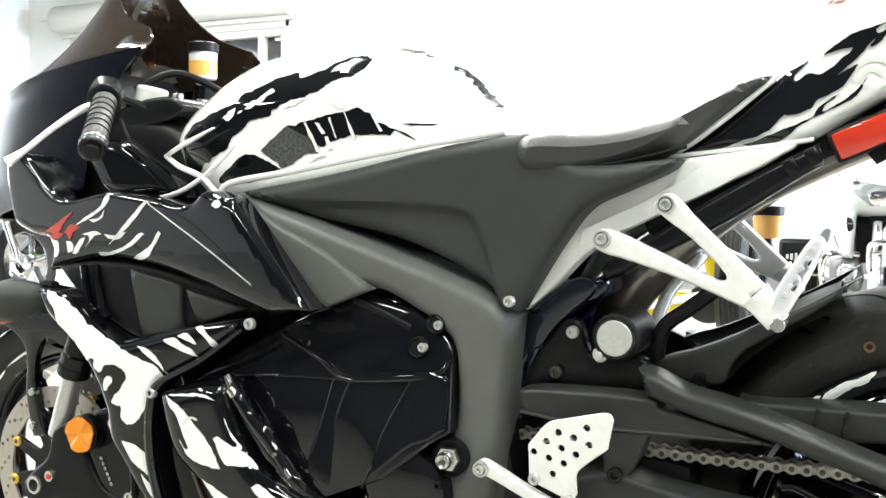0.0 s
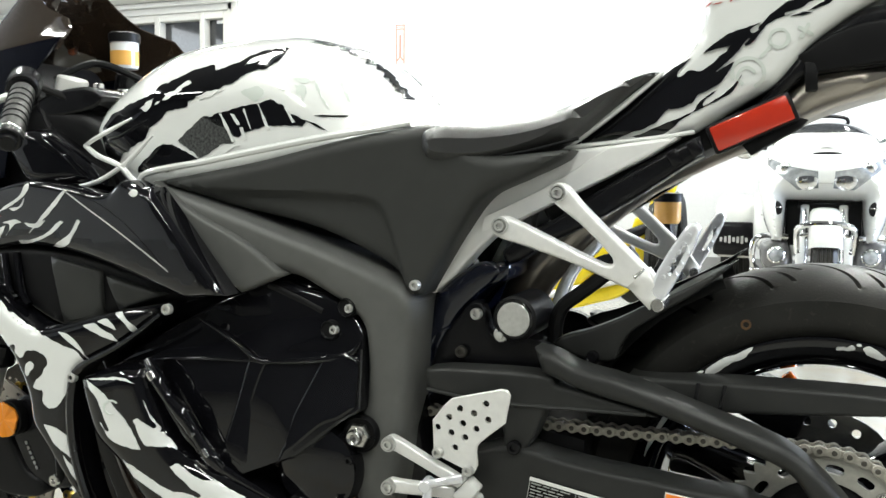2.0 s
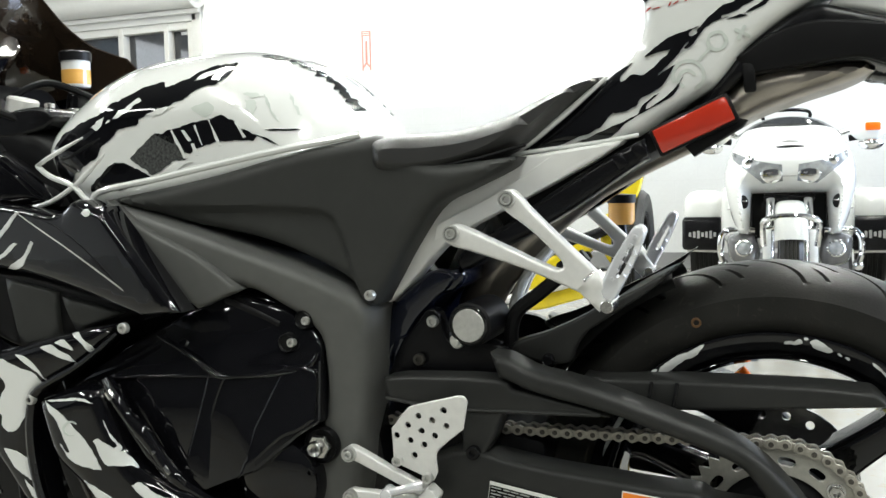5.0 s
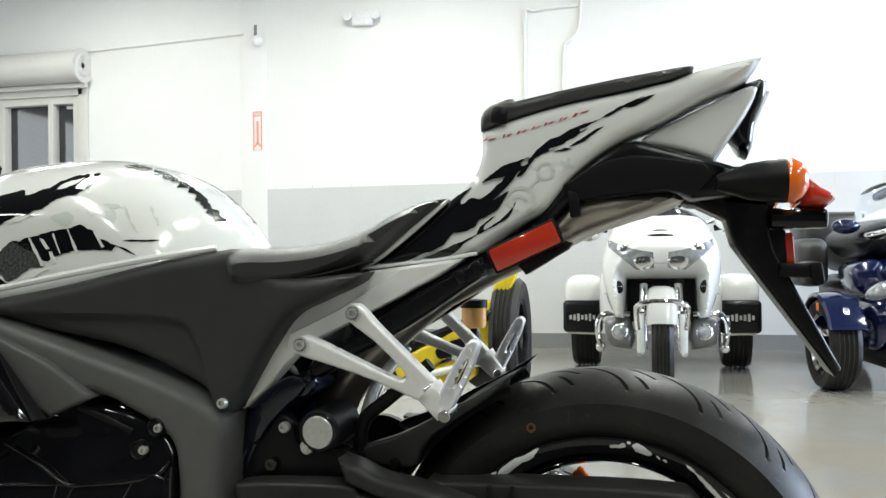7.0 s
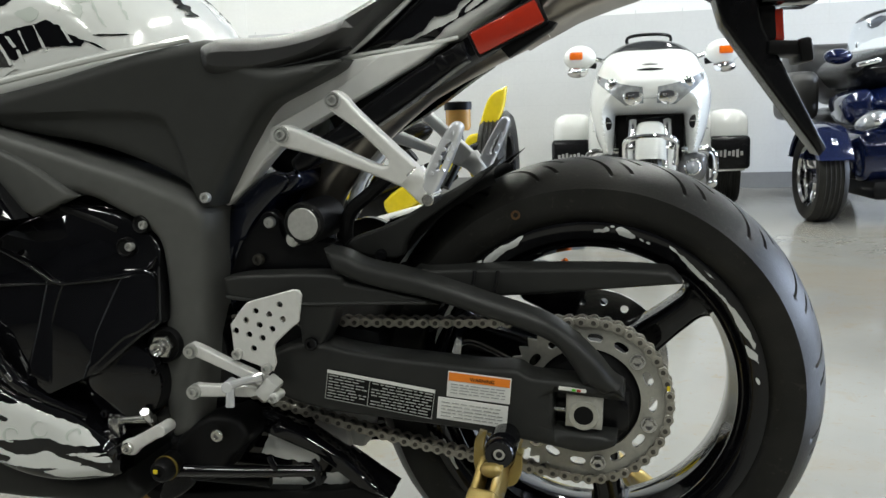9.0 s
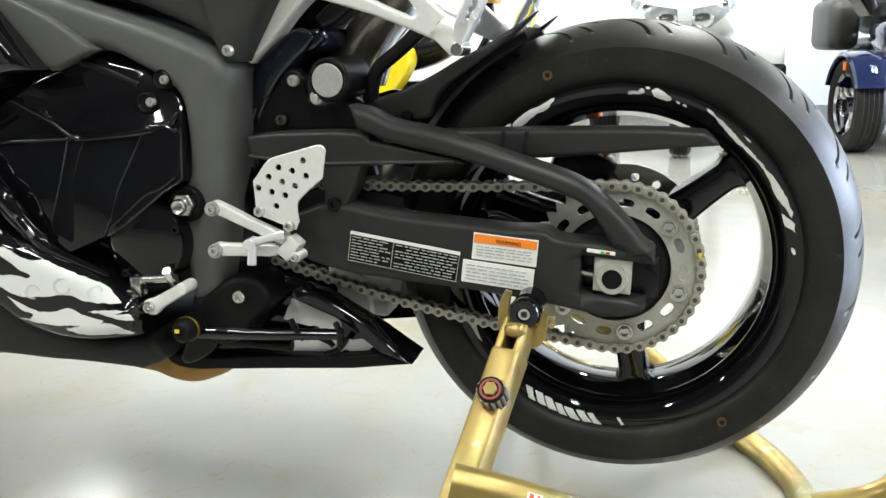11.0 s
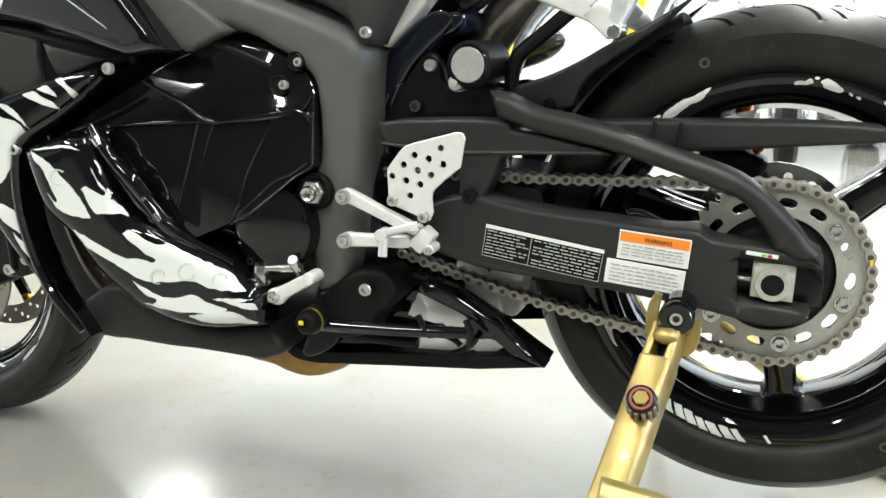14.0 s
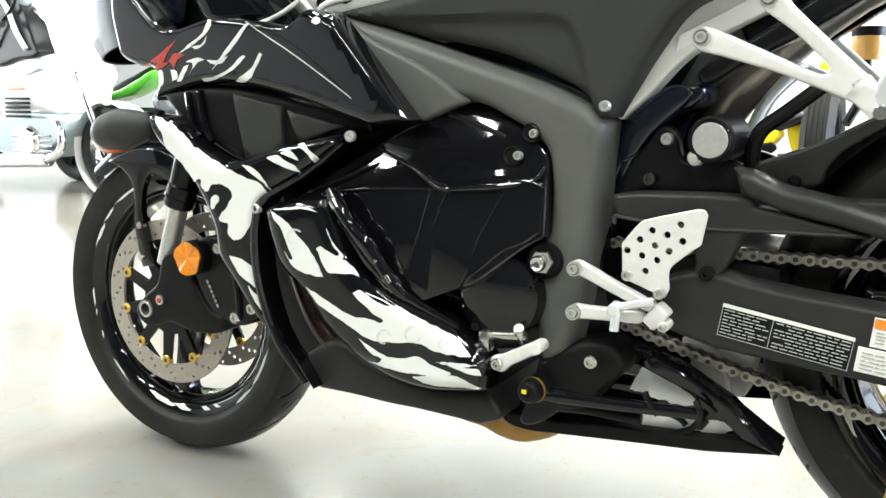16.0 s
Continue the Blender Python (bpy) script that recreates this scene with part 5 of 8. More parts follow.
mount = part("plate_bracket", join(rbox(0.12, 0.07, 0.045, pose(0.850, 0, 0.952, 0, 6, 0), 0.01),
             plate([(0.795, 0.942, 1), (0.824, 0.962, 1), (0.908, 0.959, 1), (0.899, 0.914, 1), (0.906, 0.876, 1), (0.926, 0.838, 1), (0.985, 0.722, 1), (0.977, 0.712, 1), (0.856, 0.882, 1), (0.846, 0.916, 1)], -0.035, 0.035, 0.006)), BLACK_SATIN, bike, "long black licence plate bracket")
part("plate_lamp", rbox(0.07, 0.10, 0.026, pose(0.935, 0, 0.916, 0, 2, 0), 0.006), BLACK_GLOSS, mount)
part("rear_reflector", rbox(0.012, 0.06, 0.040, pose(0.925, 0, 0.878, 0, -4, 0), 0.003), RED_LENS, mount, "small red rear reflector")
part("reflector_back", rbox(0.036, 0.062, 0.046, pose(0.905, 0, 0.880, 0, -4, 0), 0.006), BLACK_MATTE, mount)
part("plate_holder", join(rbox(0.045, 0.09, 0.018, pose(0.933, 0, 0.849, 0, 4, 0), 0.004), rbox(0.016, 0.10, 0.030, pose(0.955, 0, 0.845, 0, -8, 0), 0.004)), BLACK_MATTE, mount)
part("mount_bolt", lathe([(0, -0.068), (0.009, -0.068), (0.011, -0.064), (0.011, -0.04)], (0.862, 0, 0.957), 16), BLACK_SATIN, mount)
part("tail_lamp", sheet(Surf([(0.935, 0.930, 1), (0.966, 0.927, 1), (0.978, 0.942), (0.960, 0.957), (0.940, 0.968)], -0.03, 0.045, 0.012), to=0.0), RED_LENS, bike, "small pointed red tail lamp")
for s in (-1, 1):
    sig = part("turn_signal", lathe([(0.010, 0), (0.016, 0.02), (0.022, 0.035), (0.025, 0.055), (0.0272, 0.075), (0.0268, 0.080), (0, 0.080)], (0.830, s * 0.115, 0.959), 24, axis="x"), BLACK_MATTE, bike, "black turn signal with an orange lens")
    part("lens", lathe([(0.0268, 0.080), (0.0272, 0.087), (0.022, 0.097), (0.012, 0.104), (0, 0.106)], (0.830, s * 0.115, 0.959), 24, axis="x"), ORANGE_LENS, sig, "orange lens")
    part("stalk", rod((0.845, s * 0.03, 0.957), (0.858, s * 0.105, 0.958), 0.012), BLACK_MATTE, sig)

# fairing
S_COWL = Surf(COWL_SIDE, -0.222, 0.012, 0.012, sx=-0.14, at=(-0.25, 0))
cowl = pair("side_fairing", sheet(S_COWL, th=0.03, mirror=False), BLACK_GLOSS, bike, "gloss black upper side fairing with thin white strokes")[0]


def nose_shell(lo, hi, half, n=12, m=14):
    """The curved front of the bike between its centre line and the open rear edges of both sides."""
    f, r = smooth(NOSE_LINE, 4, False), smooth(SCREEN_EDGE, 4, False)
    bm, rows = bmesh.new(), []
    for i in range(n + 1):
        k = (lo + (hi - lo) * i / n) * (len(f) - 1)
        a = min(int(k), len(f) - 2)
        p, q = f[a] + (f[a + 1] - f[a]) * (k - a), r[a] + (r[a + 1] - r[a]) * (k - a)
        wide = half * min(1.0, 1.0 - 0.65 * (k / (len(f) - 1) - 0.5) * 2) if k > 0.5 * (len(f) - 1) else half
        row = []
        for j in range(2 * m + 1):
            v = (j - m) / m * math.pi / 2
            c = p + (q - p) * (1 - math.cos(v))
            row.append(bm.verts.new((c[0], wide * math.sin(v), c[1])))
        rows.append(row)
    fs = [bm.faces.new((rows[i][j], rows[i][j + 1], rows[i + 1][j + 1], rows[i + 1][j])) for i in range(n) for j in range(2 * m)]
    bmesh.ops.recalc_face_normals(bm, faces=fs)
    bmesh.ops.solidify(bm, geom=fs, thickness=0.004)
    bmesh.ops.recalc_face_normals(bm, faces=bm.faces)
    return bm


part("upper_cowl", nose_shell(0.0, 0.49, 0.15, 18), NAVY_SATIN, bike, "gloss black upper cowl round the instruments")
part("windscreen", nose_shell(0.44, 1.0, 0.142), SMOKE, bike, "dark smoked windscreen")
S_VENT = Surf(VENT, -0.185, 0.012, 0.02)
pair("air_vent", sheet(S_VENT, th=0.03, mirror=False), BLACK_MATTE, bike, "recessed black air vent")
pair("vent_face", plate([(-0.375, 0.700, 1), (-0.282, 0.682, 1), (-0.279, 0.616, 1), (-0.352, 0.602, 1)], -0.206, -0.19, 0.004), GREY_MATTE, bike, "grey facet in the vent")
pair("vent_face", plate([(-0.268, 0.676, 1), (-0.165, 0.655, 1), (-0.245, 0.628, 1)], -0.212, -0.19, 0.005), GREY_MATTE, bike, "grey facet in the vent")
pair("vent_rib", tube([(-0.470, -0.198, 0.700), (-0.455, -0.204, 0.645), (-0.440, -0.206, 0.632)], 0.006, 8), BLACK_GLOSS, bike)
pair("vent_rib", tube([(-0.445, -0.198, 0.702), (-0.430, -0.204, 0.645), (-0.415, -0.206, 0.626)], 0.006, 8), BLACK_GLOSS, bike)
S_BLADE = Surf(BLADE, -0.222, 0.016, 0.014)
blade = pair("fairing_blade", sheet(S_BLADE, th=0.03, mirror=False), BLACK_GLOSS, bike, "gloss black blade of the fairing with torn white paint")[0]
decal("white_graphic", S_BLADE, BLADE_W1, WHITE_GLOSS, blade, 0.002, seed=11)
decal("white_graphic", S_BLADE, BLADE_W2, WHITE_GLOSS, blade, 0.002, seed=12)
for k, o in enumerate((BLADE_W3, BLADE_W4, BLADE_W5, BLADE_W6, BLADE_W7, *BLADE_TORN)):
    decal("white_dash", S_BLADE, o, WHITE_GLOSS, blade, 0.001, seed=k)
S_LOW = Surf(LOWER, -0.226, 0.026, 0.026)
low = pair("lower_fairing", sheet(S_LOW, th=0.03, mirror=False), BLACK_GLOSS, bike, "gloss black lower fairing with torn white paint")[0]
for k, o in enumerate((LOW_W1, LOW_W2, LOW_W3, LOW_W4, LOW_W5, LOW_W6, LOW_W7, LOW_W8, LOW_W9)):
    decal("white_graphic", S_LOW, o, WHITE_GLOSS, low, 0.0015, seed=20 + k)
for k, o in enumerate(([(-0.062, 0.376), (-0.063, 0.382), (-0.069, 0.385), (-0.076, 0.385), (-0.083, 0.380), (-0.086, 0.374), (-0.084, 0.368), (-0.078, 0.365), (-0.071, 0.365), (-0.071, 0.366), (-0.077, 0.366), (-0.081, 0.369), (-0.082, 0.374), (-0.080, 0.379), (-0.075, 0.382), (-0.070, 0.383), (-0.065, 0.381), (-0.063, 0.376)],
        [(-0.021, 0.395), (-0.029, 0.396), (-0.036, 0.393), (-0.041, 0.386), (-0.041, 0.379), (-0.036, 0.373), (-0.027, 0.373), (-0.020, 0.376), (-0.016, 0.382), (-0.016, 0.383), (-0.021, 0.377), (-0.027, 0.375), (-0.034, 0.376), (-0.037, 0.380), (-0.038, 0.386), (-0.034, 0.391), (-0.028, 0.395), (-0.021, 0.395)],
        [(0.029, 0.379), (0.028, 0.383), (0.024, 0.386), (0.019, 0.386), (0.014, 0.384), (0.011, 0.380), (0.010, 0.375), (0.013, 0.371), (0.017, 0.370), (0.017, 0.370), (0.014, 0.372), (0.013, 0.376), (0.014, 0.379), (0.016, 0.382), (0.019, 0.383), (0.023, 0.384), (0.026, 0.382), (0.028, 0.378)],
        [(-0.212, 0.508), (-0.218, 0.511), (-0.225, 0.511), (-0.232, 0.507), (-0.236, 0.501), (-0.235, 0.495), (-0.230, 0.491), (-0.223, 0.490), (-0.216, 0.492), (-0.216, 0.493), (-0.223, 0.491), (-0.228, 0.493), (-0.232, 0.496), (-0.232, 0.501), (-0.229, 0.505), (-0.224, 0.508), (-0.218, 0.509), (-0.213, 0.507)])):
    decal("pale_print", S_LOW, o, GHOST_GREEN, low, 0.0, 0.002, seed=70 + k)
pair("fairing_lip", tube([(-0.150, -0.236, 0.632), (-0.215, -0.240, 0.586), (-0.288, -0.240, 0.548), (-0.303, -0.240, 0.520), (-0.307, -0.240, 0.470), (-0.300, -0.238, 0.410), (-0.272, -0.236, 0.338), (-0.225, -0.232, 0.278)], [0.003, 0.005, 0.006, 0.007, 0.007, 0.007, 0.007, 0.005], 10), BLACK_GLOSS, bike, "rolled black lip of the fairing opening")
pair("header_pipe", tube([(-0.25, -0.14, 0.52), (-0.215, -0.155, 0.44), (-0.17, -0.15, 0.375), (-0.08, -0.12, 0.33)], 0.026, 12), EXHAUST, bike, "brown tinted exhaust header pipe")
pair("header_pipe", tube([(-0.23, -0.09, 0.52), (-0.18, -0.10, 0.43), (-0.13, -0.10, 0.36), (-0.05, -0.08, 0.32)], 0.026, 12), EXHAUST, bike, "brown tinted exhaust header pipe")
pair("inner_guard", plate([(-0.379, 0.488), (-0.286, 0.440), (-0.201, 0.332), (-0.160, 0.270), (-0.246, 0.232), (-0.296, 0.245), (-0.335, 0.323), (-0.368, 0.395)], -0.125, -0.10, 0.004), BLACK_SATIN, bike, "black guard inside the fairing opening")
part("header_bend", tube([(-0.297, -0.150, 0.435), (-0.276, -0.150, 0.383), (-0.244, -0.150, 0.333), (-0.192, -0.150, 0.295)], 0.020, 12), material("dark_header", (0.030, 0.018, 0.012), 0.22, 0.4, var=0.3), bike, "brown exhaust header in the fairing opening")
part("radiator", rbox(0.04, 0.36, 0.28, pose(-0.27, 0, 0.50, 0, -20, 0), 0.01), BLACK_SATIN, bike, "black radiator behind the front wheel")
S_MID = Surf([(-0.200, 0.577, 1), (-0.110, 0.640), (-0.043, 0.664), (0.026, 0.687), (0.088, 0.665), (0.131, 0.639), (0.141, 0.615), (0.141, 0.537), (0.111, 0.517), (0.119, 0.485), (0.126, 0.420), (0.094, 0.386), (0.044, 0.391), (-0.025, 0.413), (-0.088, 0.438), (-0.135, 0.477), (-0.183, 0.530)], -0.150, 0.020, 0.03)
pair("engine_panel", sheet(S_MID, th=0.04, mirror=False), BLACK_GLOSS, bike, "gloss black engine side panel")
fb = bmesh.new()
fv = [fb.verts.new(p) for p in FACETS]
hub_v = fv.pop()
for k in range(len(fv)):
    fb.faces.new((fv[k], hub_v, fv[(k + 1) % len(fv)]))
bmesh.ops.recalc_face_normals(fb, faces=fb.faces)
bmesh.ops.bevel(fb, geom=[e for e in fb.edges if hub_v in e.verts and e.calc_face_angle(0) > 0.06], offset=0.007, segments=4, profile=0.5, affect="EDGES")
rim_edges = [e for e in fb.edges if len(e.link_faces) == 1]
ext = bmesh.ops.extrude_edge_only(fb, edges=rim_edges)
for v in [g for g in ext["geom"] if isinstance(g, bmesh.types.BMVert)]:
    v.co.y = -0.165
bmesh.ops.recalc_face_normals(fb, faces=fb.faces)
bmesh.ops.bevel(fb, geom=[e for e in fb.edges if len(e.link_faces) == 2 and e.calc_face_angle() > 0.9], offset=0.005, segments=3, profile=0.5, affect="EDGES")
pair("panel_face", fb, BLACK_GLOSS, bike, "creased gloss face of the engine panel", 25)
for ridge, r in (([(-0.109, -0.205, 0.625), (-0.053, -0.210, 0.601), (-0.013, -0.213, 0.577), (0.016, -0.213, 0.576)], 0.0035), ([(0.012, -0.213, 0.576), (0.062, -0.207, 0.581), (0.115, -0.200, 0.590), (0.130, -0.194, 0.609)], 0.0040), ([(-0.236, -0.212, 0.556), (-0.122, -0.213, 0.570), (-0.017, -0.213, 0.575)], 0.0025)):
    pair("panel_crease", tube(ridge, [r * 0.5] + [r] * (len(ridge) - 2) + [r * 0.5], 12), BLACK_GLOSS, bike, "rounded crease of the engine panel")
pair("panel_slot", tube([(-0.012, -0.1845, 0.674), (0.030, -0.1845, 0.659), (0.071, -0.1855, 0.643)], [0.0040, 0.0052, 0.0046], 10, flat=0.5), BLACK_MATTE, bike, "dark slot in the engine panel")
pair("panel_rib", sheet(Surf([(-0.025, 0.582, 1), (0.002, 0.580, 1), (-0.010, 0.548, 1), (-0.018, 0.520, 1), (-0.016, 0.432, 1), (-0.059, 0.452, 1), (-0.041, 0.516, 1)], -0.2105, 0.0016, 0.007, sz=0.145, at=(-0.02, 0.58)), th=0.02, mirror=False), BLACK_GLOSS, bike, "upright rib of the engine panel")
pair("panel_flank", sheet(Surf([(0.086, 0.592, 1), (0.126, 0.590), (0.133, 0.575), (0.134, 0.528, 1), (0.112, 0.512), (0.086, 0.500), (0.028, 0.446, 1), (0.047, 0.512, 1)], -0.2035, 0.0016, 0.007, sz=0.20, at=(0.09, 0.59)), th=0.02, mirror=False), BLACK_GLOSS, bike, "raised rear flank of the engine panel")
pair("gap_hose", tube([(-0.176, -0.230, 0.566), (-0.153, -0.238, 0.542), (-0.135, -0.240, 0.520), (-0.112, -0.240, 0.500), (-0.090, -0.240, 0.473), (-0.066, -0.238, 0.444), (-0.048, -0.232, 0.424)], [0.008, 0.011, 0.009, 0.012, 0.009, 0.011, 0.007], 12), BLACK_GLOSS, bike, "glossy black hose behind the lower fairing")
for x, z in ((-0.160, 0.548), (-0.121, 0.508), (-0.094, 0.478), (-0.072, 0.452)):
    pair("hose_clamp", rod((x - 0.004, -0.243, z + 0.006), (x + 0.004, -0.243, z - 0.004), 0.0065, 10), STEEL, bike)
pair("panel_edge", tube([(-0.190, -0.226, 0.562), (-0.150, -0.228, 0.512), (-0.100, -0.232, 0.462), (-0.050, -0.236, 0.430), (0.030, -0.232, 0.396)], [0.007, 0.010, 0.010, 0.008, 0.004], 10, flat=0.6), BLACK_GLOSS, bike, "curved gloss edge of the lower fairing")
clutch = part("clutch_cover", lathe([(0, -0.216), (0.046, -0.215), (0.056, -0.211), (0.060, -0.200), (0.060, -0.15)], (0.075, 0, 0.440), 40), BLACK_GLOSS, bike, "round black crankcase cover")
for k in range(5):
    a = radians(72 * k + 20)
    bolt("cover_bolt", 0.075 + 0.053 * math.cos(a), 0.440 + 0.053 * math.sin(a), -0.212, 0.006, BLACK_SATIN, clutch)
for x, z, y in ((0.108, 0.651, -0.186), (0.086, 0.621, -0.193)):
    pair("screw_well", lathe([(0, y - 0.002), (0.0095, y - 0.002), (0.0115, y - 0.0045), (0.0125, y - 0.003), (0.013, y + 0.01)], (x, 0, z), 24), BLACK_MATTE, bike, "dark well round a panel screw")
for n, x, z, y, r in (("panel_screw", 0.112, 0.650, -0.188, 0.0058), ("panel_screw", 0.094, 0.622, -0.195, 0.0060), ("fairing_screw", -0.125, 0.643, -0.252, 0.0075), ("fairing_screw", -0.299, 0.534, -0.242, 0.0075)):
    bolt(n, x, z, y, r, BRUSHED, bike, "bright socket screw")
S_BEL = Surf(BELLY, -0.185, 0.012, 0.014)
part("belly_pan", sheet(S_BEL, to=0.0), ARM_BLACK, bike, "matte black belly pan")
S_BR = Surf(BELLY_R, -0.120, 0.014, 0.012)
belly = pair("belly_tail", sheet(S_BR, th=0.03, mirror=False), BLACK_GLOSS, bike, "pointed black rear of the belly fairing")[0]
for k, o in enumerate((BEL_W1, BEL_W2)):
    decal("white_graphic", S_BR, o, WHITE_GLOSS, belly, 0.0022, seed=40 + k)
part("oil_pan", sheet(Surf([(-0.062, 0.240), (-0.045, 0.212), (0.002, 0.203), (0.025, 0.195), (0.059, 0.191), (0.086, 0.198), (0.115, 0.214), (0.125, 0.245), (0.0, 0.262)], -0.06, 0.05, 0.02), to=0.0), PAN_BROWN, bike, "brown tinted exhaust collector under the belly")
for o in COWL_RED:
    decal("red_mark", S_COWL, o, RED_PAINT, cowl, 0.001, seed=50)
for k, o in enumerate(COWL_STROKES):
    decal("white_stroke", S_COWL, o, WHITE_DECAL, cowl, 0.001, seed=60 + k)
pair("fairing_seam", tube([(-0.312, -0.240, 0.799), (-0.270, -0.247, 0.778), (-0.216, -0.252, 0.750), (-0.165, -0.252, 0.719), (-0.115, -0.250, 0.686), (-0.090, -0.240, 0.660)], 0.0010, 6), LABEL_GREY, bike, "thin pale seam on the fairing")

# ---- motorcycle: front end and controls ----
pair("grip", rod((-0.396, -0.225, 0.938), (-0.322, -0.318, 0.873), 0.0165, 18), RUBBER, bike, "black rubber handlebar grip")
pair("bar_end", join(rod((-0.322, -0.318, 0.873), (-0.311, -0.332, 0.863), 0.0175, 20), rod((-0.311, -0.332, 0.863), (-0.307, -0.337, 0.859), 0.011, 16)), BLACK_SATIN, bike, "black bar end weight with a bright rim")
pair("bar_ring", rod((-0.3205, -0.320, 0.8715), (-0.3185, -0.3225, 0.8698), 0.0182, 20), STEEL, bike)
for k in range(6):
    t = 0.15 + 0.13 * k
    p = Vector((-0.396, -0.225, 0.938)).lerp(Vector((-0.322, -0.318, 0.873)), t)
    d = Vector((0.088, -0.11, -0.066)).normalized()
    pair("grip_ring", rod(p, p + d * 0.006, 0.0178, 18), BLACK_MATTE, bike)
pair("bar_clamp", rod((-0.432, -0.185, 0.958), (-0.400, -0.222, 0.941), 0.024, 18), BLACK_SATIN, bike, "black switch housing")
pair("clutch_lever", tube([(-0.410, -0.20, 0.943), (-0.420, -0.24, 0.928), (-0.425, -0.29, 0.897), (-0.430, -0.33, 0.866), (-0.436, -0.355, 0.848)], [0.007, 0.0055, 0.0044, 0.0042, 0.0075], 10), ALU, bike, "polished hand lever")
part("yoke", plate([(-0.47, 0.935), (-0.38, 0.955), (-0.34, 0.94), (-0.36, 0.92), (-0.46, 0.91)], -0.13, 0.13, 0.006), BLACK_SATIN, bike, "black upper fork yoke")
for s in (-1, 1):
    part("fork_cap", rod((-0.425, s * 0.105, 0.945), (-0.418, s * 0.105, 0.972), 0.024, 20), ALU, bike, "silver fork cap")
    part("fork_leg", rod((-0.632, s * 0.105, 0.400), (-0.585, s * 0.105, 0.535), 0.0170, 24), BRUSHED, bike, "satin bright inner fork tube")
    part("fork_tube", join(rod((-0.590, s * 0.105, 0.524), (-0.440, s * 0.105, 0.945), 0.024, 20), rod((-0.596, s * 0.105, 0.505), (-0.581, s * 0.105, 0.545), 0.027, 20), rod((-0.592, s * 0.105, 0.520), (-0.589, s * 0.105, 0.527), 0.0285, 20)), BLACK_SATIN, bike, "black outer fork tube")
    foot = plate([(-0.614, 0.421), (-0.559, 0.426), (-0.541, 0.378), (-0.512, 0.336), (-0.474, 0.316), (-0.493, 0.294), (-0.556, 0.289), (-0.610, 0.299), (-0.662, 0.285), (-0.690, 0.310), (-0.666, 0.342), (-0.634, 0.368)], -0.130, -0.080, 0.008, n=4)
    body = plate([(-0.536, 0.452), (-0.481, 0.461), (-0.436, 0.431), (-0.413, 0.390), (-0.408, 0.348), (-0.428, 0.317), (-0.475, 0.313), (-0.513, 0.332), (-0.538, 0.372), (-0.554, 0.414)], -0.126, -0.050, 0.008, n=3)
    if s > 0:
        for b in (foot, body):
            bmesh.ops.scale(b, vec=(1, -1, 1), verts=b.verts)
            bmesh.ops.reverse_faces(b, faces=b.faces)
    part("fork_foot", foot, BLACK_MATTE, bike, "black fork foot")
    cal = part("front_caliper", body, BLACK_SATIN, bike, "black four-piston front caliper")
    for x, z in [(-0.450, 0.427), (-0.422, 0.392), (-0.414, 0.347), (-0.451, 0.328), (-0.483, 0.443)]:
        part("caliper_bolt", lathe([(0, s * 0.131), (0.004, s * 0.131), (0.005, s * 0.134), (0.009, s * 0.134), (0.010, s * 0.13), (0.010, s * 0.12)], (x, 0, z), 12), STEEL, cal)
    part("piston_rib", tube([(-0.470, s * 0.126, 0.444), (-0.447, s * 0.128, 0.388), (-0.444, s * 0.126, 0.330)], 0.006, 8), BLACK_MATTE, cal)
    part("axle_ring", lathe([(0, s * 0.118), (0.0095, s * 0.118), (0.0105, s * 0.134), (0.0150, s * 0.134), (0.017, s * 0.128), (0.017, s * 0.10)], (-0.660, 0, 0.318), 24), STEEL, bike, "bright front axle ring")
    part("bolt_centre", rod((-0.622, s * 0.134, 0.339), (-0.622, s * 0.138, 0.339), 0.0048, 10), RED_PAINT, bike)
    part("pinch_bolt", lathe([(0, s * 0.136), (0.009, s * 0.136), (0.011, s * 0.128), (0.011, s * 0.10)], (-0.622, 0, 0.339), 16), STEEL, bike, "bright pinch bolt")
    rf = part("fork_reflector", lathe([(0.0285, s * 0.146), (0.030, s * 0.144), (0.030, s * 0.13), (0, s * 0.13)], (-0.534, 0, 0.424), 32), BLACK_MATTE, bike, "round orange side reflector")
    fb = bmesh.new()
    mid = fb.verts.new((-0.534, s * 0.152, 0.424))
    edge = [fb.verts.new((-0.534 + 0.0285 * math.cos(radians(15 * k + 12)), s * (0.1545 if (k // 3) % 2 else 0.1505), 0.424 + 0.0285 * math.sin(radians(15 * k + 12)))) for k in range(24)]
    for k in range(24):
        fb.faces.new((mid, edge[k], edge[(k + 1) % 24]))
    bmesh.ops.recalc_face_normals(fb, faces=fb.faces)
    bmesh.ops.solidify(fb, geom=fb.faces[:], thickness=0.003)
    part("lens", fb, AMBER, rf, "orange lens in eight facets", 10)
    sg = part("turn_signal", tube([(-0.664, s * 0.214, 0.630), (-0.655, s * 0.214, 0.632), (-0.635, s * 0.214, 0.636), (-0.600, s * 0.212, 0.642), (-0.565, s * 0.208, 0.646), (-0.545, s * 0.20, 0.647)], [0.004, 0.020, 0.030, 0.034, 0.026, 0.017], 24), GREY_MATTE, bike, "dark grey teardrop front turn signal with an orange lens edge")
    part("lens", tube([(-0.674, s * 0.203, 0.625), (-0.664, s * 0.203, 0.627), (-0.644, s * 0.203, 0.630), (-0.615, s * 0.203, 0.636)], [0.005, 0.022, 0.031, 0.031], 24), ORANGE_LENS, sg, "orange lens edge")
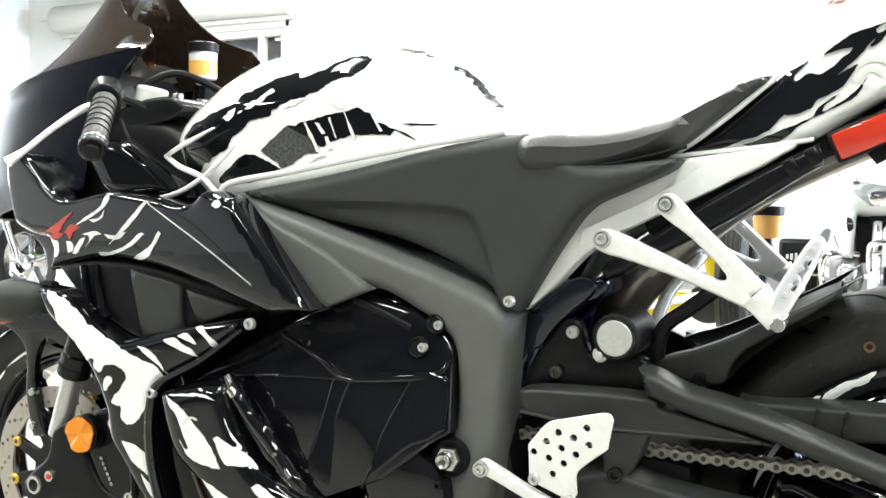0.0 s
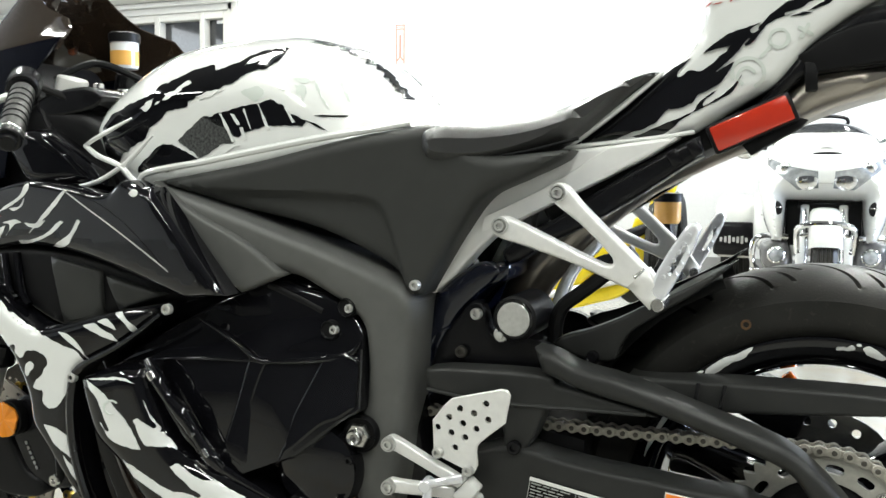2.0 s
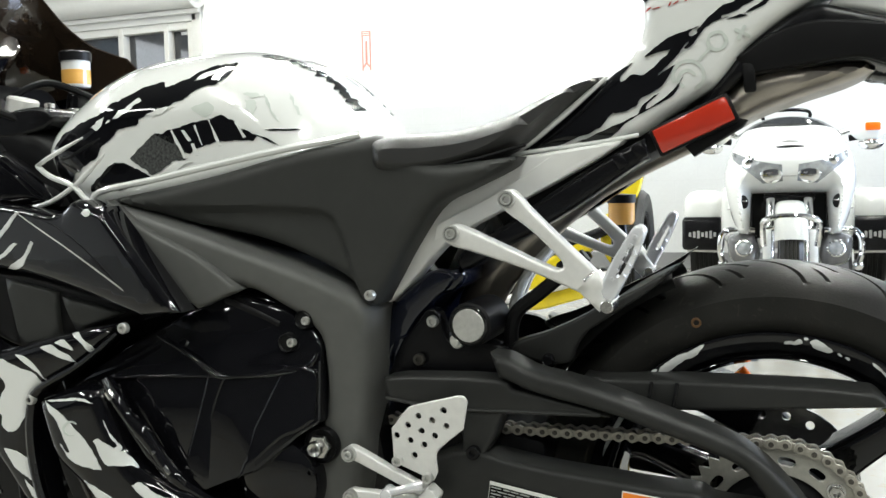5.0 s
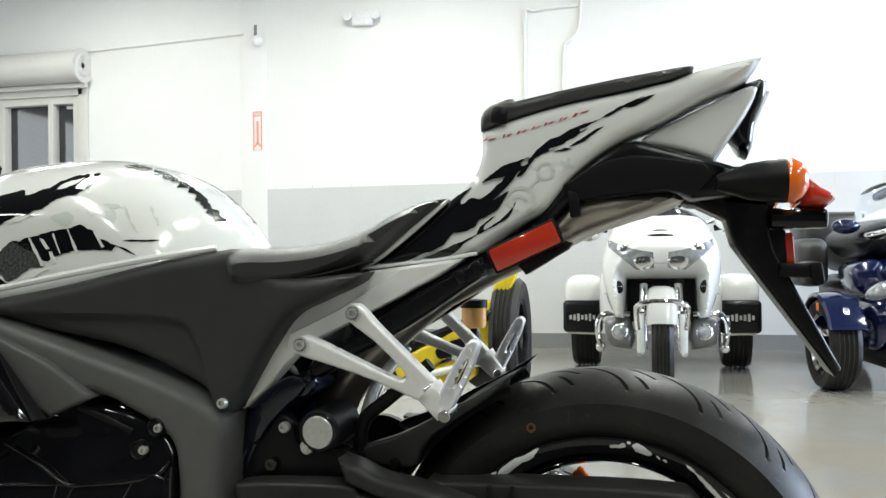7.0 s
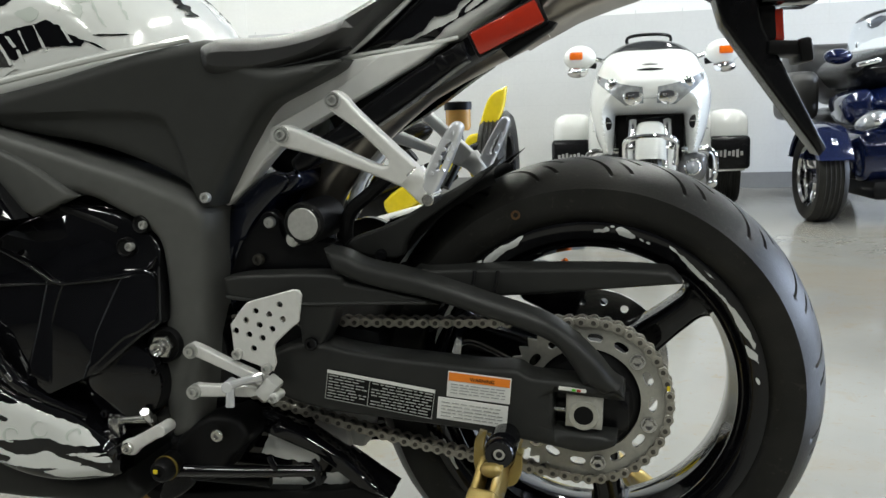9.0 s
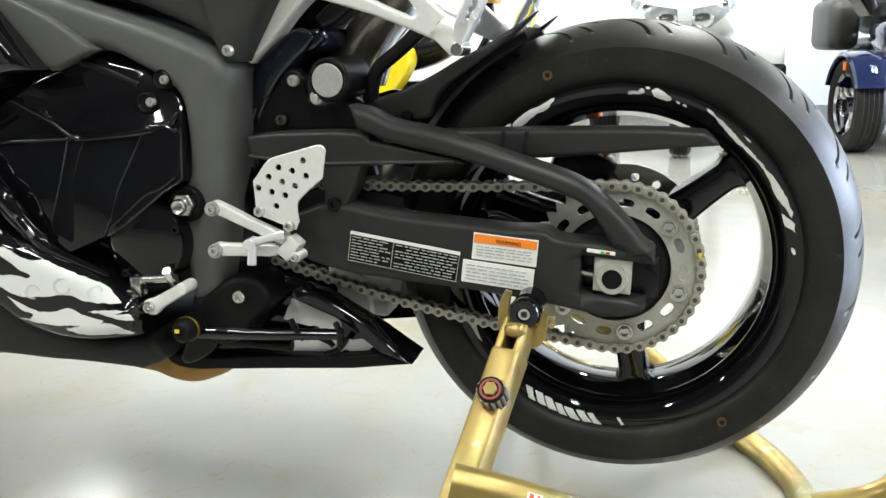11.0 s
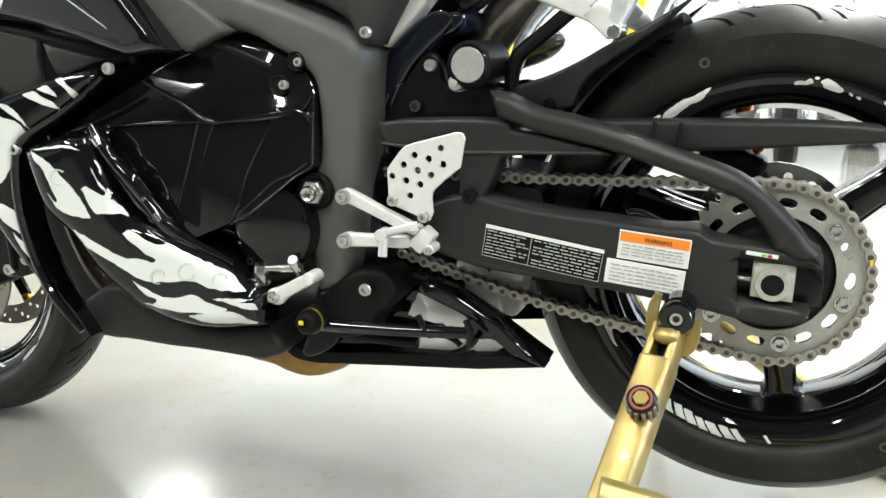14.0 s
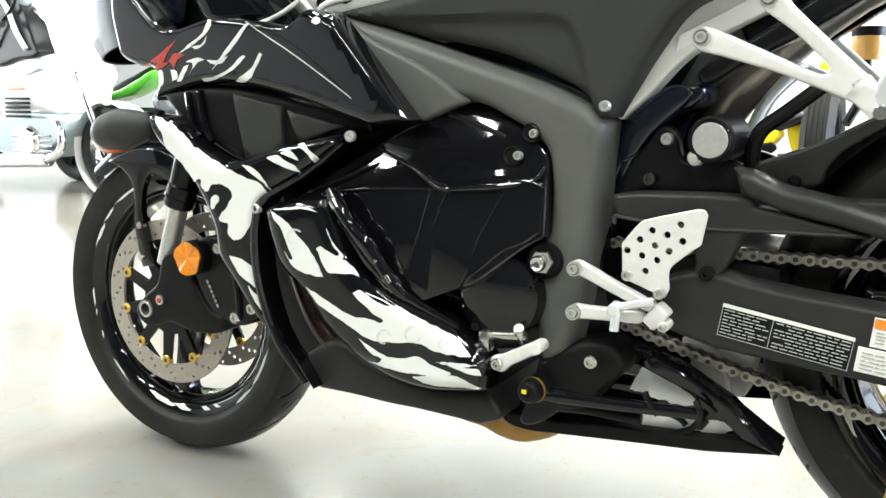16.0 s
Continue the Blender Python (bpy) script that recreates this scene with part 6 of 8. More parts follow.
    part("stalk", join(rod((-0.555, s * 0.205, 0.647), (-0.520, s * 0.190, 0.650), 0.014), rbox(0.030, 0.02, 0.052, pose(-0.540, s * 0.20, 0.648), 0.006)), BLACK_MATTE, sg)
for k in range(6):
    part("caliper_mark", rbox(0.004, 0.002, 0.006, pose(-0.5129 + 0.0042 * k, -0.1275, 0.3821 + -0.0078 * k, 0, -25, 0), 0.0005), LABEL_GREY, bike)


def fender(a0, a1, r, half, wrap, at):
    """A mudguard round a tyre between two angles, its edges wrapped down."""
    bm, rows, n, m = bmesh.new(), [], 24, 14
    for i in range(n + 1):
        a = radians(a0 + (a1 - a0) * i / n)
        row = []
        for j in range(m + 1):
            u = -1 + 2 * j / m
            rr = r - wrap * abs(u) ** 3
            row.append(bm.verts.new((at[0] + rr * math.cos(a), at[1] + half * math.sin(u * math.pi / 2), at[2] + rr * math.sin(a))))
        rows.append(row)
    fs = [bm.faces.new((rows[i][j], rows[i + 1][j], rows[i + 1][j + 1], rows[i][j + 1])) for i in range(n) for j in range(m)]
    bmesh.ops.solidify(bm, geom=fs, thickness=-0.004)
    bmesh.ops.recalc_face_normals(bm, faces=bm.faces)
    return bm


part("front_fender", fender(62, 128, 0.318, 0.070, 0.045, (FX, 0, FZ)), BLACK_GLOSS, bike, "gloss black front mudguard")
pair("fender_arm", plate([(-0.800, 0.575, 1), (-0.720, 0.600), (-0.640, 0.595), (-0.610, 0.560), (-0.640, 0.545), (-0.690, 0.555), (-0.715, 0.500), (-0.705, 0.430), (-0.690, 0.385, 1), (-0.722, 0.380, 1), (-0.735, 0.450), (-0.735, 0.530), (-0.760, 0.560)], -0.082, -0.068, 0.004), BLACK_GLOSS, bike, "gloss black side of the mudguard")
for z in (0.46, 0.40):
    part("fender_bolt", lathe([(0, -0.087), (0.006, -0.087), (0.008, -0.083), (0.008, -0.075)], (-0.718, 0, z), 14), STEEL, bike)

cup = part("fluid_cup", lathe([(0, 0.0), (0.021, 0.0), (0.023, 0.004), (0.023, 0.030), (0.0235, 0.046)], (-0.425, 0.02, 1.000), 28, axis="z"), CUP, bike, "milky fluid reservoir with a black cap")
part("fluid", lathe([(0, 0.002), (0.0234, 0.004), (0.0236, 0.028), (0, 0.028)], (-0.425, 0.02, 1.001), 28, axis="z"), FLUID, cup, "amber fluid")
part("cap", lathe([(0, 0.0), (0.026, 0.0), (0.026, 0.014), (0.022, 0.017), (0, 0.017)], (-0.425, 0.02, 1.044), 28, axis="z"), BLACK_MATTE, cup)
part("cup_foot", rod((-0.425, 0.02, 0.965), (-0.422, 0.02, 0.994), 0.014), ALU, cup)
for k, pts in enumerate(([(-0.46, -0.10, 0.97), (-0.42, -0.06, 1.0), (-0.38, -0.02, 0.985), (-0.37, 0.05, 0.96)], [(-0.45, -0.14, 0.955), (-0.40, -0.12, 0.93), (-0.37, -0.10, 0.88), (-0.36, -0.12, 0.83)], [(-0.47, -0.12, 0.94), (-0.44, -0.13, 0.89), (-0.40, -0.12, 0.85)])):
    part("cable", tube(pts, 0.006, 8), BLACK_MATTE, bike, "black control cable")
part("key_switch", rod((-0.40, -0.01, 0.955), (-0.395, -0.01, 0.985), 0.018), BLACK_SATIN, bike)
part("instrument", rbox(0.05, 0.20, 0.09, pose(-0.55, 0, 0.965, 0, -30, 0), 0.02), BLACK_MATTE, bike, "black instrument housing")
for k, (x, y, z) in enumerate(((-0.40, -0.07, 0.958), (-0.43, -0.09, 0.962), (-0.37, -0.05, 0.95))):
    part("yoke_bolt", rod((x, y, z - 0.01), (x, y, z + 0.008), 0.009), STEEL, bike)
pair("inner_panel", sheet(Surf([(-0.62, 0.80), (-0.55, 0.90), (-0.45, 0.94), (-0.33, 0.90), (-0.24, 0.82), (-0.24, 0.70), (-0.40, 0.70), (-0.58, 0.72)], -0.10, 0.03, 0.03), th=0.02, mirror=False), BLACK_MATTE, bike, "black inner fairing panel")
part("engine_block", join(rbox(0.36, 0.30, 0.26, pose(0.02, 0, 0.47, 0, -10, 0), 0.03), rbox(0.24, 0.28, 0.22, pose(-0.08, 0, 0.64, 0, 30, 0), 0.03)), BLACK_SATIN, bike, "black engine block")
part("airbox", rbox(0.40, 0.24, 0.14, pose(-0.12, 0, 0.79, 0, 6, 0), 0.04), BLACK_MATTE, bike)
part("engine_rear", rbox(0.16, 0.20, 0.26, pose(0.24, 0, 0.46, 0, 0, 0), 0.03), BLACK_SATIN, bike)
part("shock_body", rod((0.27, 0.0, 0.62), (0.33, 0.0, 0.38), 0.036, 20), BLACK_SATIN, bike, "black rear shock absorber")
part("exhaust_pipe", tube([(0.20, 0.06, 0.30), (0.25, 0.07, 0.45), (0.275, 0.02, 0.62), (0.345, -0.01, 0.725), (0.46, 0.0, 0.822), (0.62, 0.0, 0.908)], [0.03, 0.03, 0.032, 0.028, 0.024, 0.034], 16), EXHAUST, bike, "brown tinted exhaust pipe below the seat")
part("rear_cable", tube([(0.363, -0.100, 0.610), (0.364, -0.100, 0.636), (0.373, -0.100, 0.658), (0.398, -0.100, 0.678), (0.430, -0.100, 0.704), (0.462, -0.100, 0.730)], 0.0095, 10), BLACK_MATTE, bike, "thick black hose")
part("battery_tray", rbox(0.28, 0.16, 0.06, pose(0.46, 0, 0.840, 0, -28, 0), 0.02), BLACK_MATTE, bike)
for x, z in ((0.531, 0.857), (0.508, 0.846)):
    pair("tray_clip", rbox(0.015, 0.012, 0.022, pose(x, -0.117, z, 0, -30, 0), 0.004), BLACK_SATIN, bike)

# footrests
def cap_bolt(name, x, z, y, r, parent, s=-1):
    """A flanged socket bolt: bright rim, dark groove, domed head."""
    d = s * 1.0
    return part(name, lathe([(0, y + d * 0.001), (r * 0.30, y + d * 0.001), (r * 0.36, y + d * 0.005), (r * 0.60, y + d * 0.005), (r * 0.66, y + d * 0.001), (r * 0.72, y - d * 0.001), (r * 0.78, y + d * 0.0025), (r * 0.96, y + d * 0.0025), (r, y), (r, y - d * 0.012)], (x, 0, z), 24), BRUSHED, parent)


for s in (-1, 1):
    m = plate([(0.374, 0.798), (0.377, 0.810), (0.388, 0.815), (0.399, 0.809), (0.414, 0.792), (0.450, 0.757), (0.491, 0.718, 1), (0.496, 0.712, 1), (0.478, 0.690, 1), (0.470, 0.694), (0.401, 0.722), (0.340, 0.741), (0.311, 0.750), (0.304, 0.762), (0.314, 0.774), (0.329, 0.772), (0.374, 0.752), (0.436, 0.724), (0.450, 0.722), (0.450, 0.730), (0.414, 0.766)], *((-0.193, -0.176) if s < 0 else (0.176, 0.193)), 0.005)
    j = plate([(0.471, 0.699, 1), (0.492, 0.720, 1), (0.514, 0.688, 1), (0.496, 0.674, 1)], *((-0.208, -0.172) if s < 0 else (0.172, 0.208)), 0.003)
    g = plate([(0.496, 0.700), (0.530, 0.764), (0.541, 0.773), (0.548, 0.764), (0.514, 0.690), (0.505, 0.686)], *((-0.208, -0.186) if s < 0 else (0.186, 0.208)), 0.005, [smooth([(0.515, 0.716), (0.532, 0.750), (0.536, 0.748), (0.519, 0.714)], 3)])
    h = part("pillion_hanger", m, ALU, bike, "silver forked pillion footrest bracket")
    for x, z in ((0.386, 0.803), (0.316, 0.763)):
        cap_bolt("hanger_bolt", x, z, s * 0.194, 0.0105, h, s)
    part("peg_joint", j, ALU, h)
    peg = part("pillion_peg", g, POLISHED, h, "folded chrome pillion peg")
    for k in range(6):
        part("peg_tooth", rod((0.511 + 0.0052 * k, s * 0.197 - 0.009, 0.712 + 0.0095 * k), (0.511 + 0.0052 * k, s * 0.197 - 0.014, 0.712 + 0.0095 * k), 0.0028, 8), POLISHED, peg)
    part("peg_pin", rod((0.506, s * 0.17, 0.681), (0.506, s * 0.216, 0.681), 0.0075), STEEL, h)
    part("peg_pin", rod((0.478, s * 0.19, 0.706), (0.490, s * 0.19, 0.716), 0.0060), STEEL, h)
hl = [circle(x, z, 0.0042, 12) for x, z in ((0.309, 0.551), (0.276, 0.542), (0.294, 0.538), (0.312, 0.532), (0.262, 0.530), (0.280, 0.524), (0.297, 0.519), (0.247, 0.516), (0.265, 0.511), (0.283, 0.507), (0.270, 0.493))]
step_ = part("footrest_bracket", join(plate([(0.174, 0.488), (0.180, 0.497), (0.191, 0.496), (0.236, 0.475), (0.276, 0.457), (0.282, 0.449), (0.275, 0.444), (0.232, 0.461), (0.188, 0.479), (0.178, 0.481)], -0.218, -0.206, 0.003),
                                      plate([(0.174, 0.434), (0.181, 0.442), (0.192, 0.442), (0.236, 0.442), (0.266, 0.443), (0.272, 0.435), (0.264, 0.428), (0.236, 0.427), (0.192, 0.425), (0.178, 0.426)], -0.217, -0.206, 0.003)), ALU, bike, "silver rider footrest bracket")
part("peg_hinge", join(rbox(0.020, 0.026, 0.030, pose(0.286, -0.212, 0.440, 0, 40, 0), 0.004), rod((0.296, -0.226, 0.430), (0.296, -0.200, 0.430), 0.0065), rod((0.276, -0.224, 0.452), (0.276, -0.200, 0.452), 0.0055)), ALU_CAST, step_)
part("heel_plate", plate(HEEL, -0.216, -0.212, 0.0012, hl, n=4, step=0.01), ALU, step_, "drilled aluminium heel plate")
for x, z in ((0.183, 0.488), (0.183, 0.433)):
    cap_bolt("bracket_bolt", x, z, -0.221, 0.0095, step_)
for x, z, r in ((0.252, 0.488, 0.0068), (0.291, 0.470, 0.0068), (0.296, 0.430, 0.0050)):
    bolt("bracket_bolt", x, z, -0.226, r, BRUSHED, step_)
part("rider_peg", join(rod((0.241, -0.230, 0.450), (0.241, -0.236, 0.420), 0.0058), rod((0.236, -0.214, 0.446), (0.239, -0.238, 0.446), 0.0075), tube([(0.236, -0.232, 0.447), (0.258, -0.230, 0.453), (0.282, -0.222, 0.458)], [0.0062, 0.0050, 0.0062], 10)), POLISHED, bike, "folded polished rider peg")
part("pivot_well", lathe([(0.015, -0.196), (0.0205, -0.197), (0.0225, -0.201), (0.0240, -0.199), (0.0245, -0.185)], (0.133, 0, 0.489), 32), BLACK_MATTE, bike, "dark round well of the swingarm pivot")
part("swingarm_pivot", join(lathe([(0.0048, -0.206), (0.0048, -0.215), (0.0085, -0.217), (0.0105, -0.214), (0.0110, -0.205)], (0.131, 0, 0.488), 24), lathe([(0.010, -0.208), (0.0150, -0.208), (0.0168, -0.205), (0.0168, -0.18)], (0.133, 0, 0.489), 6)), STEEL, bike, "bright hollow swingarm pivot nut")
part("pivot_bore", lathe([(0, -0.2065), (0.005, -0.2065), (0.005, -0.20)], (0.131, 0, 0.488), 16), BLACK_MATTE, bike)
shift = part("gear_lever", plate([(0.076, 0.346), (0.090, 0.343), (0.100, 0.352), (0.140, 0.376), (0.149, 0.386), (0.143, 0.394), (0.130, 0.388), (0.088, 0.366), (0.074, 0.360)], -0.226, -0.216, 0.003), ALU, bike, "silver gear change lever")
part("lever_tip", rod((0.143, -0.215, 0.386), (0.143, -0.245, 0.386), 0.008), ALU, shift)
bolt("lever_bolt", 0.084, 0.354, -0.227, 0.008, STEEL, shift)
part("lever_link", join(rod((0.060, -0.212, 0.386), (0.118, -0.212, 0.392), 0.006), rod((0.110, -0.20, 0.378), (0.112, -0.225, 0.405), 0.007), rbox(0.018, 0.02, 0.03, pose(0.060, -0.212, 0.378), 0.005)), STEEL, shift)
part("sensor", join(lathe([(0, -0.228), (0.005, -0.228), (0.006, -0.231), (0.011, -0.231), (0.015, -0.226), (0.017, -0.21), (0.017, -0.17)], (0.128, 0, 0.322), 24)), BLACK_MATTE, bike, "round black side stand switch")
part("sensor_mark", rbox(0.007, 0.002, 0.006, pose(0.124, -0.2315, 0.324), 0.001), YELLOW, bike)
part("sensor_ring", lathe([(0.0172, -0.214), (0.0178, -0.213), (0.0178, -0.211), (0.0172, -0.210)], (0.1285, 0, 0.322), 24), material("yellow_ring", (0.13, 0.095, 0.012), 0.6), bike)
pair("belly_edge", plate([(0.046, 0.282, 1), (0.070, 0.264), (0.092, 0.262), (0.142, 0.263), (0.221, 0.271), (0.324, 0.276, 1), (0.384, 0.284, 1), (0.423, 0.271, 1), (0.339, 0.259, 1), (0.230, 0.251), (0.142, 0.244), (0.092, 0.241), (0.060, 0.250)], -0.155, -0.125, 0.004), BLACK_MATTE, bike, "black lower edge of the belly fairing")
pair("belly_blade", plate([(0.248, 0.362, 1), (0.271, 0.373, 1), (0.303, 0.363, 1), (0.366, 0.328, 1), (0.426, 0.274, 1), (0.384, 0.287, 1), (0.325, 0.332, 1)], -0.166, -0.125, 0.004), BLACK_GLOSS, bike, "pointed gloss blade of the belly fairing")
for pts in ([(0.268, -0.188, 0.336), (0.274, -0.190, 0.325), (0.284, -0.186, 0.308)], [(0.330, -0.186, 0.334), (0.337, -0.190, 0.322), (0.336, -0.188, 0.302), (0.344, -0.184, 0.312)], [(0.290, -0.150, 0.300), (0.305, -0.150, 0.294), (0.312, -0.150, 0.288)], [(0.330, -0.150, 0.300), (0.318, -0.150, 0.284), (0.300, -0.150, 0.276)]):
    part("stand_tang", tube(pts, 0.0042, 8), BLACK_SATIN, bike, "thin black tang on the side stand")
stand_leg = part("side_stand", tube([(0.130, -0.195, 0.312), (0.238, -0.187, 0.313), (0.338, -0.182, 0.317)], [0.010, 0.0085, 0.0075], 12), BLACK_GLOSS, bike, "black side stand folded back")
part("spring", rod((0.15, -0.17, 0.296), (0.26, -0.17, 0.292), 0.008), BLACK_MATTE, stand_leg)
lk = part("link_plate", plate([(0.225, 0.385), (0.270, 0.392), (0.325, 0.380), (0.350, 0.340), (0.345, 0.300), (0.318, 0.305), (0.300, 0.335), (0.250, 0.350)], -0.100, -0.088, 0.004, [smooth([(0.262, 0.372), (0.300, 0.362), (0.300, 0.352), (0.265, 0.358)])]), ALU_CAST, bike, "cast suspension link plate")
bolt("link_bolt", 0.328, 0.324, -0.102, 0.012, STEEL, lk)
part("link_body", rbox(0.05, 0.06, 0.10, pose(0.355, -0.06, 0.365, 0, 10, 0), 0.01), ALU_CAST, bike)
bolt("crank_bolt", 0.200, 0.366, -0.196, 0.009, STEEL, bike)
part("sprocket_cover", plate([(0.140, 0.300), (0.130, 0.345), (0.155, 0.372), (0.190, 0.390), (0.225, 0.386), (0.240, 0.360), (0.215, 0.330), (0.19, 0.30)], -0.192, -0.12, 0.01), BLACK_MATTE, bike, "black front sprocket cover")
part("lower_frame", plate([(0.125, 0.360, 1), (0.165, 0.365, 1), (0.160, 0.300), (0.130, 0.270), (0.100, 0.265), (0.110, 0.300)], -0.190, -0.13, 0.008), BLACK_SATIN, bike)

# rear shock reservoir and pivot plates
res = part("shock_reservoir", join(rod((0.325, -0.160, 0.646), (0.330, -0.082, 0.648), 0.0285, 36, 0.003), tube([(0.335, -0.11, 0.60), (0.34, -0.10, 0.58), (0.35, -0.06, 0.56)], 0.016)), BLACK_MATTE, bike, "black shock reservoir with a bright cap")
away = (Vector((0.325, -0.160, 0.646)) - Vector((0.330, -0.082, 0.648))).normalized()
face = Vector((0.325, -0.160, 0.646))
part("cap_ring", rod(face - away * 0.004, face + away * 0.0012, 0.0246, 40, 0.001), BLACK_GLOSS, res)
part("reservoir_cap", join(rod(face, face + away * 0.0030, 0.0212, 40, 0.0012), rod(face + away * 0.003, face + away * 0.0036, 0.0018, 10)), BRUSHED, res, "brushed round cap")
part("reservoir_knob", join(rod((0.309, -0.140, 0.626), (0.306, -0.156, 0.624), 0.0095), rod((0.3065, -0.155, 0.6242), (0.3058, -0.160, 0.6238), 0.005, 8)), BRUSHED, res)
pp = pair("pivot_plate", plate([(0.198, 0.570, 1), (0.219, 0.614), (0.241, 0.643), (0.254, 0.658), (0.267, 0.660), (0.276, 0.648), (0.284, 0.622), (0.300, 0.616), (0.331, 0.622), (0.362, 0.612), (0.385, 0.587), (0.360, 0.572, 1)], -0.125, -0.105, 0.005), BLACK_SATIN, bike, "black suspension pivot plate")[0]
bolt("plate_bolt", 0.266, 0.645, -0.130, 0.0078, BRUSHED, pp)
bolt("plate_bolt", 0.246, 0.594, -0.130, 0.0080, CHAIN_DARK, pp)
# inner frame is black; its blue is a reflection put into the colour
part("frame_tube", plate([(0.190, 0.655, 1), (0.245, 0.690), (0.300, 0.712), (0.300, 0.690), (0.262, 0.672), (0.225, 0.630), (0.200, 0.590), (0.200, 0.350), (0.185, 0.350)], -0.115, 0.115, 0.006), BLACK_BLUE_SHEEN, bike, "gloss black inner frame with a blue reflection in its colour")
pair("inner_plate", plate([(0.203, 0.664, 1), (0.232, 0.690), (0.270, 0.712), (0.292, 0.700), (0.262, 0.668), (0.236, 0.640), (0.214, 0.600), (0.200, 0.560, 1)], -0.120, -0.105, 0.006), BLACK_BLUE_SHEEN, bike, "gloss black plate inside the frame with a blue reflection in its colour")
# thin tube added to catch the curved highlight on the plate
pair("highlight_lip", tube([(0.204, -0.119, 0.612), (0.222, -0.121, 0.622), (0.246, -0.120, 0.622), (0.262, -0.118, 0.616)], [0.001, 0.002, 0.002, 0.001], 8), BLACK_BLUE_SHEEN, bike)
part("heat_guard", sheet(Surf([(0.330, 0.632, 1), (0.352, 0.690), (0.395, 0.740), (0.405, 0.735), (0.366, 0.688), (0.345, 0.632, 1)], -0.015, 0.01, 0.006), th=0.01), WHITE_GLOSS, bike, "pale inner guard behind the shock")

# ---- motorcycle: swingarm and final drive ----
arm = pair("swingarm", plate(SWING, -0.178, -0.128, 0.008), ARM_BLACK, bike, "black swingarm")[0]
part("arm_cross", rbox(0.16, 0.24, 0.10, pose(0.33, 0, 0.455, 0, 6, 0), 0.02), BLACK_MATTE, bike)
part("arm_inner", plate([(0.625, 0.440, 1), (0.74, 0.425, 1), (0.74, 0.375, 1), (0.625, 0.375, 1)], -0.140, -0.120, 0.003), BLACK_SATIN, arm)
pair("arm_brace", plate(BRACE, -0.184, -0.138, 0.012), ARM_BLACK, bike, "black diagonal brace of the swingarm")
pair("upper_arm", plate(UPPER_ARM, -0.174, -0.135, 0.006), ARM_BLACK, bike, "black upper box of the swingarm")
pair("arm_crease", tube([(0.216, -0.1735, 0.551), (0.300, -0.1740, 0.5425), (0.400, -0.1740, 0.5445), (0.490, -0.1735, 0.5465)], 0.0025, 8), ARM_BLACK, bike)
gd = part("chain_guard", plate(GUARD, -0.128, -0.070, 0.006), ARM_BLACK, bike, "black chain guard with a long tail")
for x in (0.545, 0.575):
    part("cable_clip", tube([(x, -0.131, 0.580), (x - 0.004, -0.133, 0.555), (x - 0.012, -0.132, 0.535)], 0.0025, 6), BLACK_SATIN, gd)
bolt("brace_bolt", 0.333, 0.490, -0.176, 0.009, BLACK_SATIN, bike)
hug = part("rear_hugger", fender(112, 152, 0.327, 0.092, 0.02, (RX, 0, RZ)), ARM_BLACK, bike, "black rear mudguard hugging the tyre")
pair("hugger_side", plate([(0.363, 0.614), (0.412, 0.633), (0.449, 0.650), (0.485, 0.670), (0.520, 0.687), (0.554, 0.707), (0.584, 0.726, 1), (0.561, 0.704), (0.534, 0.682), (0.506, 0.663), (0.481, 0.646), (0.462, 0.632), (0.449, 0.613), (0.440, 0.594), (0.404, 0.594), (0.371, 0.604)], -0.112, -0.090, 0.005), ARM_BLACK, bike, "pointed side flank of the rear mudguard")
part("hugger_bolt", lathe([(0, -0.120), (0.006, -0.120), (0.008, -0.116), (0.008, -0.108)], (0.415, 0, 0.598), 14), BLACK_SATIN, hug)
part("axle_block", plate([(0.664, 0.432, 1), (0.709, 0.428, 1), (0.707, 0.386, 1), (0.662, 0.390, 1)], -0.172, -0.12, 0.003, [circle(RX, RZ, 0.012, 24)]), SPROCKET, arm, "bright axle adjuster block")
part("axle_face", lathe([(0.012, -0.160), (0.0125, -0.174), (0.018, -0.174), (0.020, -0.170)], (RX, 0, RZ), 32), SPROCKET, arm)
part("axle_bore", lathe([(0, -0.140), (0.0125, -0.140), (0.0125, -0.172)], (RX, 0, RZ), 24), BLACK_MATTE, arm)
part("adjuster", join(rod((0.632, -0.158, 0.410), (0.662, -0.158, 0.407), 0.0035), rod((0.626, -0.158, 0.4105), (0.636, -0.158, 0.4095), 0.008, 6)), STEEL, arm, "bright chain adjuster bolt")
part("gauge_label", rbox(0.034, 0.002, 0.0045, pose(0.672, -0.1795, 0.4405, 0, 6, 0), 0.0005), LABEL_WHITE, arm)
part("gauge_mark", rbox(0.005, 0.002, 0.003, pose(0.674, -0.181, 0.4402, 0, 6, 0), 0.0005), GREEN, arm)
part("gauge_mark", rbox(0.005, 0.002, 0.003, pose(0.680, -0.181, 0.4396, 0, 6, 0), 0.0005), RED_PAINT, arm)


def label_plate(name, x0, z0, x1, z1, h, mat, y=-0.1795):
    """A thin sticker whose top edge runs from (x0, z0) to (x1, z1)."""
    a = math.degrees(math.atan2(z0 - z1, x1 - x0))
    l = math.hypot(x1 - x0, z1 - z0)
    m = pose(x0, y, z0, 0, a, 0)
    return part(name, rbox(l, 0.0012, h, m @ Matrix.Translation((l / 2, 0, -h / 2)), 0.0005, 1), mat, arm, ""), m, l


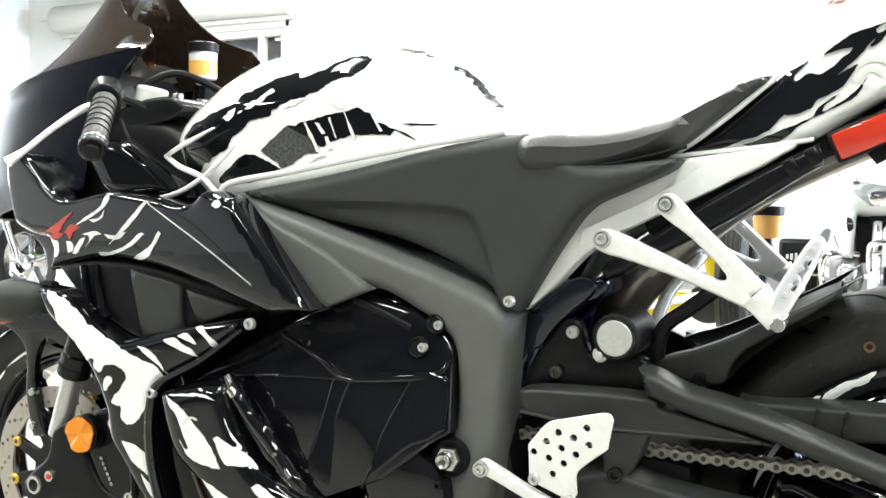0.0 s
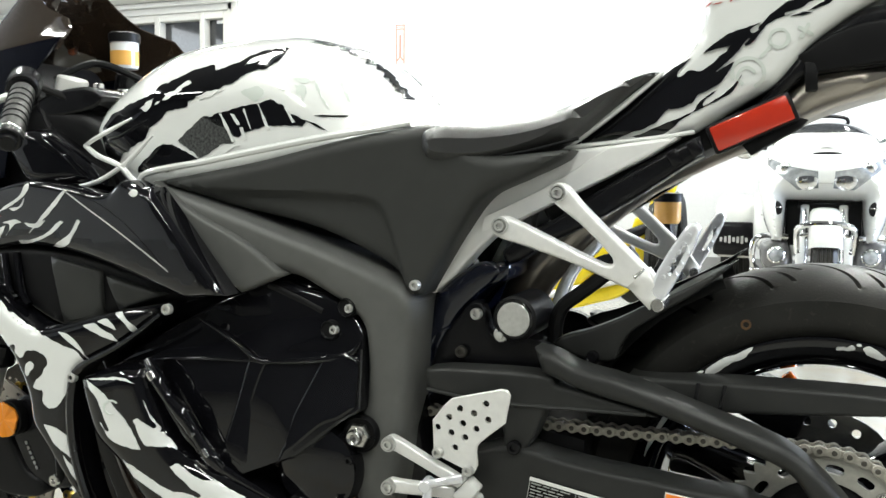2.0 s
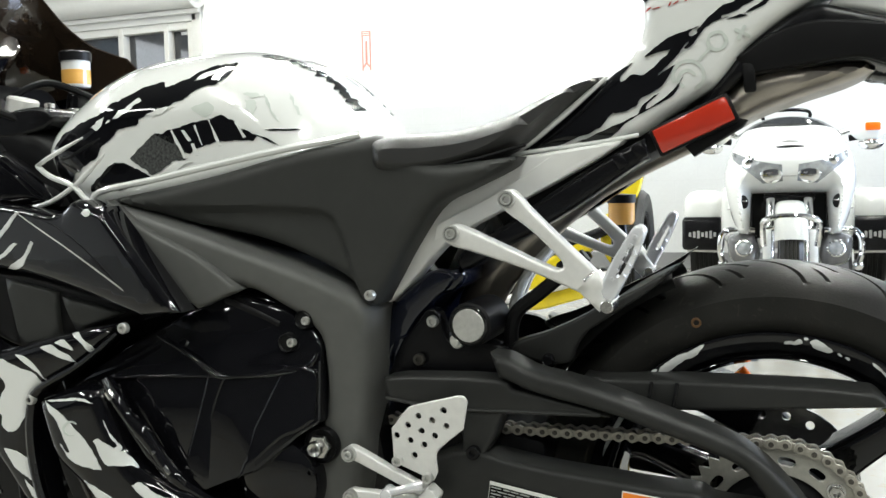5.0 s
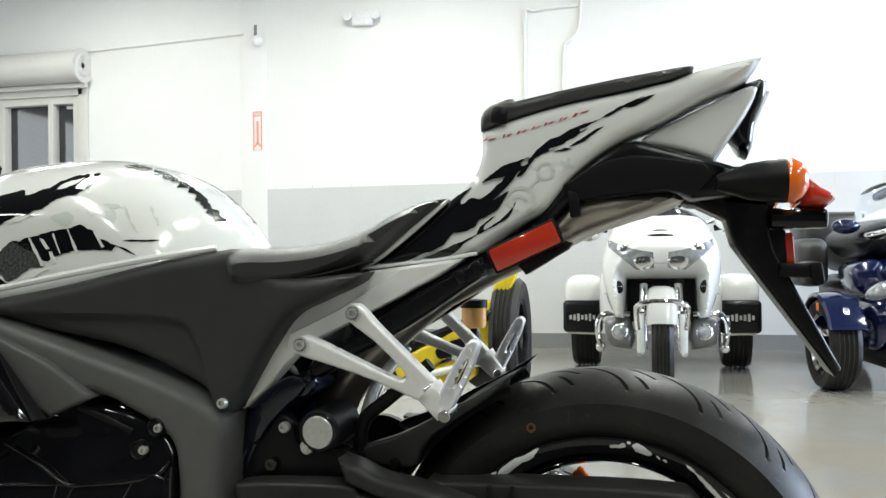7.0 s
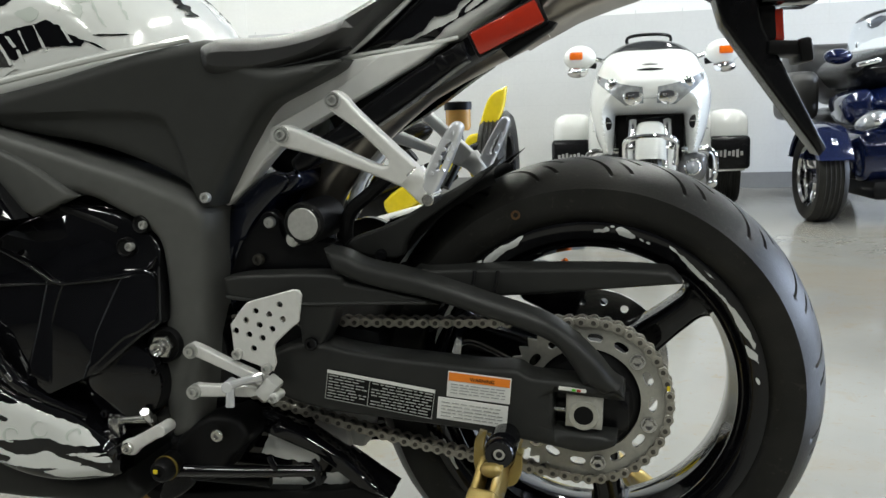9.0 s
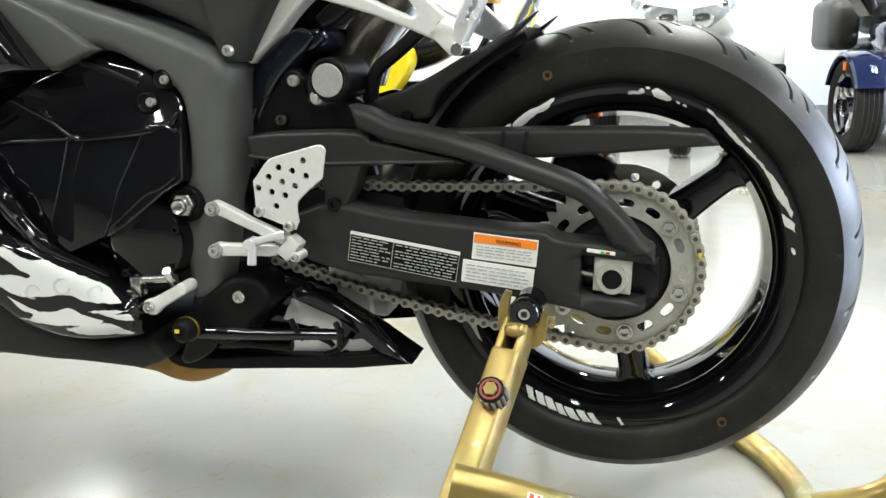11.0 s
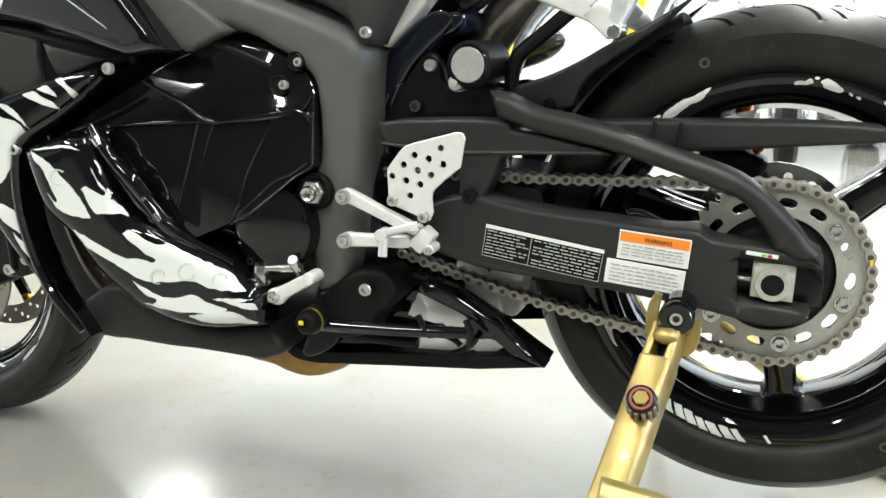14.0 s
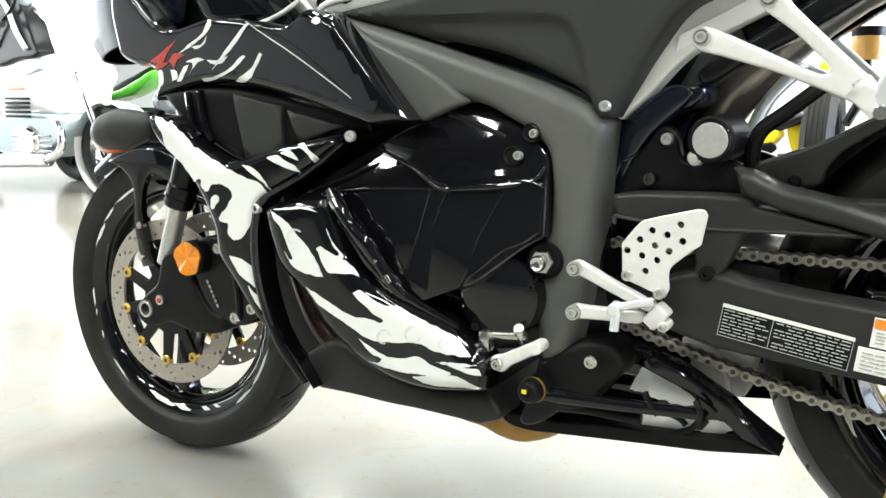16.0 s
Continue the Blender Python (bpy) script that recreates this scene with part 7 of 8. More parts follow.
def bars(m, x0, x1, z, h, mat, parent, y=-0.0011, seed=0):
    """A line of unreadable print: short bars of uneven length."""
    r = random.Random(seed)
    x = x0
    while x < x1 - 0.004:
        w = min(r.uniform(0.004, 0.014), x1 - x)
        part("print_bar", rbox(w, 0.0008, h, m @ Matrix.Translation((x + w / 2, y, z)), 0), mat, parent)
        x += w + r.uniform(0.0015, 0.003)


l1, m1, n1 = label_plate("tyre_label", 0.355, 0.4575, 0.499, 0.4345, 0.040, BLACK_SATIN)
part("label_head", rbox(n1, 0.0008, 0.0045, m1 @ Matrix.Translation((n1 / 2, -0.0011, -0.0025)), 0), LABEL_WHITE, l1)
for k in range(8):
    bars(m1, 0.003, 0.056 - 0.012 * (k % 3 == 1), -0.0075 - 0.0040 * k, 0.0013, LABEL_GREY, l1, seed=k)
    bars(m1, 0.062 + 0.014 * (k % 4 == 1), n1 - 0.003, -0.0075 - 0.0040 * k, 0.0013, LABEL_GREY, l1, seed=k + 40)
for x in (0.0007, 0.0585, n1 - 0.0007):
    part("label_rule", rbox(0.0008, 0.0008, 0.035, m1 @ Matrix.Translation((x, -0.0011, -0.022)), 0), LABEL_GREY, l1)
part("label_rule", rbox(n1, 0.0008, 0.0008, m1 @ Matrix.Translation((n1 / 2, -0.0011, -0.0394)), 0), LABEL_GREY, l1)
l2, m2, n2 = label_plate("warning_label", 0.516, 0.460, 0.597, 0.452, 0.034, LABEL_WHITE)
part("label_head", rbox(n2 - 0.003, 0.0008, 0.0105, m2 @ Matrix.Translation((n2 / 2, -0.0011, -0.0068)), 0), LABEL_ORANGE, l2)
for k in range(4):
    bars(m2, 0.005, n2 - 0.006, -0.0165 - 0.0038 * k, 0.0011, LABEL_GREY, l2, seed=k + 9)
l3, m3, n3 = label_plate("notice_label", 0.502, 0.4255, 0.592, 0.4155, 0.029, LABEL_WHITE)
for k in range(5):
    bars(m3, 0.005, n3 - 0.006, -0.006 - 0.0045 * k, 0.0011, LABEL_GREY, l3, seed=k + 19)
WORD = bpy.data.curves.new("warning_text", "FONT")
WORD.body, WORD.size, WORD.extrude, WORD.align_x = "WARNING", 0.0065, 0.0003, "CENTER"
word_me = bpy.data.meshes.new_from_object(bpy.data.objects.new("warning_text", WORD))
word_me.materials.append(BLACK_MATTE)
word = new("warning_text", word_me)
word.parent = l2
word.matrix_local = m2 @ Matrix.Translation((n2 / 2 + 0.004, -0.0018, -0.0098)) @ pose(0, 0, 0, 90, 0, 0)

# sprocket, 42 teeth
PITCH, TEETH, CY = 0.015875, 42, -0.110
PR = PITCH / (2 * math.sin(math.pi / TEETH))
out = []
for k in range(TEETH * 4):
    a = 2 * math.pi * k / (TEETH * 4)
    out.append((RX + (PR - (0.0048, 0.0, -0.0052, 0.0)[k % 4]) * math.cos(a), RZ + (PR - (0.0048, 0.0, -0.0052, 0.0)[k % 4]) * math.sin(a)))
sh = [circle(RX, RZ, 0.070, 60)]
for k in range(6):
    for o in (18, 42):
        a0 = radians(39.8 - 60 * k - o)
        pts = [(RX + r * math.cos(a0 + d), RZ + r * math.sin(a0 + d)) for r, d in ((0.0795, 0), (0.080, 0.085), (0.085, 0.122), (0.0895, 0.085), (0.0905, 0), (0.0895, -0.085), (0.085, -0.122), (0.080, -0.085))]
        sh.append(smooth(pts, 3))
spr = part("sprocket", plate(out, CY - 0.003, CY + 0.003, 0.0008, sh, n=1, step=0.012), SPROCKET, bike, "grey steel rear sprocket with slots")
part("carrier_hub", lathe([(0.02, -0.130), (0.045, -0.128), (0.060, -0.122), (0.067, -0.110), (0.0695, -0.106), (0.074, -0.100), (0.074, -0.07)], (RX, 0, RZ), 48), BLACK_MATTE, spr)
for k in range(6):
    a = radians(39.8 - 60 * k)
    x, z = RX + 0.085 * math.cos(a), RZ + 0.085 * math.sin(a)
    part("sprocket_nut", join(lathe([(0.0045, -0.110), (0.0048, -0.123), (0.0076, -0.123), (0.0084, -0.121), (0.0084, -0.113)], (x, 0, z), 6), lathe([(0.005, -0.1165), (0.0104, -0.1165), (0.0104, -0.113)], (x, 0, z), 20)), STEEL, spr)

# chain: links along the upper run, round the sprocket and along the lower run
FSX, FSZ, FSR = 0.135, 0.468, 0.0405
ax, az = RX, RZ
dx, dz = ax - FSX, az - FSZ
D = math.hypot(dx, dz)
base = math.atan2(dz, dx)
spread = math.asin((PR - FSR) / D)
up_a, lo_a = base + math.pi / 2 + spread, base - math.pi / 2 - spread
run = math.sqrt(D * D - (PR - FSR) ** 2)
start = Vector((FSX + FSR * math.cos(up_a), 0, FSZ + FSR * math.sin(up_a)))
end = Vector((ax + PR * math.cos(up_a), 0, az + PR * math.sin(up_a)))
sweep = up_a - lo_a
total = 2 * run + PR * sweep


def chain_point(s):
    if s < run:
        p = start.lerp(end, s / run)
        p.z -= 0.010 * math.sin(math.pi * s / run) * 0.4
        return p
    s -= run
    if s < PR * sweep:
        a = up_a - s / PR
        return Vector((ax + PR * math.cos(a), 0, az + PR * math.sin(a)))
    s -= PR * sweep
    a = Vector((ax + PR * math.cos(lo_a), 0, az + PR * math.sin(lo_a)))
    b = Vector((FSX + FSR * math.cos(lo_a), 0, FSZ + FSR * math.sin(lo_a)))
    p = a.lerp(b, s / run)
    p.z -= 0.016 * math.sin(math.pi * s / run)
    return p


def link_mesh(outer):
    """Two waisted side plates with their pins (outer) or rollers (inner)."""
    h, r, w = PITCH / 2, 0.0068 if outer else 0.0064, 0.0040
    pts = [(-h - r, 0), (-h - r * 0.7, r * 0.7), (-h, r), (-h + 0.0035, r * 0.86), (0, w), (h - 0.0035, r * 0.86), (h, r), (h + r * 0.7, r * 0.7), (h + r, 0)]
    pts += [(x, -z) for x, z in pts[-2:0:-1]]
    y = 0.0112 if outer else 0.0085
    bm = None
    for s in (-1, 1):
        b = plate(pts, min(s * y, s * (y - 0.0022)), max(s * y, s * (y - 0.0022)), 0.0006, n=2, step=0.02)
        bm = b if bm is None else join(bm, b)
    n = len(bm.faces)
    for x in (-h, h):
        if outer:
            bm = join(bm, lathe([(0, -0.0126), (0.0026, -0.0128), (0.0032, -0.0122), (0.0032, 0.0122), (0.0026, 0.0128), (0, 0.0126)], (x, 0, 0), 10))
        else:
            bm = join(bm, lathe([(0.0028, -0.008), (0.0051, -0.008), (0.0051, 0.008), (0.0028, 0.008)], (x, 0, 0), 8))
    for k, f in enumerate(bm.faces):
        f.material_index = 1 if k >= n else 0
    me = bpy.data.meshes.new("link")
    bm.to_mesh(me)
    bm.free()
    for p in me.polygons:
        p.use_smooth = True
    me.set_sharp_from_angle(angle=radians(35))
    me.materials.append(CHAIN_STEEL)
    me.materials.append(CHAIN_DARK)
    return me


LINKS = [link_mesh(True), link_mesh(False)]
chain = part("chain", lathe([(0.012, -0.12), (FSR - 0.006, -0.115), (FSR, -0.112), (FSR, -0.108), (FSR - 0.006, -0.105), (0.012, -0.10)], (FSX, 0, FSZ), 32), CHAIN_STEEL, bike, "oiled steel drive chain")
count = int(total / PITCH)
for k in range(count):
    a, b = chain_point(k * total / count), chain_point((k + 1) * total / count)
    ob = new("link", LINKS[k % 2])
    ob.parent = chain
    mid = (a + b) / 2
    ob.matrix_local = pose(mid.x, CY, mid.z, 0, math.degrees(math.atan2(a.z - b.z, b.x - a.x)), 0)
part("chain_paint", rbox(0.004, 0.001, 0.007, pose(RX + PR * math.cos(radians(12)), CY - 0.0125, RZ + PR * math.sin(radians(12))), 0.0003), YELLOW, chain, "yellow paint mark")

# ---- paddock stand ----
st = empty("paddock_stand", "gold zinc-plated rear paddock stand lifting the motorcycle", "stand", (0.62, 0, 0.0))
st_inv = Matrix.Translation((-0.62, 0, 0))


def spart(name, bm, mat, parent=None, label=""):
    bmesh.ops.transform(bm, matrix=st_inv, verts=bm.verts)
    return part(name, bm, mat, parent or st, label)


for s in (-1, 1):
    top, bot = Vector((0.578, s * 0.232, 0.345)), Vector((0.520, s * 0.408, 0.140))
    d = (bot - top).normalized()
    turn = d.to_track_quat("Z", "Y").to_matrix().to_4x4()
    l = (bot - top).length
    spart("upright", rbox(0.036, 0.036, l - 0.022, Matrix.Translation((top + d * 0.022 + bot) / 2) @ turn, 0.004, 3), GOLD, None, "square gold upright")
    for q in (-1, 1):
        spart("sleeve_cheek", rbox(0.0095, 0.030, 0.07, Matrix.Translation(top + d * 0.016) @ turn @ Matrix.Translation((q * 0.0125, 0, 0)), 0.003, 3), GOLD, None, "worn cheek of the sliding sleeve")
    # shade inside the sleeve's slot, put in as a black piece
    spart("slot_shade", rbox(0.016, 0.008, 0.05, Matrix.Translation(top + d * 0.016 - Vector((0, s * 0.008, 0.006))) @ turn, 0.001), BLACK_MATTE, None, "black piece standing in for the shade in the sleeve's slot")
    spart("sleeve_bridge", ball(0.015, 0.008, 0.010, Matrix.Translation(top - d * 0.002 + Vector((0, s * 0.010, 0.010))) @ turn), GOLD, None, "welded bridge over the slot")
    fork = [(0.556, 0.350), (0.556, 0.384), (0.563, 0.400, 1), (0.571, 0.398, 1), (0.568, 0.372), (0.575, 0.356), (0.590, 0.350), (0.602, 0.358), (0.606, 0.372, 1), (0.614, 0.370, 1), (0.612, 0.345), (0.600, 0.330), (0.570, 0.330)]
    b = plate(fork, -0.226, -0.219, 0.001, n=4)
    if s > 0:
        bmesh.ops.scale(b, vec=(1, -1, 1), verts=b.verts)
        bmesh.ops.reverse_faces(b, faces=b.faces)
    spart("spool_hook", b, GOLD, None, "forked gold hook plate")
    k = Vector((0.563, s * 0.302, 0.297))
    n = Vector((0, s * 0.76, 0.65)).normalized()
    knob = spart("knob", rod(k - n * 0.012, k + n * 0.022, 0.0155, 20), BLACK_SATIN, None, "ribbed adjuster knob")
    for j in range(14):
        c = radians(360 / 14 * j)
        u = Vector((1, 0, 0))
        v = n.cross(u)
        p = k + (u * math.cos(c) + v * math.sin(c)) * 0.0155
        spart("rib", rod(p - n * 0.008, p + n * 0.018, 0.0022, 6), EXHAUST, knob)
    spart("washer", lathe([(0.0095, 0), (0.0125, 0), (0.0125, 0.0015), (0.0095, 0.0015)], (0, 0, 0), 28, axis="z", closed=True), material("dull_red_washer", (0.22, 0.03, 0.02), 0.5), knob).data.transform(Matrix.Translation(st_inv @ (k + n * 0.0215)) @ n.to_track_quat("Z", "Y").to_matrix().to_4x4() @ Matrix.Translation((0.62, 0, 0)))
    spart("knob_bolt", rod(k + n * 0.020, k + n * 0.026, 0.0085, 6), GOLD, knob)
    spart("wheel", lathe([(0.008, -0.016), (0.030, -0.016), (0.034, -0.012), (0.034, 0.012), (0.030, 0.016), (0.008, 0.016)], (0.495, s * 0.425, 0.034), 28), RUBBER, None, "small black stand wheel")
    spart("leg", tube([tuple(bot - d * 0.01), (0.505, s * 0.42, 0.075), (0.495, s * 0.425, 0.034)], 0.016, 12), GOLD)
tubep = [(0.530, -0.372, 0.222), (0.60, -0.362, 0.205), (0.68, -0.325, 0.165), (0.80, -0.245, 0.085), (0.91, -0.115, 0.040), (0.955, 0.03, 0.025), (0.935, 0.14, 0.028), (0.865, 0.25, 0.045), (0.68, 0.325, 0.165), (0.60, 0.362, 0.205), (0.530, 0.372, 0.222)]
spart("frame_tube", tube(tubep, 0.021, 16, 8), GOLD, None, "bent gold base tube")
spart("handle", tube([(0.955, 0.03, 0.025), (1.06, 0.03, 0.06), (1.14, 0.03, 0.16)], 0.018, 14), GOLD)
along = Vector((0.83, 0.40, -0.40)).normalized()
out = Vector((0, -0.75, 0.66))
out = (out - along * out.dot(along)).normalized()
turned = Matrix((along, out, along.cross(out))).transposed().to_4x4()
for x, y, z in ((0.6092, -0.3590, 0.2014), (0.6330, -0.3498, 0.1909), (0.6570, -0.3379, 0.1784)):
    at = Matrix.Translation(Vector((x, y, z)) + out * 0.0205)
    base = spart("sticker", rbox(0.0185, 0.002, 0.0105, at @ turned, 0.0008), LABEL_WHITE, None, "small red and white sticker")
    for dx, dz, w, h in ((-0.004, 0.0, 0.0055, 0.0085), (0.0035, 0.0022, 0.0075, 0.0036), (0.0045, -0.0026, 0.0040, 0.0030)):
        spart("red_mark", rbox(w, 0.0016, h, at @ turned @ Matrix.Translation((dx, 0.0007, dz)), 0.0005), RED_PRINT, base, "orange-red print")
for s in (-1, 1):
    sp = part("spool", lathe([(0.004, s * 0.236), (0.008, s * 0.236), (0.009, s * 0.240), (0.0165, s * 0.240), (0.0195, s * 0.235), (0.0195, s * 0.229), (0.012, s * 0.224), (0.012, s * 0.214), (0.0185, s * 0.211), (0.0185, s * 0.178)], (0.588, 0, 0.375), 32), BLACK_GLOSS, bike, "black swingarm spool")
    part("spool_bolt", lathe([(0, s * 0.234), (0.003, s * 0.234), (0.004, s * 0.238), (0.007, s * 0.238), (0.008, s * 0.233)], (0.588, 0, 0.375), 16), STEEL, sp)

# ---- wall fittings ----
FRAME_PAINT = material("cream_frame_paint", (0.62, 0.61, 0.57), 0.5, var=0.03)
SIGN_RED = material("sign_red", (0.78, 0.30, 0.24), 0.45)
win = empty("window_1", "wide window with dark panes under a roller shutter box", "window", (-6.64, WALL_Y, 1.78), kind="structure")
for x, w in ((-1.53, 0.06), (-0.50, 0.07), (0.62, 0.07), (1.22, 0.06), (1.53, 0.07)):
    part("window_frame", rbox(w, 0.16, 1.66, Matrix.Translation((x, 0.06, 0)), 0.005), FRAME_PAINT, win)
for z in (-0.80, 0.80):
    part("window_frame", rbox(3.0, 0.15, 0.08, Matrix.Translation((0, 0.062, z)), 0.005), FRAME_PAINT, win)
part("window_frame", rbox(3.24, 0.04, 0.12, Matrix.Translation((0, -0.02, 0.90)), 0.005), FRAME_PAINT, win)
part("window_frame", rbox(0.11, 0.04, 1.80, Matrix.Translation((1.62, -0.02, 0.02)), 0.005), FRAME_PAINT, win)
for x, w in ((-1.0, 0.96), (0.06, 1.06), (0.92, 0.54), (1.375, 0.26)):
    part("pane", rbox(w, 0.008, 1.56, Matrix.Translation((x, 0.09, 0)), 0), DARK_GLASS, win, "dark glass pane")
part("reflected_lamp", rbox(0.10, 0.01, 0.035, Matrix.Translation((1.40, 0.075, 0.735)), 0.003), FIX_BODY, win)
# slab added behind the panes; its dark colour stands for an unlit room
box("office_wall", (-8.6, WALL_Y + 0.9, 0.5), (-4.6, WALL_Y + 1.0, 3.0), DARK_BACKDROP, "dark backing slab standing in for the unlit room behind the window")
shut = empty("roller_shutter", "cream roller shutter box above the window", "shutter", (-6.64, WALL_Y - 0.14, 2.90))
part("drum", lathe([(0, -1.70), (0.155, -1.70), (0.165, -1.68), (0.165, 1.68), (0.155, 1.70), (0, 1.70)], (0, 0, 0), 40, axis="x"), FRAME_PAINT, shut)
part("end_cap", lathe([(0.03, 1.70), (0.10, 1.712), (0.12, 1.70), (0.175, 1.705), (0.18, 1.69)], (0, 0, 0), 32, axis="x"), FRAME_PAINT, shut)
part("rail", rbox(3.4, 0.06, 0.05, Matrix.Translation((0, 0.06, -0.19)), 0.008), FRAME_PAINT, shut)
sign = empty("fire_sign", "narrow white sign with a red border and red arrow", "sign", (-3.054, WALL_Y - 0.006, 2.155))
part("board", rbox(0.105, 0.008, 0.405, None, 0.002), LABEL_WHITE, sign)
for x in (-0.042, 0.042):
    part("red_edge", rbox(0.014, 0.004, 0.34, Matrix.Translation((x, -0.006, -0.02)), 0), SIGN_RED, sign)
part("red_head", rbox(0.10, 0.004, 0.05, Matrix.Translation((0, -0.006, 0.172)), 0), SIGN_RED, sign)
for z in (0.163, 0.181):
    part("print_bar", rbox(0.075, 0.003, 0.008, Matrix.Translation((0, -0.009, z)), 0), LABEL_WHITE, sign)
arrow = part("red_arrow", rbox(0.022, 0.003, 0.22, Matrix.Translation((0, -0.006, -0.01)), 0), SIGN_RED, sign)
for q in (-1, 1):
    part("arrow_barb", rbox(0.016, 0.003, 0.055, pose(q * 0.016, -0.006, -0.135, 0, q * -40, 0), 0), SIGN_RED, arrow)
box("pilaster", (-3.24, WALL_Y - 0.05, 0), (-2.96, WALL_Y, TOP), WALL_WHITE, "white painted shallow wall pilaster", 0.004).matrix_world.translation.y += 0.046
em = empty("emergency_light", "white twin-head emergency light on the wall", "light", (-1.93, WALL_Y - 0.04, 3.20))
part("body", rbox(0.20, 0.07, 0.14, None, 0.015), FIX_BODY, em)
for x in (-0.14, 0.14):
    part("lamp_head", lathe([(0, -0.06), (0.045, -0.06), (0.05, -0.05), (0.03, 0.02), (0, 0.03)], (x, 0, 0.02), 20), FIX_BODY, em)
cam_ = empty("wall_sensor", "small white alarm sensor on the wall", "sensor", (-3.03, WALL_Y - 0.05, 3.05))
part("body", ball(0.055, 0.05, 0.06), FIX_BODY, cam_)
part("lens", rbox(0.03, 0.02, 0.11, Matrix.Translation((-0.01, -0.02, 0.10)), 0.006), BASE_GREY, cam_)
for name, pts in (("conduit", [(-0.35, WALL_Y - 0.015, 1.7), (-0.35, WALL_Y - 0.015, 3.05), (-0.28, WALL_Y - 0.015, 3.15), (0.14, WALL_Y - 0.015, 3.17)]),
                  ("conduit", [(0.16, WALL_Y - 0.015, 3.95), (0.16, WALL_Y - 0.015, 3.05), (0.06, WALL_Y - 0.015, 2.85), (0.0, WALL_Y - 0.015, 2.72), (0.0, WALL_Y - 0.015, 1.7)]),
                  ("conduit", [(-8.8, WALL_Y - 0.015, 2.95), (-6.0, WALL_Y - 0.015, 3.04), (-3.2, WALL_Y - 0.015, 3.14)])):
    tagged(part(name, tube(pts, 0.014, 8, 3), WALL_WHITE), "thin white painted conduit on the wall", "conduit")
# joints of the painted blocks in the lower wall
BLOCK_JOINT = material("block_joint", (0.562, 0.567, 0.562), 0.6, var=0.04)
j = []
for z in np.arange(0.20, 1.56, 0.2):
    j.append(rbox(X1 - WX1, 0.002, 0.006, Matrix.Translation(((X1 + WX1) / 2, WALL_Y - 0.001, z)), 0))
for r, z in enumerate(np.arange(0.20, 1.50, 0.2)):
    for x in np.arange(WX1 + 0.2 + 0.2 * (r % 2), X1, 0.4):
        j.append(rbox(0.006, 0.002, 0.194, Matrix.Translation((x, WALL_Y - 0.001, z + 0.1)), 0))
tagged(part("wall_joints", join(*j), BLOCK_JOINT), "faint joints of the painted block wall", "wall", kind="stuff")

GZ = 0.018


def wheel_x(r, half, at, parent, name="wheel", axis="x", rimmat=None, label=""):
    """A plain road wheel: ribbed tyre, rim, hub and spokes."""
    t = [(r * 0.66, -half * 0.8), (r * 0.80, -half), (r * 0.93, -half * 0.95), (r, -half * 0.6)]
    for k in (-0.45, -0.15, 0.15, 0.45):
        t += [(r, half * (k - 0.12)), (r - 0.006, half * (k - 0.08)), (r - 0.006, half * (k + 0.08)), (r, half * (k + 0.12))]
    t += [(r, half * 0.6), (r * 0.93, half * 0.95), (r * 0.80, half), (r * 0.66, half * 0.8)]
    w = part(name, lathe(t, at, 56, axis=axis, closed=True), RUBBER, parent, label)
    part("rim", lathe([(r * 0.67, -half * 0.82), (r * 0.67, half * 0.82), (r * 0.60, half * 0.7), (r * 0.58, 0), (r * 0.60, -half * 0.7)], at, 40, axis=axis, closed=True), rimmat or CHROME, w)
    part("hub", lathe([(0, -half * 0.75), (r * 0.16, -half * 0.75), (r * 0.18, 0), (r * 0.16, half * 0.75), (0, half * 0.75)], at, 24, axis=axis), rimmat or CHROME, w)
    for k in range(5):
        a = radians(72 * k + 18)
        q = {"x": lambda q: Vector((at[0], at[1] + q * math.cos(a), at[2] + q * math.sin(a))), "y": lambda q: Vector((at[0] + q * math.cos(a), at[1], at[2] + q * math.sin(a)))}[axis]
        part("spoke", rod(q(r * 0.14), q(r * 0.60), r * 0.07, 10), rimmat or CHROME, w)
    return w


def mirrored(pts):
    return [(-p[0], *p[1:]) for p in pts[::-1]]


# ---- white touring trike ----
trike = empty("touring_trike", "white three-wheeled touring motorcycle with chrome trim facing the camera", "trike", (0.818, 4.62, GZ))
half_f = [(0.0, 1.115), (0.24, 1.095), (0.335, 0.985), (0.385, 0.80), (0.345, 0.58), (0.295, 0.445, 1), (0.225, 0.435, 1), (0.212, 0.69, 1)]
S_TF = Surf(half_f + mirrored(half_f)[:-1], 0.10, 0.36, 0.30, sz=0.25, at=(0, 0.75))
tf = part("fairing", sheet(S_TF, to=0.45, mirror=False, step=0.016), WHITE_GLOSS, trike, "smooth white fairing with two headlamps")
lamp = [(0.335, 0.957, 1), (0.216, 0.902, 1), (0.120, 0.880, 1), (0.046, 0.868, 1), (0.040, 0.770, 1), (0.150, 0.757, 1), (0.200, 0.800, 1), (0.325, 0.905, 1)]
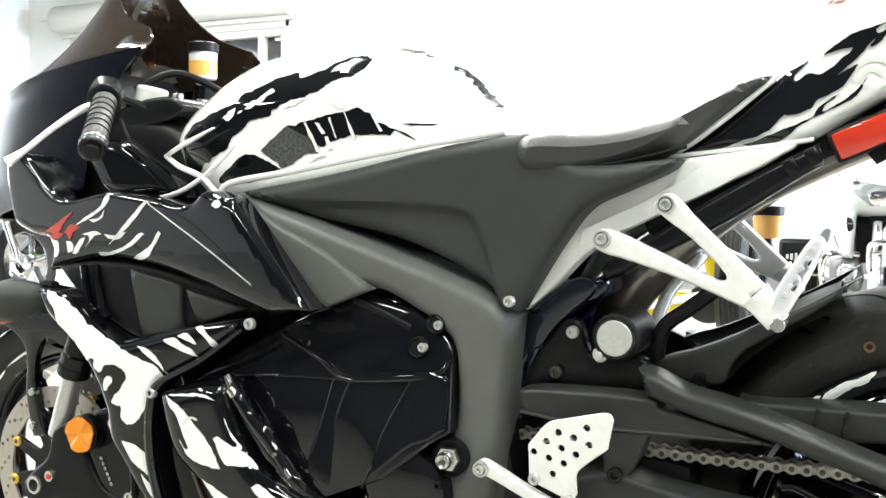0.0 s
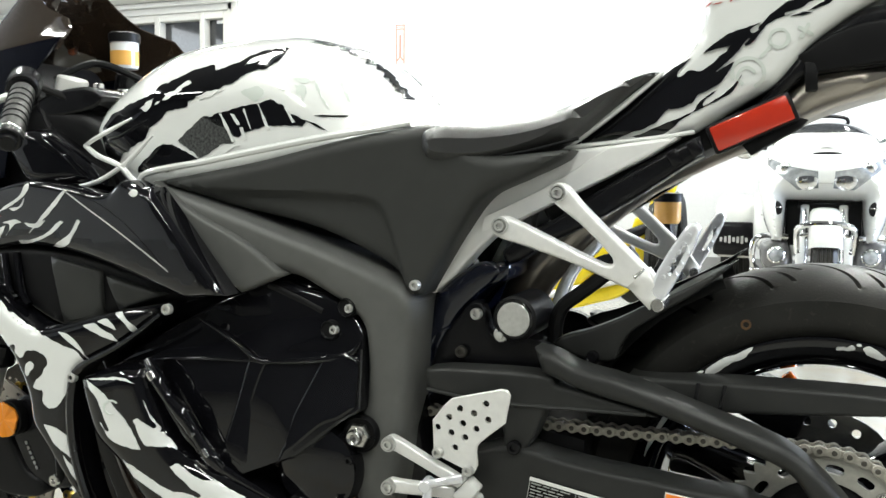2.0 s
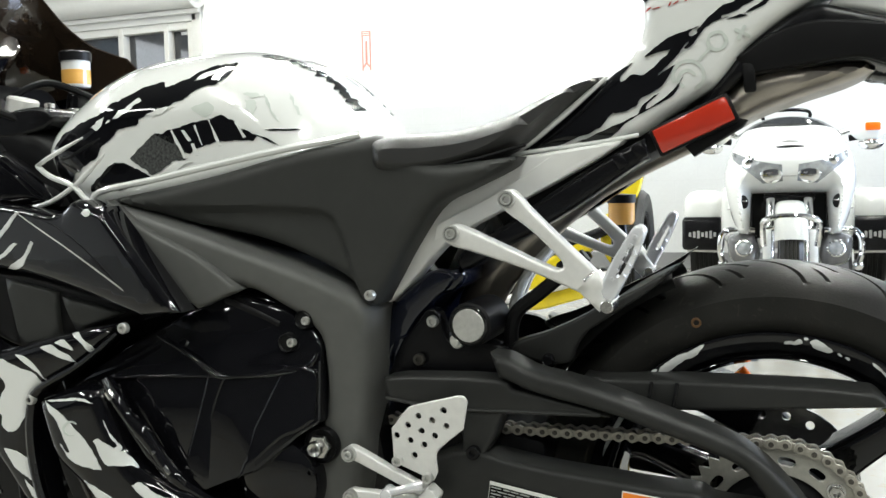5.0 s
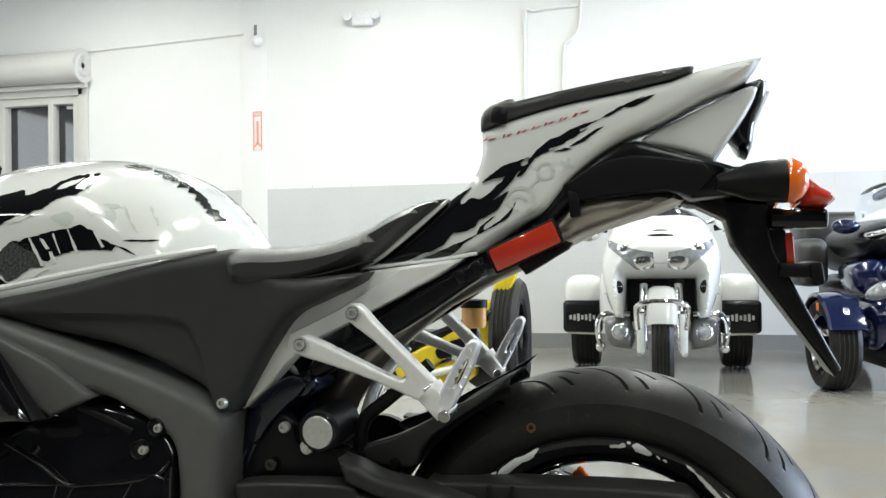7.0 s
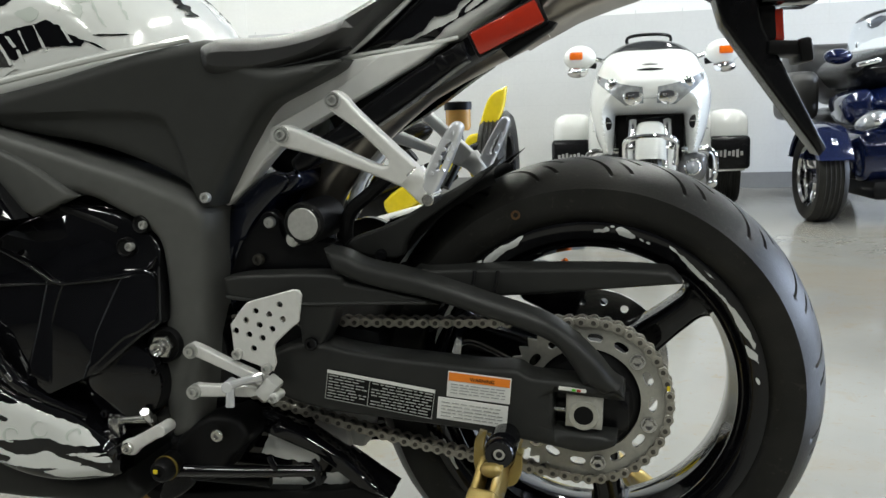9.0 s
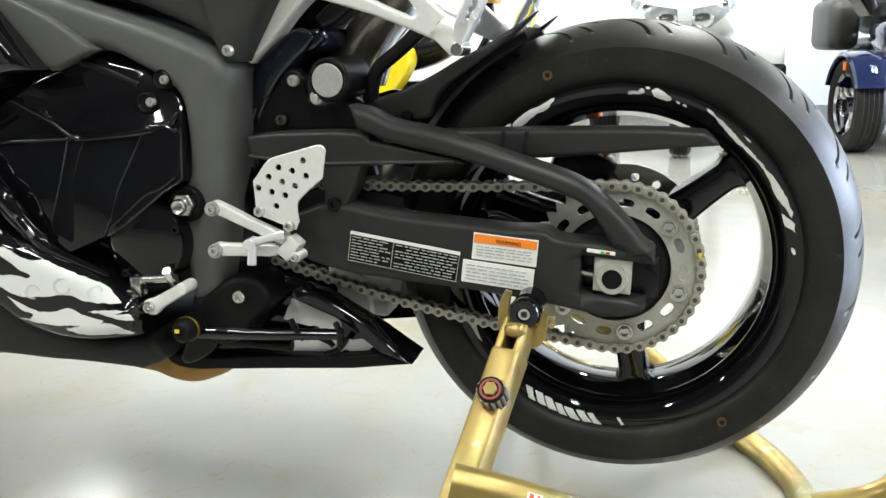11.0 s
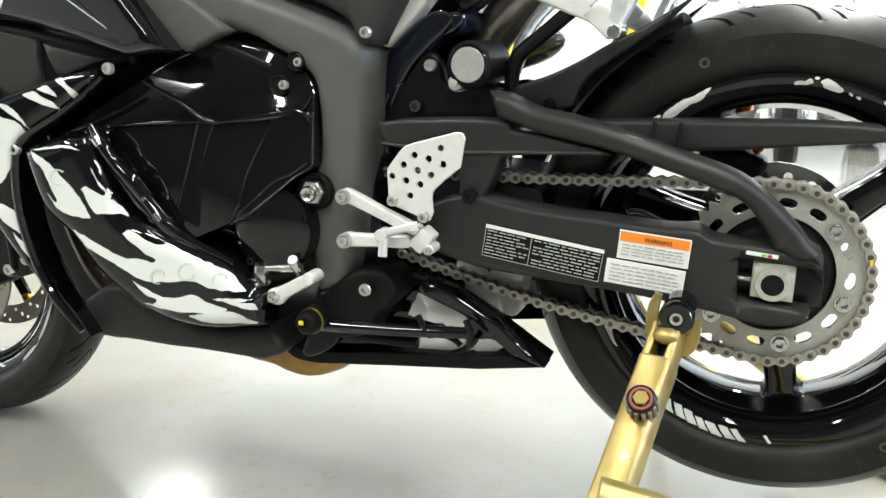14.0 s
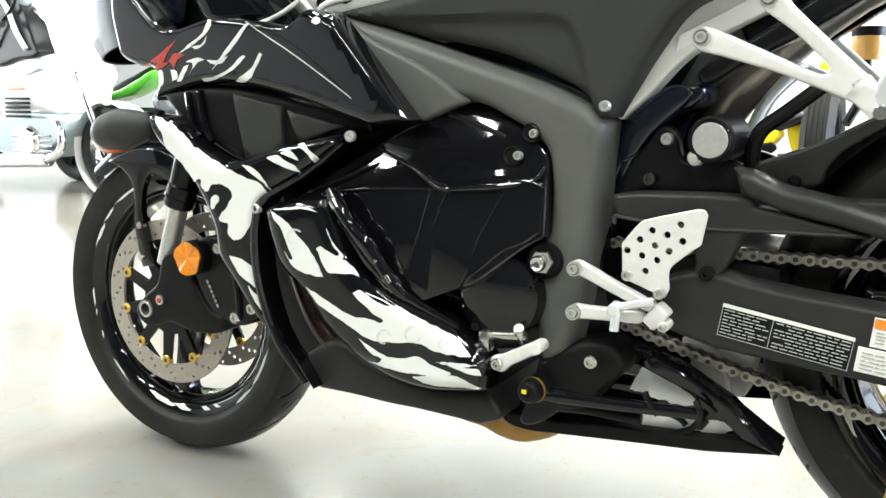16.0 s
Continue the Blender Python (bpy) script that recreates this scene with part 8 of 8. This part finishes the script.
for o in (lamp, mirrored(lamp)):
    h = part("headlamp", sheet(S_TF, smooth(o, 4), 0.006, th=0.02, mirror=False, step=0.02), LAMP_GLASS, tf, "clear twin headlamp")
    c = 0.105 * (1 if o is lamp else -1)
    for cx, cz, cr in ((c, 0.818, 0.060), (c * 2.15, 0.890, 0.034)):
        yy = float(S_TF.y(np.array([[cx, cz]]))[0])
        part("reflector", lathe([(cr, yy - 0.008), (cr * 0.85, yy - 0.014), (cr * 0.45, yy - 0.018), (0, yy - 0.019)], (cx, 0, cz), 24), CHROME, h)
for z, w, m in ((0.972, 0.115, BLACK_MATTE), (1.005, 0.07, LABEL_GREY)):
    yy = float(S_TF.y(np.array([[0.0, z]]))[0])
    part("air_slot", tube([(-w, yy + 0.012, z - 0.008), (0, yy - 0.003, z + 0.004), (w, yy + 0.012, z - 0.008)], 0.008, 8), m, tf)
for s in (-1, 1):
    yy = float(S_TF.y(np.array([[0.265, 0.645]]))[0])
    part("side_vent", ball(0.028, 0.012, 0.042, pose(s * 0.262, yy, 0.65, 0, s * 10, 0)), BLACK_MATTE, tf)
    part("vent_bar", rbox(0.05, 0.012, 0.008, pose(s * 0.262, yy - 0.012, 0.655), 0.002), CHROME, tf)
    part("fairing_seam", rod((s * 0.36, 0.06, 0.60), (s * 0.30, 0.03, 0.60), 0.005), LABEL_GREY, tf)
part("nose_line", rod((-0.05, float(S_TF.y(np.array([[0.0, 0.80]]))[0]) - 0.001, 0.80), (0.05, float(S_TF.y(np.array([[0.0, 0.80]]))[0]) - 0.001, 0.80), 0.003, 6), LABEL_GREY, tf)
part("radiator_grille", rbox(0.44, 0.10, 0.30, pose(0, 0.16, 0.56), 0.02), BLACK_MATTE, trike, "black opening behind the front wheel")
part("grille_bar", rbox(0.30, 0.04, 0.05, pose(0, 0.06, 0.665), 0.012), BLACK_SATIN, trike)
part("windshield", sheet(Surf([(-0.33, 1.05, 1), (-0.18, 1.15), (0, 1.18), (0.18, 1.15), (0.33, 1.05, 1), (0, 1.09)], 0.30, 0.10, 0.12), th=0.01, mirror=False, step=0.03), DARK_GLASS, trike, "low smoked windshield")
part("backrest", tube([(-0.13, 0.9, 1.15), (-0.15, 0.9, 1.24), (0, 0.9, 1.26), (0.15, 0.9, 1.24), (0.13, 0.9, 1.15)], 0.012, 8), BLACK_SATIN, trike)
part("seat", rbox(0.50, 0.85, 0.24, pose(0, 0.95, 0.86), 0.08), SEAT_VINYL, trike, "black touring seat")
part("rear_body", rbox(0.86, 0.95, 0.50, pose(0, 1.05, 0.55), 0.14, 4), WHITE_GLOSS, trike, "white rear body")
part("trunk", rbox(0.62, 0.42, 0.34, pose(0, 1.45, 0.92), 0.08, 3), WHITE_GLOSS, trike)
for s in (-1, 1):
    mi = part("mirror", ball(0.105, 0.06, 0.080, pose(s * 0.445, 0.12, 1.075)), WHITE_GLOSS, trike, "white mirror with an orange signal")
    part("signal", rbox(0.085, 0.03, 0.050, pose(s * 0.465, 0.062, 1.085), 0.010), ORANGE_LENS, mi, "orange signal lens")
    part("lower_shell", ball(0.07, 0.05, 0.04, pose(s * 0.46, 0.11, 0.985)), CHROME, mi)
    part("mirror_arm", rod((s * 0.34, 0.14, 1.02), (s * 0.46, 0.12, 1.04), 0.02), BLACK_MATTE, mi)
    part("handlebar", rod((s * 0.30, 0.42, 1.06), (s * 0.42, 0.46, 1.10), 0.016), CHROME, trike)
    lowc = part("lower_cowl", sheet(Surf([(s * 0.20, 0.455, 1), (s * 0.345, 0.44), (s * 0.36, 0.36), (s * 0.33, 0.27), (s * 0.19, 0.235, 1), (s * 0.165, 0.33)], 0.06, 0.10, 0.06), to=0.35, mirror=False, step=0.02), material("grey_cowl", (0.20, 0.20, 0.205), 0.25, 0.4, coat=0.6), trike, "silver grey lower cowl with a fog lamp")
    part("fog_lamp", lathe([(0.048, -0.050), (0.052, -0.060), (0.044, -0.066), (0.030, -0.052), (0, -0.050)], (s * 0.262, 0, 0.362), 24), CHROME, lowc, "round fog lamp")
    part("lens", lathe([(0.040, -0.056), (0.025, -0.068), (0, -0.070)], (s * 0.262, 0, 0.362), 20), LAMP_GLASS, lowc)
    part("crash_bar", tube([(s * 0.20, -0.02, 0.47), (s * 0.33, -0.06, 0.48), (s * 0.39, -0.07, 0.44), (s * 0.40, -0.06, 0.34), (s * 0.38, -0.02, 0.26)], 0.018, 10), CHROME, trike, "chrome crash bar")
    part("bar_end", ball(0.032, 0.03, 0.035, pose(s * 0.385, -0.02, 0.262)), CHROME, trike)
    fk = part("fork_leg", rod((s * 0.115, -0.20, 0.26), (s * 0.105, 0.0, 0.66), 0.028, 16), CHROME, trike, "chrome fork leg")
    part("fork_cover", rbox(0.050, 0.07, 0.26, pose(s * 0.128, -0.23, 0.37, -10, 0, 0), 0.015), WHITE_GLOSS, fk)
    part("axle_cap", ball(0.024, 0.03, 0.03, pose(s * 0.13, -0.23, 0.25)), CHROME, fk)
    rf = part("rear_fender", rbox(0.30, 0.72, 0.30, pose(s * 0.545, 1.12, 0.56), 0.10, 4), WHITE_GLOSS, trike, "white rounded rear fender")
    part("step_guard", rbox(0.285, 0.20, 0.235, pose(s * 0.553, 0.80, 0.405), 0.03, 3), BLACK_SATIN, rf, "black guard on the fender")
    for k in range(7):
        part("guard_print", rbox(0.018, 0.004, 0.03 + 0.012 * (k % 3), pose(s * 0.553 - 0.085 + 0.028 * k, 0.699, 0.40), 0), LABEL_GREY, rf)
    part("running_bar", rod((s * 0.42, 0.74, 0.285), (s * 0.66, 0.74, 0.292), 0.018, 12), CHROME, rf)
    wheel_x(0.30, 0.105, (s * 0.55, 1.15, 0.30), trike, "rear_wheel", label="wide rear tyre")
wheel_x(0.315, 0.066, (0, -0.24, 0.315), trike, "front_wheel", axis="x", label="grooved front tyre")
ffb = fender(70, 157, 0.345, 0.092, 0.075, (0, 0, 0))
bmesh.ops.transform(ffb, matrix=Matrix.Translation((0, -0.24, 0.315)) @ pose(0, 0, 0, 0, 0, 90), verts=ffb.verts)
part("front_fender", ffb, WHITE_GLOSS, trike, "white front mudguard with chrome trim")
part("fender_trim", tube([(-0.145, -0.30, 0.40), (-0.150, -0.36, 0.50), (-0.13, -0.42, 0.555), (0, -0.46, 0.575), (0.13, -0.42, 0.555), (0.150, -0.36, 0.50), (0.145, -0.30, 0.40)], 0.018, 10), CHROME, trike, "chrome bow round the mudguard")
part("fender_trim", tube([(-0.125, -0.36, 0.50), (0, -0.47, 0.52), (0.125, -0.36, 0.50)], 0.010, 8), CHROME, trike)

# ---- dark blue roadster with two front wheels ----
rd = empty("roadster", "dark blue three-wheeled roadster with two front wheels", "trike", (2.44, 4.83, GZ), turn=8)
for s in (-1, 1):
    w = wheel_x(0.285, 0.092, (s * 0.60, -0.05, 0.285), rd, "front_wheel", label="ribbed front tyre on a chrome rim")
    fd = part("front_fender", lathe([(0.295, -0.110), (0.318, -0.10), (0.332, 0), (0.318, 0.10), (0.295, 0.110), (0.285, 0.10), (0.315, 0), (0.285, -0.10)], (s * 0.60, -0.05, 0.285), 48, axis="x", closed=True), BLUE, rd, "dark blue front mudguard")
    for v in [q for q in fd.data.vertices if q.co.z < 0.40]:
        v.co.z, v.co.y = 0.40 + (v.co.z - 0.40) * 0.02, v.co.y
    part("fender_lamp", rbox(0.03, 0.05, 0.012, pose(s * 0.60, -0.30, 0.50, 50, 0, 0), 0.004), CHROME, fd)
    part("side_marker", rbox(0.01, 0.03, 0.05, pose(s * 0.722, -0.16, 0.52), 0.003), ORANGE_LENS, fd)
    part("suspension_arm", rod((s * 0.22, -0.05, 0.26), (s * 0.50, -0.05, 0.29), 0.02), BLACK_MATTE, rd)
    part("suspension_arm", rod((s * 0.22, 0.10, 0.40), (s * 0.50, 0.0, 0.38), 0.016), BLACK_MATTE, rd)
    hl2 = part("headlamp", ball(0.10, 0.11, 0.055, pose(s * 0.37, -0.24, 0.62, 0, s * 25, s * 20)), LAMP_GLASS, rd, "slanted clear headlamp")
    part("reflector", ball(0.04, 0.05, 0.032, pose(s * 0.37, -0.305, 0.615)), CHROME, hl2)
    part("side_pod", rbox(0.20, 0.50, 0.20, pose(s * 0.33, 0.18, 0.70, 0, s * 18, s * 8), 0.06, 3), BLUE, rd, "dark blue side panel")
    part("chrome_vent", rbox(0.14, 0.05, 0.03, pose(s * 0.30, 0.02, 0.97, 0, s * 12, 0), 0.012), CHROME, rd)
    part("mirror", ball(0.09, 0.05, 0.05, pose(s * 0.44, 0.15, 1.02)), BLUE, rd)
    part("saddlebag", rbox(0.22, 0.5, 0.36, pose(s * 0.36, 1.25, 0.78), 0.07, 3), SEAT_VINYL, rd)
part("nose", sheet(Surf([(-0.26, 0.62), (-0.33, 0.72), (-0.26, 0.80), (0, 0.84), (0.26, 0.80), (0.33, 0.72), (0.26, 0.62), (0.16, 0.40), (0, 0.34), (-0.16, 0.40)], 0.10, 0.42, 0.30), to=0.5, mirror=False, step=0.03), BLUE, rd, "dark blue pointed nose")
part("lower_cowl", rbox(0.84, 0.60, 0.34, pose(0, 0.12, 0.40), 0.11, 3), BLUE, rd, "dark blue lower cowl")
part("skid_plate", rbox(0.70, 0.90, 0.12, pose(0, 0.20, 0.20), 0.04), BLACK_MATTE, rd)
part("grille", rbox(0.24, 0.08, 0.16, pose(0, -0.28, 0.47), 0.03), BLACK_MATTE, rd)
part("body", rbox(0.50, 1.3, 0.42, pose(0, 0.72, 0.48), 0.10, 3), BLACK_SATIN, rd)
part("hood", sheet(Surf([(-0.38, 0.92), (-0.34, 1.00), (-0.18, 1.06), (0, 1.08), (0.18, 1.06), (0.34, 1.00), (0.38, 0.92), (0.24, 0.80), (-0.24, 0.80)], 0.22, 0.28, 0.2), to=0.7, mirror=False, step=0.03), BLACK_SATIN, rd, "black hood below the windshield")
part("windshield", sheet(Surf([(-0.30, 1.05, 1), (-0.24, 1.25), (0, 1.33), (0.24, 1.25), (0.30, 1.05, 1), (0, 1.08)], 0.40, 0.12, 0.15), th=0.01, mirror=False, step=0.03), glass("clear_screen", (0.8, 0.85, 0.88)), rd, "clear windshield")
part("seat", rbox(0.44, 0.70, 0.22, pose(0, 0.95, 0.82), 0.08, 3), SEAT_VINYL, rd, "black seat")
part("top_case", rbox(0.62, 0.40, 0.30, pose(-0.05, 1.50, 1.02), 0.09, 3), SEAT_VINYL, rd, "black padded backrest case")
part("rear_wheel", lathe([(0.18, -0.11), (0.27, -0.11), (0.30, 0), (0.27, 0.11), (0.18, 0.11)], (0, 1.45, 0.30), 40, axis="x"), RUBBER, rd)

# ---- yellow motorcycle standing behind ----
yb = empty("yellow_motorcycle", "yellow and black motorcycle parked behind with a black wheel", "motorcycle", (-0.10, 2.45, GZ))
wheel_x(0.27, 0.06, (0.26, 0.12, 0.49), yb, "rear_wheel", axis="x", rimmat=BLACK_SATIN, label="black wheel with a knobbly tyre")
wheel_x(0.27, 0.07, (-0.75, 0.10, 0.27), yb, "front_wheel", axis="y", rimmat=BLACK_SATIN)
part("tail_fin", plate([(0.20, 0.70, 1), (0.25, 0.82), (0.32, 0.86, 1), (0.30, 0.76), (0.25, 0.66, 1)], -0.02, 0.03, 0.01), YELLOW, yb, "yellow pointed fin")
part("side_panel", plate([(0.16, 0.66), (0.26, 0.64), (0.28, 0.50), (0.20, 0.46), (0.15, 0.55)], -0.06, 0.02, 0.015), YELLOW, yb)
part("belly_panel", plate([(-0.20, 0.40), (0.00, 0.52), (0.10, 0.58), (0.13, 0.54), (0.02, 0.44), (-0.16, 0.33)], -0.10, 0.02, 0.015), YELLOW, yb)
part("lower_panel", plate([(-0.18, 0.32), (-0.02, 0.40), (0.12, 0.42), (0.14, 0.36), (0.0, 0.30), (-0.16, 0.27)], -0.09, 0.02, 0.015), YELLOW, yb)
part("front_panel", plate([(-0.55, 0.62), (-0.36, 0.72), (-0.20, 0.66), (-0.28, 0.48), (-0.42, 0.38), (-0.52, 0.46)], -0.10, 0.02, 0.015), YELLOW, yb)
part("tank", ball(0.24, 0.12, 0.09, pose(-0.26, 0.12, 0.66, 0, -10, 0)), BLACK_SATIN, yb)
part("panel_gap", plate([(-0.02, 0.47), (0.10, 0.52), (0.12, 0.49), (0.0, 0.43)], -0.115, -0.09, 0.004), BLACK_SATIN, yb)
part("engine", rbox(0.36, 0.24, 0.26, pose(-0.20, 0.12, 0.40), 0.05), BLACK_SATIN, yb)
part("frame_bar", rod((-0.45, -0.08, 0.36), (0.22, -0.08, 0.62), 0.022), BLACK_SATIN, yb)
part("frame_bar", rod((-0.30, -0.12, 0.30), (0.24, -0.10, 0.44), 0.016), ALU, yb)
part("fork", rod((-0.75, 0.08, 0.27), (-0.55, 0.08, 0.85), 0.025), STEEL, yb)
part("mud_panel", plate([(0.12, 0.44), (0.20, 0.42), (0.24, 0.34), (0.16, 0.30), (0.08, 0.36)], -0.04, 0.02, 0.01), GREY_MATTE, yb)


# rear brake cup on the far side of the bike
rcup = part("brake_cup", lathe([(0, 0.0), (0.018, 0.0), (0.021, 0.006), (0.021, 0.036)], (0.458, 0.225, 0.752), 24, axis="z"), FLUID, bike, "amber brake fluid cup on the far side")
part("cap", lathe([(0, 0.034), (0.023, 0.034), (0.023, 0.047), (0, 0.049)], (0.458, 0.225, 0.752), 24, axis="z"), BLACK_MATTE, rcup)
part("cup_hose", tube([(0.458, 0.225, 0.752), (0.46, 0.22, 0.71), (0.44, 0.19, 0.66)], 0.007, 8), BLACK_MATTE, rcup)

# ---- silver touring motorcycle and a green one beyond the front wheel ----
tb = empty("touring_motorcycle", "white and silver touring motorcycle with a louvred side panel", "motorcycle", (-4.9, 2.95, GZ), turn=0)


def tp(pts):
    return [(x + 4.9, z - GZ, *q) for x, z, *q in pts]


S_T1 = Surf(tp([(-5.60, 1.45), (-5.05, 1.62, 1), (-4.93, 1.20), (-4.86, 1.00), (-4.74, 0.86), (-4.80, 0.75), (-4.84, 0.58, 1), (-5.10, 0.57), (-5.70, 0.57), (-5.9, 0.9)]), 0.02, 0.10, 0.08)
tfa = part("fairing", sheet(S_T1, to=0.45, mirror=False, step=0.03), WHITE_GLOSS, tb, "white touring fairing")
part("screen", sheet(S_T1, smooth(tp([(-5.55, 1.42), (-5.06, 1.50), (-4.98, 1.16), (-5.15, 1.00), (-5.55, 0.98)]), 4), 0.012, th=0.01, mirror=False, step=0.03), DARK_GLASS, tfa, "dark gap below the screen")
for k in range(5):
    part("louvre", rbox(0.26, 0.02, 0.018, pose(-0.24, -0.095, 0.665 - 0.031 * k), 0.005), BLACK_MATTE, tfa)
part("marker", rbox(0.20, 0.012, 0.022, pose(-0.26, -0.092, 0.735), 0.005), material("faded_orange", (0.75, 0.35, 0.20), 0.4), tfa)
part("engine", rbox(0.75, 0.36, 0.30, pose(-0.35, 0.18, 0.40), 0.08, 3), SILVER_PAINT, tb, "grey engine block")
part("chin", plate(tp([(-5.5, 0.30), (-4.95, 0.33), (-4.72, 0.52), (-4.85, 0.58), (-5.5, 0.57)]), -0.03, 0.4, 0.02), SILVER_PAINT, tb)
for k in range(4):
    part("engine_fin", rbox(0.42, 0.04, 0.016, pose(-0.20, -0.02, 0.30 + 0.035 * k), 0.004), STEEL, tb)
part("engine_cover", lathe([(0, -0.07), (0.09, -0.07), (0.11, -0.05), (0.12, 0.0), (0, 0.0)], (-0.22, 0, 0.36), 32), CHROME, tb, "round chrome engine cover")
part("header", tube([(0.10, -0.04, 0.50), (0.16, -0.06, 0.40), (0.10, -0.06, 0.28), (-0.2, -0.06, 0.22)], 0.028, 12), CHROME, tb)
part("side_badge", rbox(0.20, 0.01, 0.035, pose(-0.05, -0.094, 0.86, 0, -14, 0), 0.004), SILVER_PAINT, tfa)
part("exhaust", rod((-0.9, -0.05, 0.20), (0.0, -0.05, 0.24), 0.05), CHROME, tb)
wheel_x(0.31, 0.065, (0.42, 0.18, 0.312), tb, "front_wheel", axis="y", label="front tyre on a chrome wheel")
part("fork", rod((0.42, 0.08, 0.31), (0.18, 0.08, 0.85), 0.028), CHROME, tb)
part("mudguard", lathe([(0.33, -0.09), (0.345, 0), (0.33, 0.09), (0.32, 0)], (0.42, 0.18, 0.312), 40, closed=True), WHITE_GLOSS, tb)
part("handlebar", tube([(-0.35, -0.12, 1.28), (-0.30, 0.1, 1.34), (-0.30, 0.5, 1.34)], 0.016, 8), CHROME, tb)
part("mirror", ball(0.04, 0.05, 0.07, pose(-0.08, 0.0, 1.28)), CHROME, tb)
part("console", plate(tp([(-5.55, 1.50), (-5.20, 1.52), (-4.98, 1.30), (-4.88, 1.06), (-4.86, 0.98), (-5.05, 0.95), (-5.40, 0.94)]), -0.115, 0.02, 0.02), BLACK_SATIN, tb, "dark console behind the handlebar")
part("console_trim", tube([(-0.36, -0.13, 1.42), (-0.22, -0.14, 1.28), (-0.14, -0.14, 1.12), (-0.06, -0.13, 1.00)], 0.018, 10), ALU, tb)
part("grip", rod((-0.42, -0.20, 1.22), (-0.16, -0.22, 1.16), 0.022, 14), RUBBER, tb, "black rubber grip")
part("cable_loom", tube([(-0.40, -0.14, 1.02), (-0.30, -0.15, 1.16), (-0.16, -0.15, 1.26), (-0.10, -0.14, 1.36)], 0.012, 8), BLACK_MATTE, tb)
part("mirror_shell", ball(0.07, 0.05, 0.05, pose(-0.12, -0.08, 1.34, 0, 25, 0)), SILVER_PAINT, tb)
part("rear_body", rbox(1.3, 0.42, 0.5, pose(-1.3, 0.2, 0.72), 0.14, 3), WHITE_GLOSS, tb)
wheel_x(0.31, 0.08, (-1.25, 0.2, 0.312), tb, "rear_wheel", axis="y")
gb = empty("green_motorcycle", "small lime green motorcycle behind the tourer", "motorcycle", (-4.75, 3.75, GZ))
part("tank", plate([(-0.55, 0.69), (-0.30, 0.735), (-0.05, 0.83), (0.10, 0.88), (0.05, 0.82), (-0.25, 0.68)], -0.10, 0.10, 0.03), GREEN, gb, "lime green fairing")
part("seat", plate([(-0.40, 0.74), (-0.10, 0.86), (0.12, 0.93), (0.05, 0.90), (-0.30, 0.72)], -0.08, 0.08, 0.02), SEAT_VINYL, gb)
part("engine", rbox(0.5, 0.25, 0.3, pose(-0.2, 0, 0.45), 0.06), BLACK_SATIN, gb)
part("headlamp", ball(0.12, 0.14, 0.11, pose(0.22, -0.05, 0.66)), LAMP_GLASS, gb)
wheel_x(0.30, 0.07, (0.42, 0, 0.30), gb, "front_wheel", axis="y", rimmat=BLACK_SATIN)
wheel_x(0.30, 0.09, (-0.85, 0, 0.30), gb, "rear_wheel", axis="y", rimmat=BLACK_SATIN)
part("fork", rod((0.42, -0.05, 0.30), (0.18, -0.05, 0.80), 0.025), STEEL, gb)
